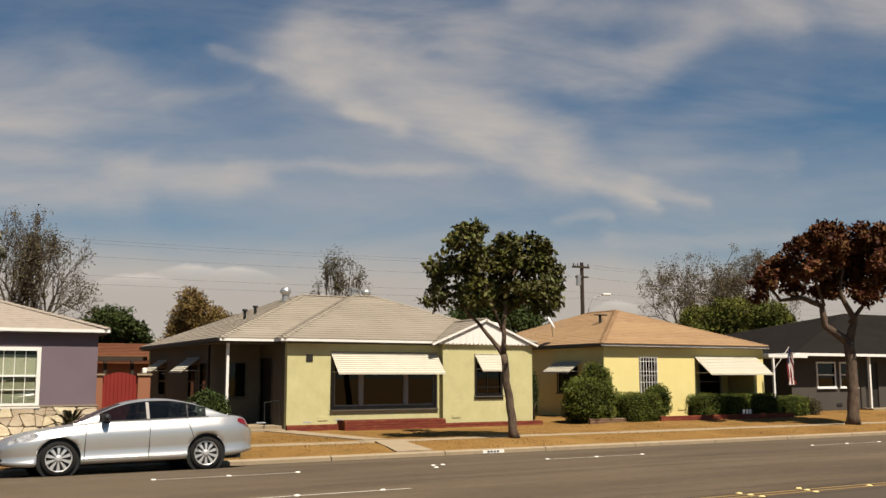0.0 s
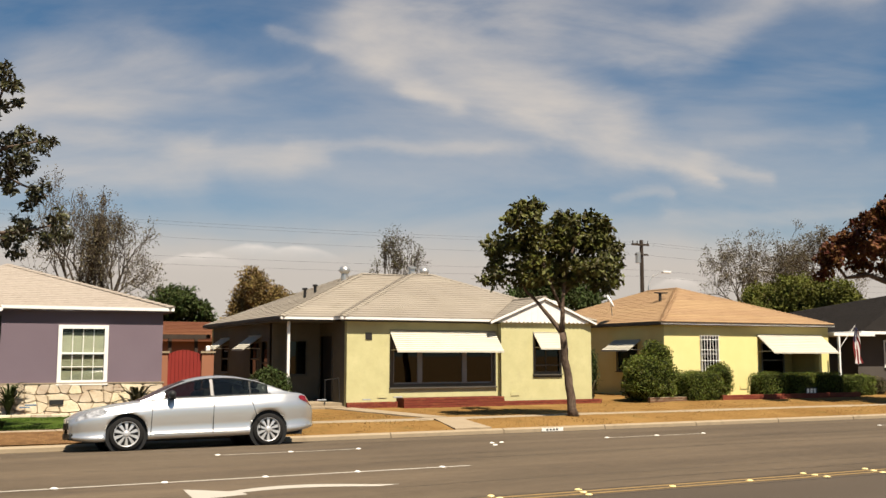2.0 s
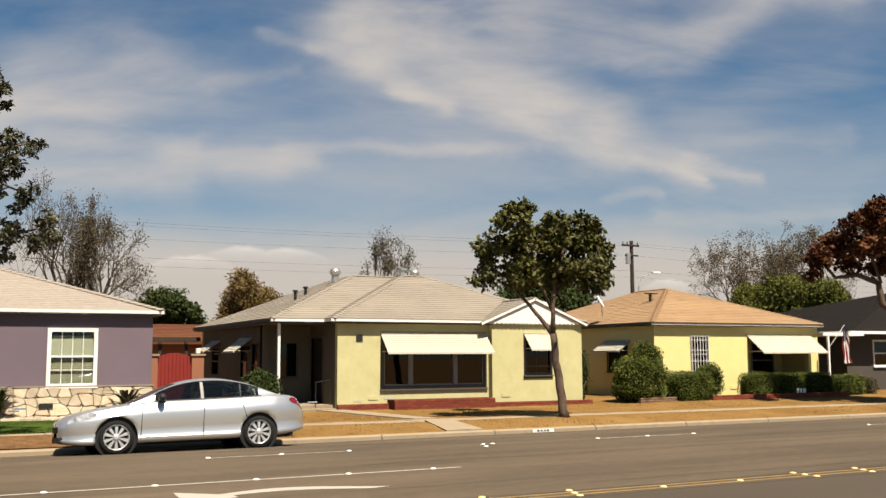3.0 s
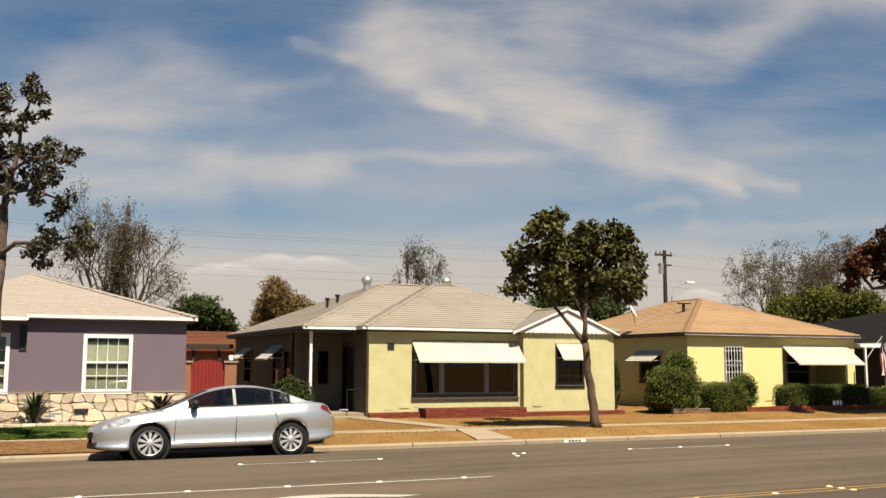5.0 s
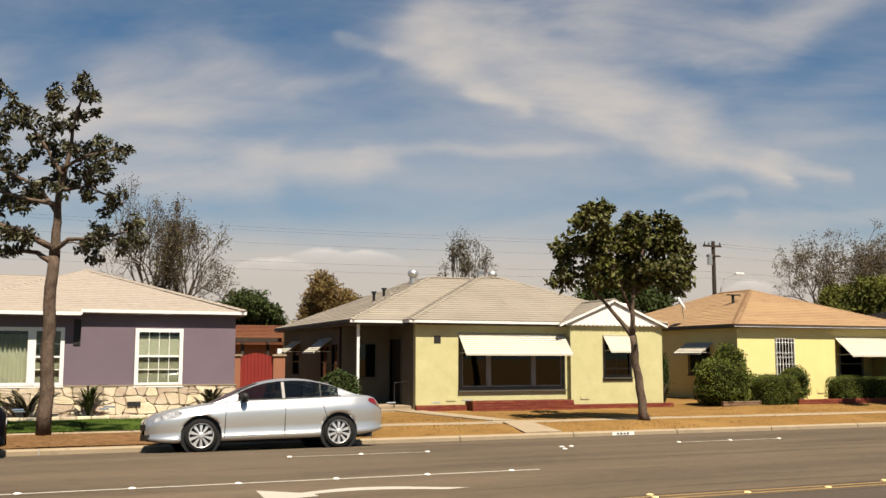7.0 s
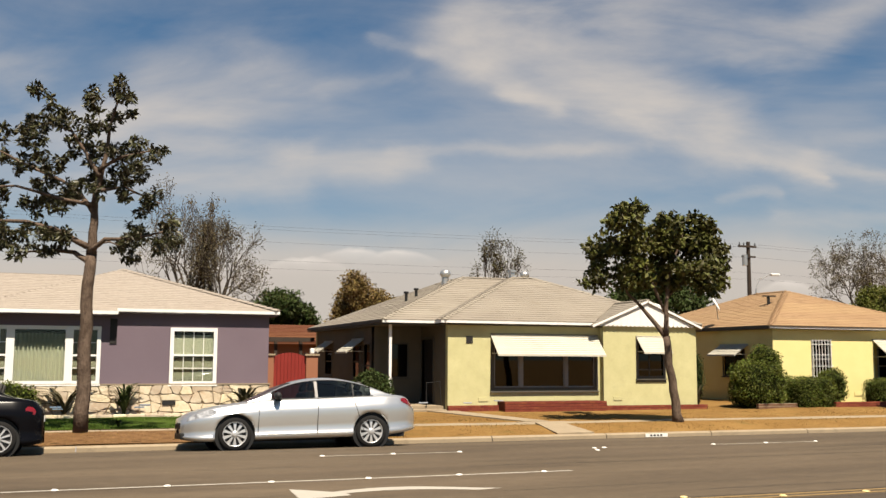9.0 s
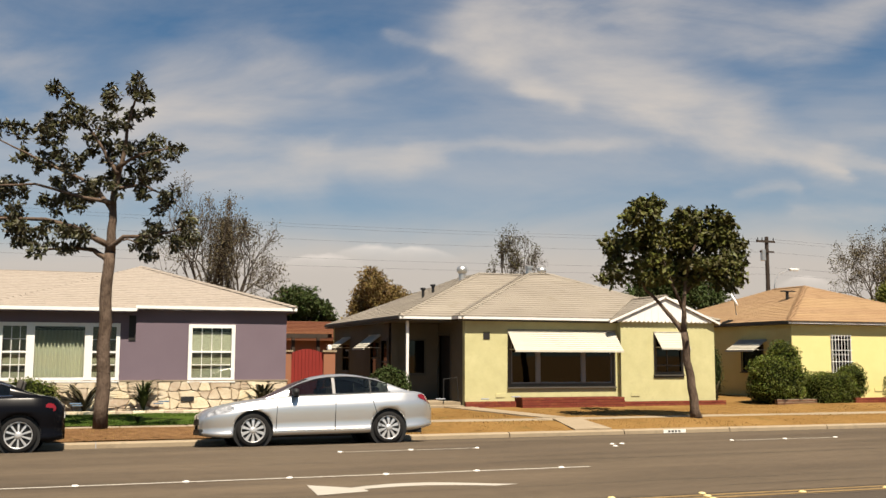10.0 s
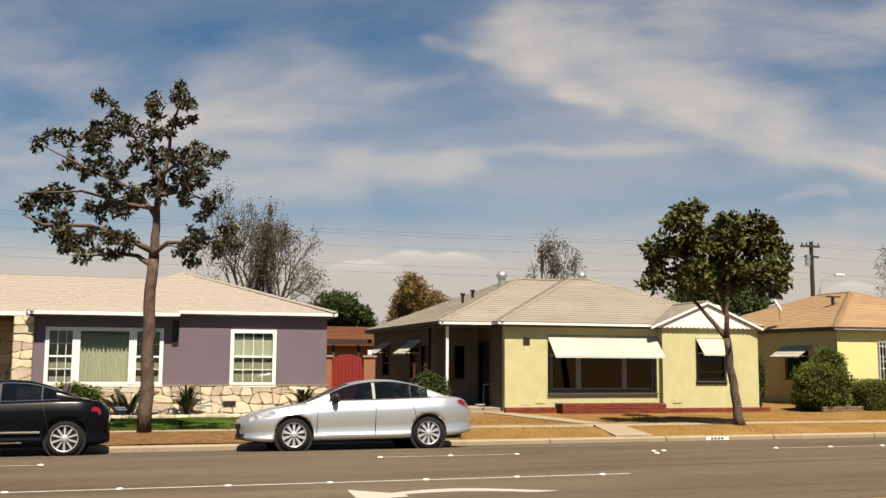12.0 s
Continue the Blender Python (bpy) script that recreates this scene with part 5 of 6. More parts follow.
    return sum(curve_at(pts, x + k * 0.035) for k in range(-3, 4)) / 7


def lathe(profile, sides, axis_y=True):
    bm = bmesh.new()
    rings = [[bm.verts.new((r * math.cos(2 * math.pi * k / sides), y, r * math.sin(2 * math.pi * k / sides))) for k in range(sides)] for r, y in profile]
    for a, b in zip(rings, rings[1:]):
        for k in range(sides):
            bm.faces.new((a[k], a[(k + 1) % sides], b[(k + 1) % sides], b[k]))
    return bm


def wheel(car, x, y, radius, rim, side, spokes, share, spoke_mat="wheel_silver"):
    """A wheel whose outer face looks towards y * side."""
    w = part("wheel", lathe([(rim, -0.10), (radius - 0.02, -0.105), (radius, -0.07), (radius, 0.07), (radius - 0.02, 0.105), (rim, 0.10)], 36), "rubber", car, "black tyre with spoked silver wheel", smooth=True)
    w.matrix_basis = pose(x, y, radius) @ Matrix.Diagonal((1, side, 1, 1))
    part("rim", lathe([(rim + 0.004, -0.06), (rim + 0.004, 0.10), (rim - 0.014, 0.095), (rim - 0.02, 0.02)], 36), spoke_mat, w, smooth=True)
    part("wheel_back", lathe([(rim, 0.015), (0.001, 0.015)], 24), "black_plastic", w)
    bm = bmesh.new()
    for k in range(spokes):
        a = 2 * math.pi * k / spokes
        m = Matrix.Rotation(a, 4, "Y")
        broad = (rim - 0.02) * math.tan(math.pi / spokes) * share
        vs = [Vector(q) for q in ((-0.016, 0.02, 0.05), (0.016, 0.02, 0.05), (broad + 0.004, 0.03, rim - 0.02), (-broad - 0.004, 0.03, rim - 0.02),
                                  (-0.012, 0.085, 0.05), (0.012, 0.085, 0.05), (broad, 0.075, rim - 0.02), (-broad, 0.075, rim - 0.02))]
        b = [bm.verts.new(m @ q) for q in vs]
        for f in ((0, 1, 2, 3), (7, 6, 5, 4), (0, 4, 5, 1), (1, 5, 6, 2), (2, 6, 7, 3), (3, 7, 4, 0)):
            bm.faces.new([b[i] for i in f])
    part("spokes", bm, spoke_mat, w)
    part("hub", lathe([(0.07, 0.03), (0.065, 0.09), (0.03, 0.10), (0.001, 0.10)], 18), spoke_mat, w, smooth=True)
    return w


def sedan(label, paint, glass, m, P):
    """Four-door saloon, nose at x = 0, length along x, lofted from outline curves."""
    car = thing("car", label, "car")
    L, axles, R, arch = P["length"], P["axles"], P["radius"], P["arch"]
    xs = sorted({round(v, 4) for v in list(np.linspace(0, L, 70)) + [a + s * arch * math.cos(t) for a in axles for s in (-1, 1) for t in np.linspace(0, math.pi / 2, 9)]})
    bm = bmesh.new()
    rows = []
    for x in xs:
        w, zt, zb = smooth_curve(P["half"], x), smooth_curve(P["top"], x), smooth_curve(P["low"], x)
        hgt = zt - zb
        sec = [(w - 0.10, zb), (w - 0.03, zb + 0.02), (w - 0.006, zb + 0.09 * hgt), (w - 0.016, zb + 0.15 * hgt), (w - 0.040, zb + 0.20 * hgt), (w - 0.022, zb + 0.36 * hgt), (w - 0.004, zb + 0.54 * hgt),
               (w, zb + 0.66 * hgt), (w - 0.004, zb + 0.75 * hgt), (w - 0.022, zb + 0.80 * hgt), (w - 0.050, zb + 0.93 * hgt), (w - 0.085, zt - 0.004), (w - 0.19, zt + 0.012), (w * 0.45, zt + 0.03), (0, zt + 0.035)]
        for a in axles:
            if abs(x - a) < arch - 1e-6:
                za = R + math.sqrt(arch * arch - (x - a) ** 2)
                sec = [(y, max(z, za)) if z < za else (y, z) for y, z in sec]
        rows.append([(x, y, z) for y, z in sec])
    for s in (-1, 1):
        g = [[bm.verts.new((x, s * y, z)) for x, y, z in r] for r in rows]
        for a, b in zip(g, g[1:]):
            for k in range(len(a) - 1):
                bm.faces.new((a[k], a[k + 1], b[k + 1], b[k]))
        for r in (g[0], g[-1]):
            bm.faces.new(r)
    bmesh.ops.remove_doubles(bm, verts=bm.verts, dist=0.0008)
    body = part("body", bm, paint, car, smooth=True)
    # cabin: roof shell and glass
    roof_c, belt_in = P["roof"], 0.105
    gx = sorted({round(v, 4) for v in list(np.linspace(P["cabin"][0], P["cabin"][1], 46)) + [v for q in P["side_glass"] for v in q] + list(P["screens"])})
    shell, glass_side, front, rear, pillars = bmesh.new(), {}, bmesh.new(), bmesh.new(), {}

    def section(x):
        zb = smooth_curve(P["top"], x) - 0.01
        zr = max(zb + 0.004, smooth_curve(roof_c, x))
        wb = smooth_curve(P["half"], x) - belt_in
        side = lambda z: wb - (wb - P["roof_half"]) * (max(0, z - zb) / 0.45) ** 1.25
        h = zr - zb
        return [(side(zb), zb), (side(zb + 0.06 * h), zb + 0.06 * h), (side(zb + 0.5 * h), zb + 0.5 * h), (side(zb + 0.86 * h), zb + 0.86 * h), (side(zb + 0.95 * h) - 0.035, zb + 0.96 * h), (side(zr) - 0.12, zr - 0.004), (side(zr) * 0.5, zr + 0.012), (0, zr + 0.016)]

    for s in (-1, 1):
        for a, b in zip(gx, gx[1:]):
            mid = (a + b) / 2
            sa, sb = section(a), section(b)
            for k in range(7):
                quad = [(a, s * sa[k][0], sa[k][1]), (a, s * sa[k + 1][0], sa[k + 1][1]), (b, s * sb[k + 1][0], sb[k + 1][1]), (b, s * sb[k][0], sb[k][1])]
                into = shell
                if k in (1, 2):
                    if P["side_glass"][0][0] < mid < P["side_glass"][-1][1]:
                        into = pillars.setdefault((s, sum(mid > q[1] for q in P["side_glass"])), None) or bmesh.new()
                        pillars[s, sum(mid > q[1] for q in P["side_glass"])] = into
                    for i, (q0, q1) in enumerate(P["side_glass"]):
                        if q0 < mid < q1:
                            into = glass_side.setdefault((s, i), bmesh.new())
                elif k >= 4 and mid < P["screens"][0]:
                    into = front
                elif k >= 4 and mid > P["screens"][1]:
                    into = rear
                add_poly(into, quad)
    for b in (shell, front, rear, *glass_side.values()):
        bmesh.ops.remove_doubles(b, verts=b.verts, dist=0.0008)
    part("roof_shell", shell, paint, car, smooth=True)
    for (_, at_glass), b in pillars.items():
        if len(b.faces):
            part("door_pillar", b, P["pillar"] if at_glass == 1 else "black_plastic", car, smooth=True)
        else:
            b.free()
    part("windscreen", front, glass, car, smooth=True)
    part("rear_window", rear, glass, car, smooth=True)
    for b in glass_side.values():
        part("side_window", b, glass, car, smooth=True)
    # dark trim lines round the side glass
    x0, x1 = P["side_glass"][0][0], P["side_glass"][-1][1]
    for s in (-1, 1):
        pts = [(x, s * (section(x)[0][0] + 0.006), section(x)[0][1] + 0.012) for x in np.linspace(x0 - 0.02, x1 + 0.05, 12)]
        part("belt_trim", tube(pts, 0.012, 5), P.get("trim", "black_plastic"), car)
        pts = [(x, s * (section(x)[3][0] + 0.004), section(x)[3][1]) for x in np.linspace(x0 + 0.02, x1, 16)]
        part("window_trim", tube(pts, 0.010, 5), P.get("trim", "black_plastic"), car)
    # cabin inside
    part("cabin_floor", boxes((1.0, L - 0.8, -0.72, 0.72, 0.30, 0.36), (1.25, 1.6, -0.70, 0.70, 0.36, 0.93)), "black_plastic", car)
    for x in (2.35, 3.35):
        for y in (-0.37, 0.37):
            if x > 3:
                y *= 0.95
            seat = part("seat", boxes((x - 0.45, x + 0.05, y - 0.25, y + 0.25, 0.40, 0.58), bevel=0.05), "seat_cloth", car)
            back = boxes((0, 0.14, -0.24, 0.24, 0, 0.62), bevel=0.05)
            back.transform(Matrix.Translation((x, y, 0.55)) @ Matrix.Rotation(radians(14), 4, "Y"))
            part("seat_back", back, "seat_cloth", seat)
            head = boxes((0, 0.10, -0.13, 0.13, 0.64, 0.82), bevel=0.04)
            head.transform(Matrix.Translation((x, y, 0.55)) @ Matrix.Rotation(radians(14), 4, "Y"))
            part("headrest", head, "seat_cloth", seat)
    part("underbody", boxes((0.35, L - 0.3, -0.70, 0.70, 0.20, 0.42)), "black_plastic", car)
    for a in axles:
        for s in (-1, 1):
            bmw = lathe([(arch + 0.01, 0.0), (arch + 0.01, 0.26), (0.02, 0.26)], 24)
            bmw.transform(Matrix.Translation((a, s * 0.60, R)) @ Matrix.Diagonal((1, s, 1, 1)) @ Matrix.Translation((0, -0.05, 0)))
            part("wheel_arch", bmw, "black_plastic", car)
            wheel(car, a, s * (smooth_curve(P["half"], a) - 0.125), R, P["rim"], s, P["spokes"], P["spoke_share"], spoke_mat=P["spoke_mat"])
    # doors' joints, handles, mirrors
    for s in (-1, 1):
        for xj in P["joints"]:
            pts = []
            for f in np.linspace(0.10, 0.98, 9):
                x = xj[0] + (xj[1] - xj[0]) * f
                w, zt, zb = smooth_curve(P["half"], x), smooth_curve(P["top"], x), smooth_curve(P["low"], x)
                z = zb + f * (zt - zb)
                inset = 0.055 * max(0, (f - 0.80) / 0.13) if f > 0.8 else 0.0
                pts.append((x, s * (w - 0.002 - min(inset, 0.09)), z))
            part("door_joint", tube(pts, 0.006, 4), "black_plastic", car)
        for xh in P["handles"]:
            zh = smooth_curve(P["top"], xh) - 0.115
            hb = boxes((xh - 0.10, xh + 0.10, -0.018, 0.018, -0.014, 0.014), bevel=0.008)
            hb.transform(Matrix.Translation((xh, s * (smooth_curve(P["half"], xh) - 0.012), zh)))
            part("door_handle", hb, P["handle_mat"], car)
        mb = bmesh.new()
        bmesh.ops.create_uvsphere(mb, u_segments=14, v_segments=8, radius=1.0)
        mb.transform(Matrix.Translation((P["mirror"], s * (smooth_curve(P["half"], 1.7) + 0.05), smooth_curve(P["top"], P["mirror"]) + 0.07)) @ Matrix.Diagonal((0.075, 0.115, 0.075, 1)))
        part("wing_mirror", mb, P["mirror_mat"], car, smooth=True)
        part("mirror_foot", boxes((P["mirror"] - 0.03, P["mirror"] + 0.09, s * 0.78 - 0.06, s * 0.78 + 0.06, smooth_curve(P["top"], P["mirror"]) - 0.03, smooth_curve(P["top"], P["mirror"]) + 0.03), bevel=0.01), "black_plastic", car)
        # lamps follow the body, slightly proud
        for kind, (xa, xb, fa, fb), mat in P["lamps"]:
            lb = bmesh.new()
            g = []
            for x in np.linspace(xa, xb, 12):
                w, zt, zb = smooth_curve(P["half"], x), smooth_curve(P["top"], x), smooth_curve(P["low"], x)
                t = (x - xa) / (xb - xa)
                pinch = 1 - (abs(2 * t - 1)) ** 3 * 0.65
                col = []
                for f in np.linspace(fa, fb, 5):
                    fm = (fa + fb) / 2 + (f - (fa + fb) / 2) * pinch + P["lamp_slope"].get(kind, 0) * (t - 0.5)
                    y = curve_at([(0, w), (0.72, w - 0.012), (0.80, w - 0.022), (0.93, w - 0.055), (0.99, w - 0.10), (1.03, w - 0.2)], fm)
                    col.append(lb.verts.new((x, s * (y + 0.007), zb + fm * (zt - zb) + 0.006)))
                g.append(col)
            for a, b in zip(g, g[1:]):
                for k in range(4):
                    lb.faces.new((a[k], a[k + 1], b[k + 1], b[k]))
            part(kind, lb, mat, car, smooth=True)
        for z, x0s, x1s, mat, r in P["mouldings"]:
            pts = [(x, s * (smooth_curve(P["half"], x) - 0.012), z) for x in np.linspace(x0s, x1s, 10)]
            part("side_moulding", tube(pts, r, 6), mat, car)
    # front and rear fittings
    part("grille", boxes((-0.012, 0.10, -0.45, 0.45, 0.43, 0.555), bevel=0.02), "black_plastic", car)
    part("lower_intake", boxes((-0.004, 0.08, -0.55, 0.55, 0.24, 0.36), bevel=0.02), "black_plastic", car)
    part("rear_plate", boxes((L - 0.03, L + 0.006, -0.16, 0.16, 0.62, 0.74)), "white_paint", car)
    part("exhaust", tube([(L - 0.5, -0.40, 0.25), (L - 0.20, -0.40, 0.25)], 0.03, 8), "galvanised", car)
    car.matrix_basis = m
    return car


SILVER = dict(length=4.77, axles=(0.99, 3.73), radius=0.318, arch=0.385, rim=0.236, spokes=10, spoke_mat="wheel_silver", spoke_share=0.44,
              half=[(0, 0.46), (0.06, 0.60), (0.2, 0.73), (0.45, 0.835), (0.9, 0.885), (2.4, 0.895), (3.6, 0.885), (4.1, 0.85), (4.45, 0.76), (4.66, 0.62), (4.77, 0.44)],
              top=[(0, 0.58), (0.08, 0.67), (0.25, 0.75), (0.55, 0.82), (0.88, 0.872), (1.25, 0.92), (1.57, 0.955), (1.85, 0.975), (2.6, 0.99), (3.5, 1.02), (4.1, 1.04), (4.45, 1.03), (4.62, 0.985), (4.70, 0.88), (4.77, 0.72)],
              low=[(0, 0.25), (0.3, 0.19), (0.55, 0.18), (1.4, 0.20), (3.3, 0.22), (4.1, 0.24), (4.45, 0.27), (4.77, 0.34)],
              roof=[(1.22, 0.92), (1.62, 1.10), (1.95, 1.26), (2.2, 1.345), (2.5, 1.40), (2.85, 1.415), (3.15, 1.395), (3.5, 1.315), (3.8, 1.20), (4.18, 1.05)],
              cabin=(1.24, 4.20), roof_half=0.565, side_glass=((1.70, 2.58), (2.64, 3.36), (3.385, 3.74)), screens=(2.12, 3.45),
              joints=((1.42, 1.46), (2.60, 2.63), (3.60, 3.34)), handles=(2.42, 3.28), handle_mat="silver_paint", mirror=1.80, mirror_mat="iron", pillar="frame_grey",
              lamps=(("headlight", (0.10, 0.64, 0.72, 0.95), "lamp_clear"), ("tail_light", (4.40, 4.70, 0.80, 0.95), "lamp_red")), lamp_slope={"headlight": 0.05, "tail_light": -0.02},
              mouldings=((0.30, 1.48, 3.22, "silver_paint", 0.010),))
BLACK = dict(SILVER, length=4.36, axles=(0.90, 3.62), radius=0.318, arch=0.372, rim=0.240, spokes=10, spoke_mat="wheel_silver", spoke_share=0.26,
             half=[(0, 0.45), (0.06, 0.60), (0.2, 0.74), (0.45, 0.835), (0.9, 0.885), (2.4, 0.895), (3.5, 0.89), (3.95, 0.86), (4.2, 0.78), (4.32, 0.66), (4.36, 0.52)],
             top=[(0, 0.62), (0.12, 0.70), (0.35, 0.79), (0.8, 0.87), (1.3, 0.95), (1.7, 0.97), (2.6, 0.99), (3.5, 1.02), (3.9, 1.02), (4.2, 0.985), (4.30, 0.95), (4.36, 0.74)],
             low=[(0, 0.25), (0.3, 0.19), (0.55, 0.18), (1.4, 0.19), (3.3, 0.20), (4.0, 0.19), (4.2, 0.19), (4.36, 0.24)],
             roof=[(1.20, 0.94), (2.00, 1.33), (2.35, 1.39), (2.7, 1.40), (3.0, 1.375), (3.35, 1.27), (3.75, 1.09), (3.98, 1.02)],
             cabin=(1.22, 4.0), side_glass=((1.60, 2.42), (2.50, 3.18), (3.205, 3.44)), joints=((1.36, 1.40), (2.46, 2.50), (3.40, 3.20)), handles=(2.28, 3.06), handle_mat="chrome", trim="chrome", mirror_mat="black_paint", pillar="black_plastic",
             lamps=(("headlight", (0.13, 0.62, 0.70, 0.94), "lamp_clear"), ("tail_light", (4.06, 4.23, 0.68, 0.86), "lamp_red")),
             mouldings=((0.43, 1.40, 3.20, "chrome", 0.022), (0.25, 1.40, 2.9, "chrome", 0.012)))
sedan("silver four-door saloon parked along the kerb", "silver_paint", "car_glass", pose(1.86, 20.05, -0.108, -4.0, 0, 0.5), SILVER)
sedan("black four-door saloon with chrome wheels parked at the kerb", "black_paint", "car_glass_dark", pose(-4.95, 20.05, -0.108, -4.0, 0, 0), BLACK)

# ---- trees and plants ----
def leaf_mesh(name, points, size, rng, mat, parent, per_tip, spread, slim=0.45, droop=0.0, label=""):
    """Many single leaves, each a small folded blade, round the given places."""
    n = len(points) * per_tip
    r = np.random.RandomState(rng.randint(0, 10 ** 6))
    base = np.repeat(np.array(points, dtype=float), per_tip, axis=0)
    off = r.normal(size=(n, 3))
    off /= np.linalg.norm(off, axis=1)[:, None]
    dist = spread * r.uniform(0.15, 1.0, size=(n, 1)) ** 0.6
    c = base + off * dist * np.array([1, 1, 0.85])
    d = off + r.normal(size=(n, 3)) * 0.6 + np.array([0, 0, -droop])
    d /= np.linalg.norm(d, axis=1)[:, None]
    s = np.cross(d, r.normal(size=(n, 3)))
    s /= np.linalg.norm(s, axis=1)[:, None]
    ln = size * r.uniform(0.6, 1.3, size=(n, 1))
    up = np.cross(d, s)
    a, b = c - d * ln * 0.5, c + d * ln * 0.5
    m1, m2 = c + s * ln * slim * 0.5 + up * ln * 0.08, c - s * ln * slim * 0.5 + up * ln * 0.08
    verts = np.stack([a, m1, b, m2], axis=1).reshape(-1, 3)
    faces = np.arange(4 * n).reshape(-1, 4)
    me = bpy.data.meshes.new(name)
    me.from_pydata(verts.tolist(), [], faces.tolist())
    me.materials.append(MAT[mat])
    ob = new(name, me)
    ob.parent = parent
    ob["kind"] = "stuff"
    if label:
        ob["label"] = label
    return ob


def tree(label, base, stems, lumps, right, bark, leaf, tips_per, per_tip, size, spread, seed, twig=0.018, trunk_r=0.13, slim=0.45, depth_scale=1.0, droop=0.2, fuller=1.12):
    """A tree. stems: lines of (across, height, depth) with radii from the base; lumps: (across, height, radius) masses of the crown.
    Twigs grow from the nearest branch to places inside the lumps, and carry the leaves."""
    rng = random.Random(seed)
    t = thing("tree", label, "tree", *base)
    ax = Vector((math.cos(right), math.sin(right), 0))
    ay = Vector((-ax.y, ax.x, 0))
    place = lambda a, z, d: ax * a + ay * d + Vector((0, 0, z))
    wood = bmesh.new()
    nodes = []
    for line, r0, r1 in stems:
        pts = [place(*q) for q in line]
        # smooth the line with one round of corner cutting and a little wander
        fine = [pts[0]]
        for a, b in zip(pts, pts[1:]):
            for k in (0.33, 0.66, 1.0):
                fine.append(a.lerp(b, k) + Vector((rng.uniform(-1, 1), rng.uniform(-1, 1), 0)) * 0.025 * (b - a).length)
        radii = [r0 + (r1 - r0) * (i / (len(fine) - 1)) ** 0.8 for i in range(len(fine))]
        if fine[0].z < 0.05:
            radii[0] *= 1.35
        add_tube(wood, fine, radii, 9)
        nodes += [(p, r) for p, r in zip(fine, radii) if p.z > 0.45 * max(q.z for q in fine)]
    tips = []
    for a, z, r in lumps:
        r *= fuller
        d0 = rng.uniform(-0.55, 0.55) * depth_scale * 1.6
        for _ in range(max(2, int(tips_per * r * r / 0.25))):
            v = Vector((rng.gauss(0, 1), rng.gauss(0, 1), rng.gauss(0, 1))).normalized() * r * rng.uniform(0.35, 1.0) ** 0.5
            tips.append(place(a + v.x, z + v.z * 0.85, d0 + v.y * 1.1))
    centre = place(*stems[0][0][-1])
    tips.sort(key=lambda q: (q - centre).length)
    for q in tips:
        best = min(nodes, key=lambda nd: (nd[0] - q).length + 0.35 * max(0.0, nd[0].z - q.z))
        p, r = best
        mid = p.lerp(q, 0.5) + Vector((rng.uniform(-1, 1), rng.uniform(-1, 1), rng.uniform(-0.2, 1))) * 0.12 * (q - p).length
        r = min(r * 0.75, twig * (0.6 + 1.3 * (q - p).length))
        add_tube(wood, [p, mid, q], [r, r * 0.75, max(0.005, r * 0.45)], 4, cap=False)
        nodes += [(mid, r * 0.75), (q, max(0.006, r * 0.5))]
    part("trunk", wood, bark, t, smooth=True)
    leaf_mesh("crown", tips, size, rng, leaf, t, per_tip, spread, slim, droop)
    return t


R1 = radians(-18.0)
# lesser tufts of the open crown: across, height
TUFTS = ((-0.28, 6.95), (0.12, 7.41), (0.21, 6.75), (-0.24, 5.97), (-0.09, 6.46), (-1.20, 5.97), (-1.44, 5.60), (-1.55, 5.16), (-0.67, 4.96), (-1.26, 4.95), (-2.39, 5.16), (-3.03, 5.15), (-2.32, 6.29), (-1.85, 6.58), (-0.89, 6.80), (0.37, 5.84), (1.14, 5.97), (0.57, 6.13), (0.14, 5.30), (-1.90, 4.39), (-0.86, 4.01), (0.78, 4.53), (1.37, 4.17), (1.80, 4.62), (0.70, 3.98), (0.98, 5.04), (-0.91, 7.21), (0.73, 7.54))
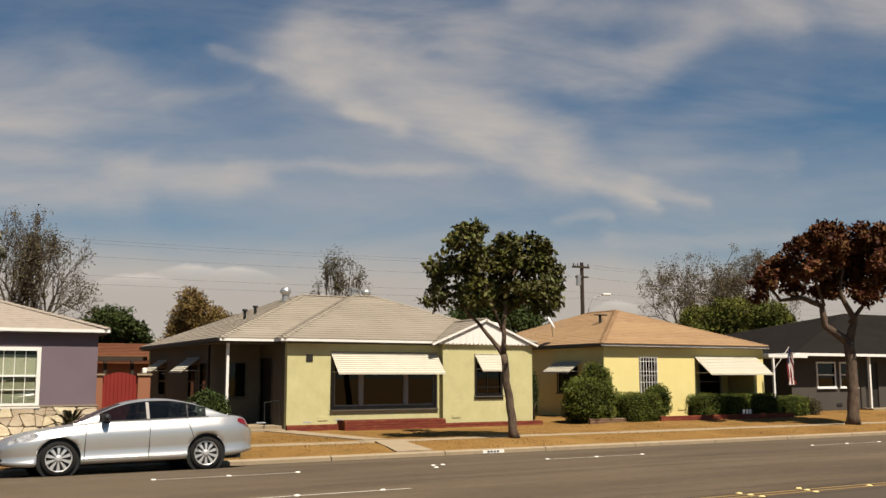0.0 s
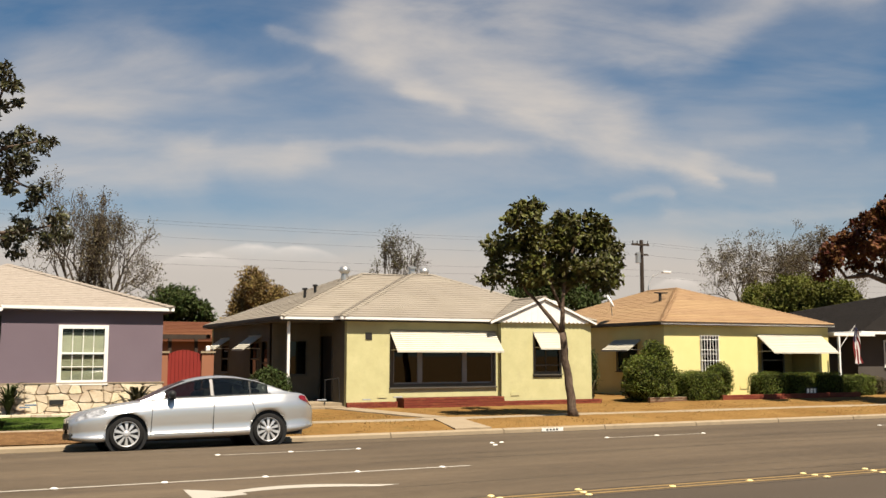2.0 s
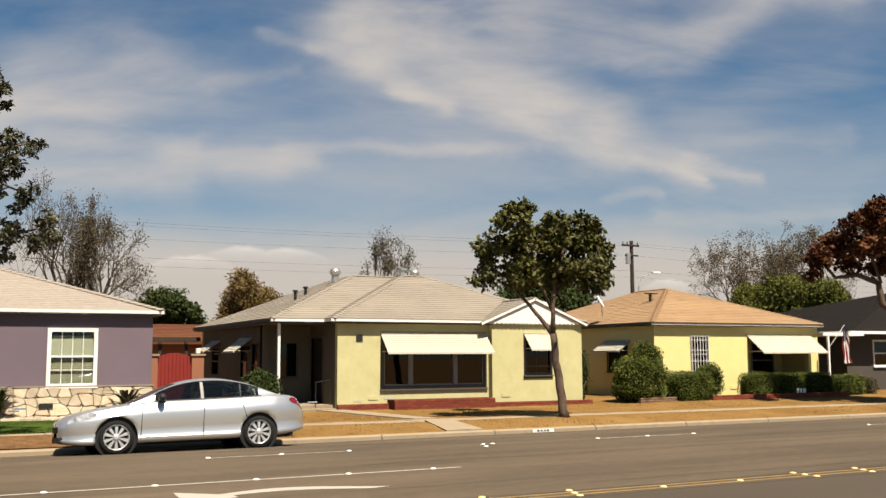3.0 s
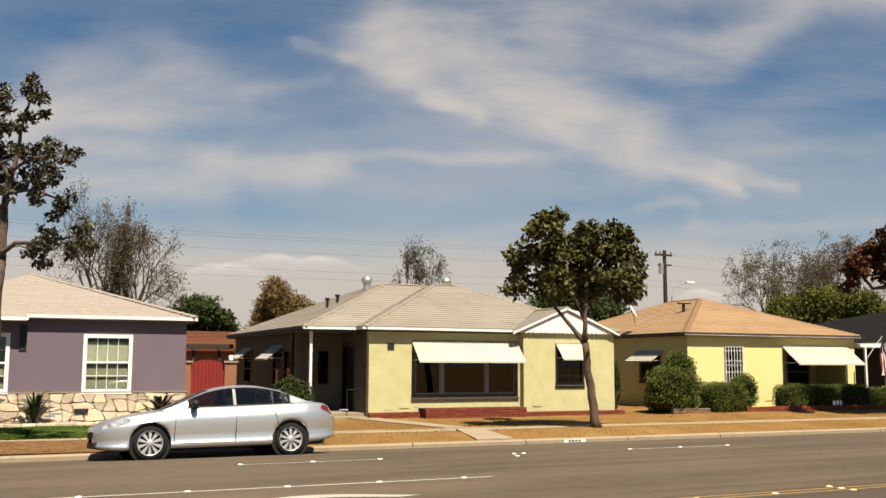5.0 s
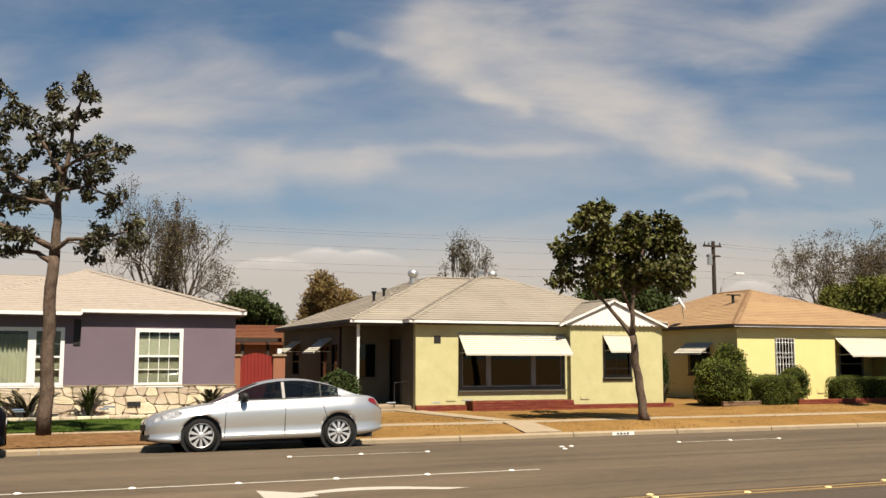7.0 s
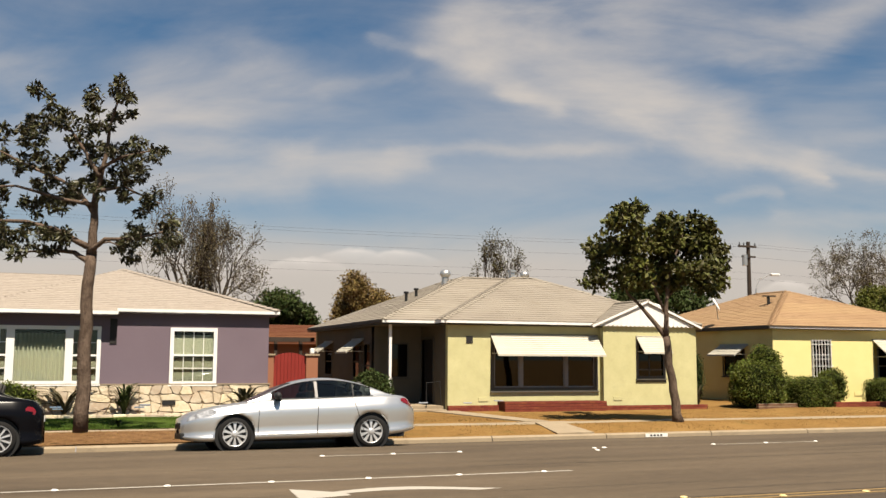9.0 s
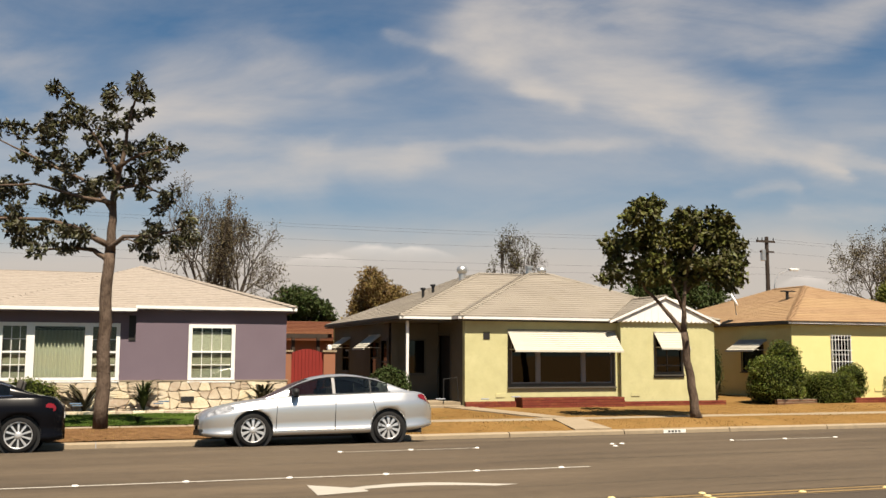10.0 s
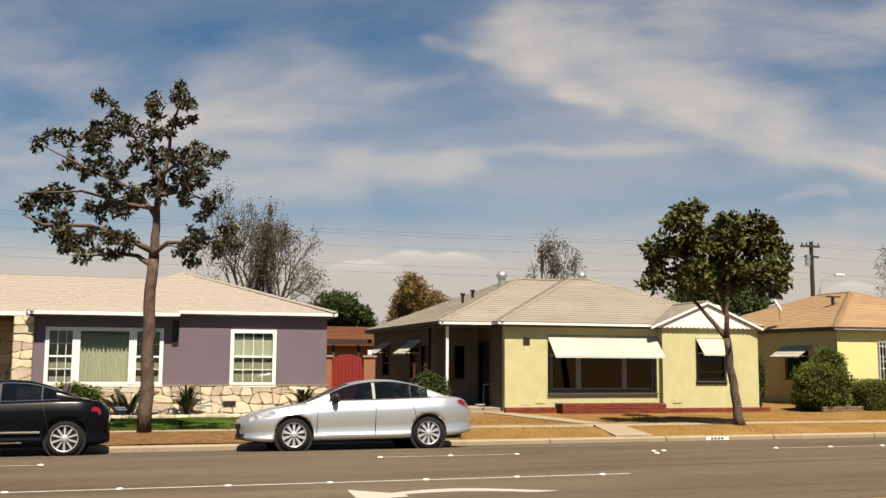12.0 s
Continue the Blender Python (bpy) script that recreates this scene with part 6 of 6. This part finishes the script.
tree("street tree with big leathery leaves and open crown", (0.06, 22.65, 0.02),
     [([(-0.00, 0.07, 0.00), (0.01, 1.52, 0.00), (0.03, 2.83, 0.00), (0.03, 4.04, 0.02)], 0.165, 0.120),
      ([(0.06, 3.97, 0.00), (0.08, 4.68, 0.05), (0.07, 5.32, 0.10), (0.21, 5.97, 0.10), (0.31, 6.75, 0.10), (0.51, 7.74, 0.10)], 0.115, 0.020),
      ([(0.02, 3.78, 0.00), (-0.35, 4.01, 0.10), (-0.86, 4.07, 0.20), (-1.50, 4.03, 0.30)], 0.075, 0.020),
      ([(0.03, 4.10, 0.00), (-0.69, 4.48, -0.20), (-1.27, 4.63, -0.30), (-2.30, 4.64, -0.40), (-2.76, 4.86, -0.40)], 0.075, 0.020),
      ([(0.06, 4.04, 0.00), (0.41, 4.27, -0.20), (0.98, 4.27, -0.30), (1.68, 4.43, -0.30)], 0.065, 0.020),
      ([(0.08, 4.87, 0.00), (-0.34, 5.38, 0.20), (-0.74, 5.64, 0.30), (-1.73, 6.09, 0.30), (-2.59, 6.52, 0.30)], 0.065, 0.015),
      ([(0.08, 5.39, 0.10), (0.62, 5.52, 0.30), (1.46, 5.15, 0.30)], 0.050, 0.015),
      ([(0.16, 5.71, 0.00), (-0.25, 6.29, 0.20), (-0.71, 6.99, 0.30), (-1.18, 7.65, 0.30)], 0.055, 0.012),
      ([(0.15, 5.84, 0.00), (0.66, 6.10, -0.20), (1.34, 6.23, -0.30)], 0.050, 0.015),
      ([(0.07, 5.06, 0.00), (-0.52, 5.13, -0.30), (-1.43, 5.38, -0.50), (-2.72, 5.31, -0.60)], 0.055, 0.015)],
     [(-1.15, 7.54, 0.24), (-0.71, 6.99, 0.26), (-0.21, 7.54, 0.21), (0.53, 7.74, 0.21), (0.45, 7.21, 0.26), (0.87, 7.35, 0.16), (-2.59, 6.52, 0.17), (-2.17, 6.59, 0.20), (-1.44, 6.85, 0.26), (-1.07, 6.46, 0.29), (-1.73, 6.09, 0.26), (-0.52, 6.46, 0.32), (-0.66, 5.90, 0.29), (0.33, 6.39, 0.26), (0.90, 6.47, 0.24), (1.34, 6.23, 0.24), (0.80, 5.84, 0.32), (-2.69, 5.34, 0.29), (-2.76, 4.82, 0.20), (-2.08, 5.38, 0.26), (-1.95, 4.80, 0.26), (-0.92, 5.38, 0.37), (-0.41, 5.45, 0.26), (-0.00, 5.58, 0.24), (1.46, 5.15, 0.21), (0.52, 5.35, 0.21), (-1.64, 4.29, 0.32), (-1.06, 4.35, 0.32), (-0.55, 4.29, 0.29), (-1.30, 3.93, 0.17), (0.47, 4.23, 0.22), (1.04, 4.30, 0.26), (1.61, 4.36, 0.26)] + [(a, z, 0.20) for a, z in TUFTS],
     R1, "bark", "leaf_magnolia", 33, 20, 0.155, 0.15, 11, slim=0.42, fuller=1.05)
tree("small street tree with dense dark green crown on the dry lawn", (15.12, 22.6, 0.02),
     [([(0, 0, 0), (-0.1, 0.9, 0), (-0.22, 1.6, 0), (-0.28, 2.35, 0)], 0.13, 0.095),
      ([(-0.28, 2.3, 0), (-0.75, 2.95, 0.1), (-1.25, 3.5, 0.15), (-1.6, 4.5, 0.2)], 0.075, 0.025),
      ([(-0.28, 2.3, 0), (-0.32, 3.1, -0.1), (-0.2, 4.0, -0.1), (0.2, 5.2, -0.1)], 0.08, 0.025),
      ([(-0.3, 3.0, 0), (-0.9, 4.2, -0.3), (-0.9, 5.3, -0.3)], 0.05, 0.02),
      ([(-0.25, 3.4, 0), (0.5, 4.1, 0.3), (1.1, 4.5, 0.3)], 0.05, 0.02)],
     [(-2.3, 3.95, 0.38), (-1.95, 4.7, 0.50), (-1.6, 5.4, 0.42), (-0.95, 5.75, 0.38), (-0.85, 4.8, 0.72), (0.0, 5.2, 0.70), (0.65, 5.2, 0.55), (0.95, 4.6, 0.5), (1.15, 4.0, 0.42), (0.65, 3.95, 0.52), (-0.1, 4.2, 0.65), (-1.25, 4.05, 0.52)],
     R1, "bark", "leaf_ficus", 20, 40, 0.16, 0.25, 21, slim=0.6, fuller=1.0)
R2 = radians(-28.0)
tree("street tree with dark red-brown leaves and crooked trunk", (29.35, 22.75, 0.02),
     [([(0, 0, 0), (0.08, 1.2, 0), (0.05, 2.2, 0), (0.02, 3.0, 0)], 0.21, 0.18),
      ([(0.0, 2.9, 0), (-0.75, 3.5, 0.1), (-0.85, 4.2, 0.1), (-1.5, 4.5, 0.2), (-2.3, 4.4, 0.2), (-2.7, 5.0, 0.2)], 0.16, 0.04),
      ([(0.02, 2.9, 0), (0.25, 3.7, 0), (-0.2, 4.6, 0), (0.0, 5.8, 0)], 0.17, 0.04),
      ([(0.1, 3.6, 0), (0.9, 4.6, 0.1), (1.5, 5.6, 0.1)], 0.09, 0.025),
      ([(-0.8, 4.2, 0), (-1.2, 5.2, -0.3), (-1.3, 6.0, -0.3)], 0.06, 0.02)],
     [(-3.1, 5.1, 0.42), (-2.5, 5.45, 0.45), (-1.7, 6.1, 0.55), (-1.0, 6.45, 0.6), (0.0, 6.7, 0.62), (0.85, 6.6, 0.62), (1.5, 6.0, 0.7), (0.4, 5.8, 0.7), (-0.6, 5.6, 0.6), (1.9, 5.2, 0.6), (-1.5, 5.3, 0.5), (0.9, 5.0, 0.55), (-3.4, 4.6, 0.3), (-0.2, 5.0, 0.5), (-0.8, 6.0, 0.6), (0.3, 6.2, 0.6), (-2.0, 5.6, 0.5), (1.1, 5.6, 0.6), (-0.6, 4.7, 0.42), (0.5, 4.6, 0.45), (-1.6, 4.8, 0.35)],
     R2, "bark", "leaf_red", 19, 34, 0.18, 0.28, 31, slim=0.65, fuller=1.0)


def far_tree(label, x, y, height, lumps, bark, leaf, seed, tips_per=6, per_tip=12, size=0.22, spread=0.5, trunk_r=0.2, forks=3, right=R2):
    """A tree of the background: a forked trunk with limbs towards its masses."""
    rng = random.Random(seed)
    fork = height * 0.34
    stems = [([(0, 0, 0), (rng.uniform(-0.1, 0.1), fork * 0.6, 0), (rng.uniform(-0.15, 0.15), fork, 0)], trunk_r, trunk_r * 0.75)]
    top = stems[0][0][-1]
    for a, z, r in lumps[:: max(1, len(lumps) // (forks + 3))]:
        stems.append(([top, (top[0] + (a - top[0]) * 0.4, fork + (z - fork) * 0.5, rng.uniform(-0.4, 0.4)), (a, z, rng.uniform(-0.5, 0.5))], trunk_r * 0.55, 0.03))
    return tree(label, (x, y, 0.1), stems, lumps, right, bark, leaf, tips_per, per_tip, size, spread, seed, twig=0.028)


def bare_tree(label, x, y, height, left, right, seed, fork=0.3, lean=0.0, levels=7, leaf="leaf_grey", leaf_size=0.12, per_tip=5, trunk_r=0.16, upright=0.04):
    """A thinly leaved tree that forks again and again; its crown reaches left and right of the trunk and up to height."""
    rng = random.Random(seed)
    t = thing("tree", label, "tree", x, y, 0.1)
    limbs, tips = [], []

    def grow(p, d, length, r, level):
        side = Vector((rng.uniform(-1, 1), rng.uniform(-1, 1), rng.uniform(-0.3, 0.5)))
        mid = p + d * length * 0.5 + side * length * 0.06
        q = p + (d + side * 0.10).normalized() * length
        limbs.append((p, mid, q, r, level))
        if level == 0:
            tips.append(q)
            return
        for k in range(3 if rng.random() < 0.5 else 2):
            out = Vector((rng.gauss(0, 1), rng.gauss(0, 1), rng.gauss(0, 0.6))).normalized()
            nd = (d + out * rng.uniform(0.5, 1.1) + Vector((0, 0, upright))).normalized()
            grow(q if k < 2 else mid, nd, length * rng.uniform(0.66, 0.92), r * 0.62, level - 1)

    start = Vector((lean, 0, height * fork))
    for k in range(5):
        a = 2 * math.pi * (k + rng.random() * 0.6) / 5
        grow(start, Vector((math.cos(a) * 1.1, math.sin(a) * 1.1, 1.0)).normalized(), 1.0, trunk_r * 0.5, levels - 1)
    across, rise = sorted(q.x for q in tips), sorted(q.z for q in tips)
    lo, hi, top = across[len(tips) // 25], across[-1 - len(tips) // 25], rise[-1 - len(tips) // 40]
    fit = lambda p: Vector((lean + (p.x - lean) * (left / (lean - lo) if p.x < lean else right / (hi - lean)), p.y * (left + right) / (hi - lo), start.z + (p.z - start.z) * (height - start.z) / (top - start.z)))
    wood = bmesh.new()
    add_tube(wood, [Vector((0, 0, 0)), start * 0.55, start], [trunk_r * 1.25, trunk_r, trunk_r * 0.8], 8)
    for p, mid, q, r, level in limbs:
        add_tube(wood, [fit(p), fit(mid), fit(q)], [max(0.008, r), max(0.007, r * 0.85), max(0.006, r * 0.68)], 4 if level < 4 else 6, cap=False)
    part("trunk", wood, "bark_grey", t, smooth=True)
    leaf_mesh("crown", [fit(q) for q in tips], leaf_size, rng, leaf, t, per_tip, 0.32, 0.5)
    return t


GREY = "tall thinly leaved grey-green tree behind the houses"
bare_tree(GREY, 4.55, 45, 8.8, 1.9, 1.0, 41, 0.38, per_tip=4, leaf_size=0.10)
bare_tree(GREY, 5.55, 45.6, 8.1, 1.0, 2.0, 42, 0.38, per_tip=6, leaf_size=0.10)
bare_tree(GREY, 52.8, 55, 10.2, 2.9, 2.9, 47, 0.38, per_tip=9, leaf_size=0.13, trunk_r=0.2)
bare_tree(GREY, 61.2, 57, 11.4, 3.0, 2.9, 48, 0.42, per_tip=9, leaf_size=0.13, trunk_r=0.2)
bare_tree("thin sparse tree above the ridge of the roof", 21.69, 50, 8.48, 1.25, 1.3, 45, 0.5, leaf="leaf_olive", per_tip=5, levels=6, upright=0.22, trunk_r=0.12)
far_tree("round dark green tree behind the garage", 9.85, 52, 5.4, [(-1.15, 3.9, 0.72), (-0.4, 4.5, 0.78), (0.45, 4.45, 0.78), (1.1, 3.9, 0.7), (0.0, 3.5, 0.9), (1.5, 3.2, 0.6), (-1.5, 3.2, 0.6)], "bark", "leaf_green", 43, 14, 48, 0.22, 0.42)
far_tree("olive-brown conical tree behind the houses", 13.9, 50, 6.3, [(-0.3, 5.6, 0.55), (-0.7, 4.9, 0.7), (0.2, 4.9, 0.75), (-0.9, 4.1, 0.7), (0.1, 4.0, 0.9), (1.2, 4.7, 0.5), (1.7, 4.4, 0.5), (1.2, 3.8, 0.7), (-1.3, 3.6, 0.4)], "bark", "leaf_brown", 44, 18, 60, 0.15, 0.40)
far_tree("dense dark green tree beside the lemon house", 26.2, 40, 6.3, [(-1.6, 5.0, 0.8), (-0.6, 5.6, 0.9), (0.5, 5.5, 0.8), (1.0, 4.7, 0.8), (-1.0, 4.3, 0.9), (0.1, 4.3, 0.9), (-2.2, 4.2, 0.7), (1.3, 4.0, 0.6)], "bark", "leaf_green", 46, 14, 44, 0.2, 0.45, right=R1)
far_tree("broad bright green tree behind the lemon house", 47.8, 45, 6.5, [(-3.6, 4.4, 0.8), (-2.6, 5.2, 1.0), (-1.2, 5.6, 1.0), (0.2, 5.7, 1.0), (1.6, 5.4, 1.0), (2.8, 4.8, 1.0), (3.9, 4.2, 0.8), (-1.8, 4.4, 1.0), (0.0, 4.5, 1.1), (1.6, 4.3, 1.0)], "bark", "leaf_bright", 49, 16, 60, 0.19, 0.5)
far_tree("low tree closing the view between yards", 1.0, 58, 5.0, [(-2, 3.9, 0.9), (-0.8, 4.2, 0.9), (0.6, 4.0, 0.9), (2.0, 3.7, 0.9), (3.0, 3.4, 0.8)], "bark", "leaf_olive", 50, 8, 18, 0.25, 0.5)


def hedge(label, x, y, z, rx, ry, h, mat, seed, boxy=3.0, leaves=2600, size=0.075, rough=0.10):
    """A clipped shrub: a dense inner mass, coloured near black for the shade between leaves, with leaves standing out
    of its skin.
    """
    rng = random.Random(seed)
    t = thing("shrub", label, "shrub", x, y, z)
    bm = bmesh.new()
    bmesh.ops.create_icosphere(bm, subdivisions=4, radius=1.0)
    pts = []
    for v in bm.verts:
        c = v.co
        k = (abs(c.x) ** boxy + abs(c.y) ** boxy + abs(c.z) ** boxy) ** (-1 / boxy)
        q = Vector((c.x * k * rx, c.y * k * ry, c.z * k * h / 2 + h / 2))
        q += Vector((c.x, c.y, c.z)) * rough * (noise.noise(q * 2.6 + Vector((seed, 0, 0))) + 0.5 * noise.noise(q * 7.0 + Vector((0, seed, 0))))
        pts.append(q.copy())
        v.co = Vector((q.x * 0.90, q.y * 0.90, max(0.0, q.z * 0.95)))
    part("foliage_mass", bm, "leaf_core_shade", t, smooth=True)
    outer = [p for p in pts if p.z > 0.03]
    leaf_mesh("leaves", outer, size * 0.78, rng, mat, t, max(4, leaves // len(outer)), 0.095, 0.6)
    return t


hedge("tall uneven green shrub against the house wall", 21.34, 27.2, 0.18, 0.90, 0.6, 1.50, "leaf_hedge", 3, 3.4, 9000, 0.08, 0.16)
hedge("upright loose shoots of a green shrub", 21.71, 27.3, 1.15, 0.60, 0.4, 1.00, "leaf_hedge", 9, 1.7, 3000, 0.09, 0.20)
hedge("clipped square green hedge with flat top", 23.25, 26.95, 0.12, 0.78, 0.5, 1.02, "leaf_hedge", 4, 7.0, 8000, 0.065, 0.07)
hedge("loose green shrub under the barred window", 24.54, 27.35, 0.2, 0.57, 0.4, 1.26, "leaf_hedge", 5, 1.9, 3600, 0.08, 0.16)
for i, (x, w, hh) in enumerate(((26.69, 0.64, 0.88), (28.05, 0.60, 0.84), (29.52, 0.76, 0.86), (31.28, 0.64, 0.75))):
    hedge("clipped low green hedge before the porch", x, 27.1, 0.2, w, 0.42, hh, "leaf_hedge", 20 + i, 7.0, 4600, 0.065, 0.06)
hedge("pale grey-leaved shrub at the end of a hedge", 32.58, 27.3, 0.2, 0.37, 0.4, 0.68, "leaf_grey", 30, 2.4, 2000, 0.07)
hedge("leafy shrub beside the porch post", 8.15, 28.1, 0.1, 0.62, 0.55, 1.25, "leaf_green", 31, 2.0, 2600, 0.10)
hedge("dark shrub in the gap between two houses", 20.2, 29.4, 0.15, 0.35, 0.5, 1.9, "leaf_green", 32, 2.2, 2400, 0.08)
hedge("green shrub below the three-part window", -1.75, 27.65, 0.1, 0.75, 0.25, 0.95, "leaf_hedge", 33, 2.2, 2600, 0.08)


def fountain_plant(label, x, y, z, n, length, rise, seed, mat, wide=0.035):
    """Strap leaves that arch out from one crown."""
    rng = random.Random(seed)
    t = thing("plant", label, "plant", x, y, z)
    for i in range(n):
        a = rng.uniform(0, 2 * math.pi)
        ln, up = length * rng.uniform(0.7, 1.15), rise * rng.uniform(0.5, 1.2)
        bm = bmesh.new()
        rows = []
        for k in range(6):
            s = k / 5
            r = ln * s
            zz = up * math.sin(min(1.0, s * 1.1) * math.pi * 0.62) + 0.02
            w = wide * (1 - s ** 2) + 0.003
            c = Vector((math.cos(a) * r * (0.35 + 0.65 * s), math.sin(a) * r * (0.35 + 0.65 * s) * 0.7, zz))
            sd = Vector((-math.sin(a), math.cos(a), 0)) * w
            rows.append((bm.verts.new(c - sd), bm.verts.new(c + Vector((0, 0, -w * 0.4))), bm.verts.new(c + sd)))
        for p, q in zip(rows, rows[1:]):
            bm.faces.new((p[0], p[1], q[1], q[0]))
            bm.faces.new((p[1], p[2], q[2], q[1]))
        part("leaf", bm, mat, t)
    return t


fountain_plant("bushy green strap-leaved plant in the bed", 1.15, 27.6, 0.15, 60, 0.55, 0.75, 1, "leaf_green")
fountain_plant("dark arching palm-like plant in the bed", -0.35, 27.6, 0.2, 26, 1.05, 0.62, 2, "leaf_olive", 0.05)
fountain_plant("dark arching palm-like plant near the corner", 4.35, 27.6, 0.2, 30, 0.75, 0.62, 3, "leaf_olive", 0.05)
fountain_plant("small dry plant at the wall between houses", 19.95, 28.6, 0.15, 24, 0.4, 0.7, 4, "leaf_olive")
fountain_plant("small dry weed at the house wall", 22.2, 29.2, 0.2, 22, 0.5, 0.8, 5, "leaf_olive")
fountain_plant("low green tuft at the foot of the street tree", 0.9, 24.35, 0.08, 20, 0.22, 0.16, 6, "leaf_green", 0.02)

# ---- grass blades ----
def blades(name, x0, x1, y0, y1, count, height, mat, seed, label, skip=None):
    r = np.random.RandomState(seed)
    xs, ys = r.uniform(x0, x1, count), r.uniform(y0, y1, count)
    keep = [i for i in range(count) if noise.noise((xs[i] * 0.8, ys[i] * 0.8, seed)) > -0.25 and not (skip and skip(xs[i], ys[i]))]
    verts, faces = [], []
    for i in keep:
        x, y, z = xs[i], ys[i], ground_z(xs[i], ys[i])
        h = height * r.uniform(0.5, 1.3)
        a = r.uniform(0, math.pi)
        dx, dy = 0.012 * math.cos(a), 0.012 * math.sin(a)
        lx, ly = r.uniform(-0.5, 0.5) * h, r.uniform(-0.5, 0.5) * h
        k = len(verts)
        verts += [(x - dx, y - dy, z - 0.01), (x + dx, y + dy, z - 0.01), (x + lx, y + ly, z + h)]
        faces.append((k, k + 1, k + 2))
    me = bpy.data.meshes.new(name)
    me.from_pydata(verts, [], faces)
    me.materials.append(MAT[mat])
    return tagged(new(name, me), label, "grass", kind="stuff")


on_path = lambda x, y: (22.85 < y < 24.1) or (10.65 < x < 11.85 and y < 22.9) or (y > 24.1 and abs(x - (10.15 + (28.3 - y) * 0.33)) < 0.5)
blades("dry_grass", 6.5, 36, 21.2, 28.4, 26000, 0.022, "blade_dry", 3, "dry yellow-brown lawn grass", on_path)
blades("green_grass", -5, 5.6, 24.1, 27.2, 36000, 0.06, "blade_green", 4, "short green lawn grass")
blades("litter", -5, 7, 21.2, 22.85, 9000, 0.045, "blade_dry", 5, "dry leaf litter on bare earth")

# ---- pole, wires, flag ----
pole = thing("utility_pole", "tall dark timber utility pole with crossarm", "pole", 46.6, 60, 0.1)
part("pole_shaft", tube([(0, 0, 0), (0, 0, 5), (0, 0, 10.5)], [0.19, 0.17, 0.14], 10), "pole_wood", pole)
part("crossarm", boxes((-1.0, 0.6, -0.2, -0.08, 10.05, 10.2)), "pole_wood", pole)
part("crossarm", boxes((-0.7, 0.5, -0.2, -0.08, 9.3, 9.42)), "pole_wood", pole)
part("transformer", tube([(-0.42, -0.1, 8.7), (-0.42, -0.1, 9.5)], 0.2, 12), "galvanised", pole)
for x in (-0.9, -0.5, 0.5):
    part("insulator", tube([(x, -0.14, 10.2), (x, -0.14, 10.42)], [0.05, 0.03], 8), "iron", pole)
lamp_post = thing("street_lamp", "pale cobra-head street lamp on a curved arm", "street lamp", 47.2, 60, 0.1)
part("lamp_shaft", tube([(0, 0, 0), (0, 0, 7.0), (0.35, 0, 7.75), (1.5, 0, 8.1)], [0.07, 0.055, 0.035, 0.028], 8), "galvanised", lamp_post)
part("lamp_head", boxes((1.35, 2.15, -0.14, 0.14, 8.02, 8.2), bevel=0.06), "white_paint", lamp_post)
for i, (z, y) in enumerate(((10.42, 59.86), (10.22, 59.86), (9.44, 59.86), (8.3, 59.86), (7.8, 59.86))):
    wire = bmesh.new()
    for a, b in ((-20.0, 46.6), (46.6, 110.0)):
        pts = [(a + (b - a) * k / 24, y + (0 if a > 0 else 0), z - 0.55 * 4 * (k / 24) * (1 - k / 24) - (0.0 if b < 50 else 0.0)) for k in range(25)]
        add_tube(wire, pts, [0.005] * 25, 4)
    tagged(part("cable", wire, "iron"), "thin black overhead cable", "cable", "overhead cables")

for x in (-20.0, 110.0):
    copy_thing(pole, pose(x, 60, 0.1))

flag = thing("flag", "striped red and white flag with blue corner hanging from a staff", "flag")
part("staff", tube([(30.79, 27.4, 2.04), (31.30, 27.05, 2.93)], 0.014, 6), "white_paint", flag)


def flag_point(along, down):
    """A point of the hanging cloth: along the fly, and down its folds."""
    x = 31.27 - 0.16 * down + 0.52 * along * (0.25 + 0.75 * down) + 0.03 * math.sin(down * 8 + along * 6)
    z = 2.87 - 0.16 * along - 1.45 * down * (1 - 0.12 * along)
    return (x, 27.06 + 0.06 * math.sin(down * 5 + along * 11), z)


for k in range(9):
    bm = bmesh.new()
    rows = [[bm.verts.new(flag_point(e, j / 10)) for e in (k / 9, (k + 1) / 9)] for j in range(11)]
    for a, b in zip(rows, rows[1:]):
        bm.faces.new((a[0], a[1], b[1], b[0]))
    part("stripe", bm, "flag_red" if k % 2 == 0 else "flag_white", flag)
bm = bmesh.new()
rows = [[bm.verts.new(Vector(flag_point(e, j / 10)) + Vector((0, -0.012, 0))) for e in (0.0, 0.15, 0.3, 0.45)] for j in range(5)]
for a, b in zip(rows, rows[1:]):
    for k in range(3):
        bm.faces.new((a[k], a[k + 1], b[k + 1], b[k]))
part("canton", bm, "flag_blue", flag)

sign = tagged(part("yard_sign", boxes((28.05, 28.65, 26.62, 26.64, 0.30, 0.56)), "iron"), "small dark sign with white marks at the hedge", "sign")
for k in range(3):
    part("bar", boxes((28.12 + 0.17 * k, 28.23 + 0.17 * k, 26.612, 26.618, 0.36, 0.52)), "dot_white", sign)
part("stake", boxes((28.32, 28.36, 26.64, 26.67, 0.05, 0.5)), "pole_wood", sign)
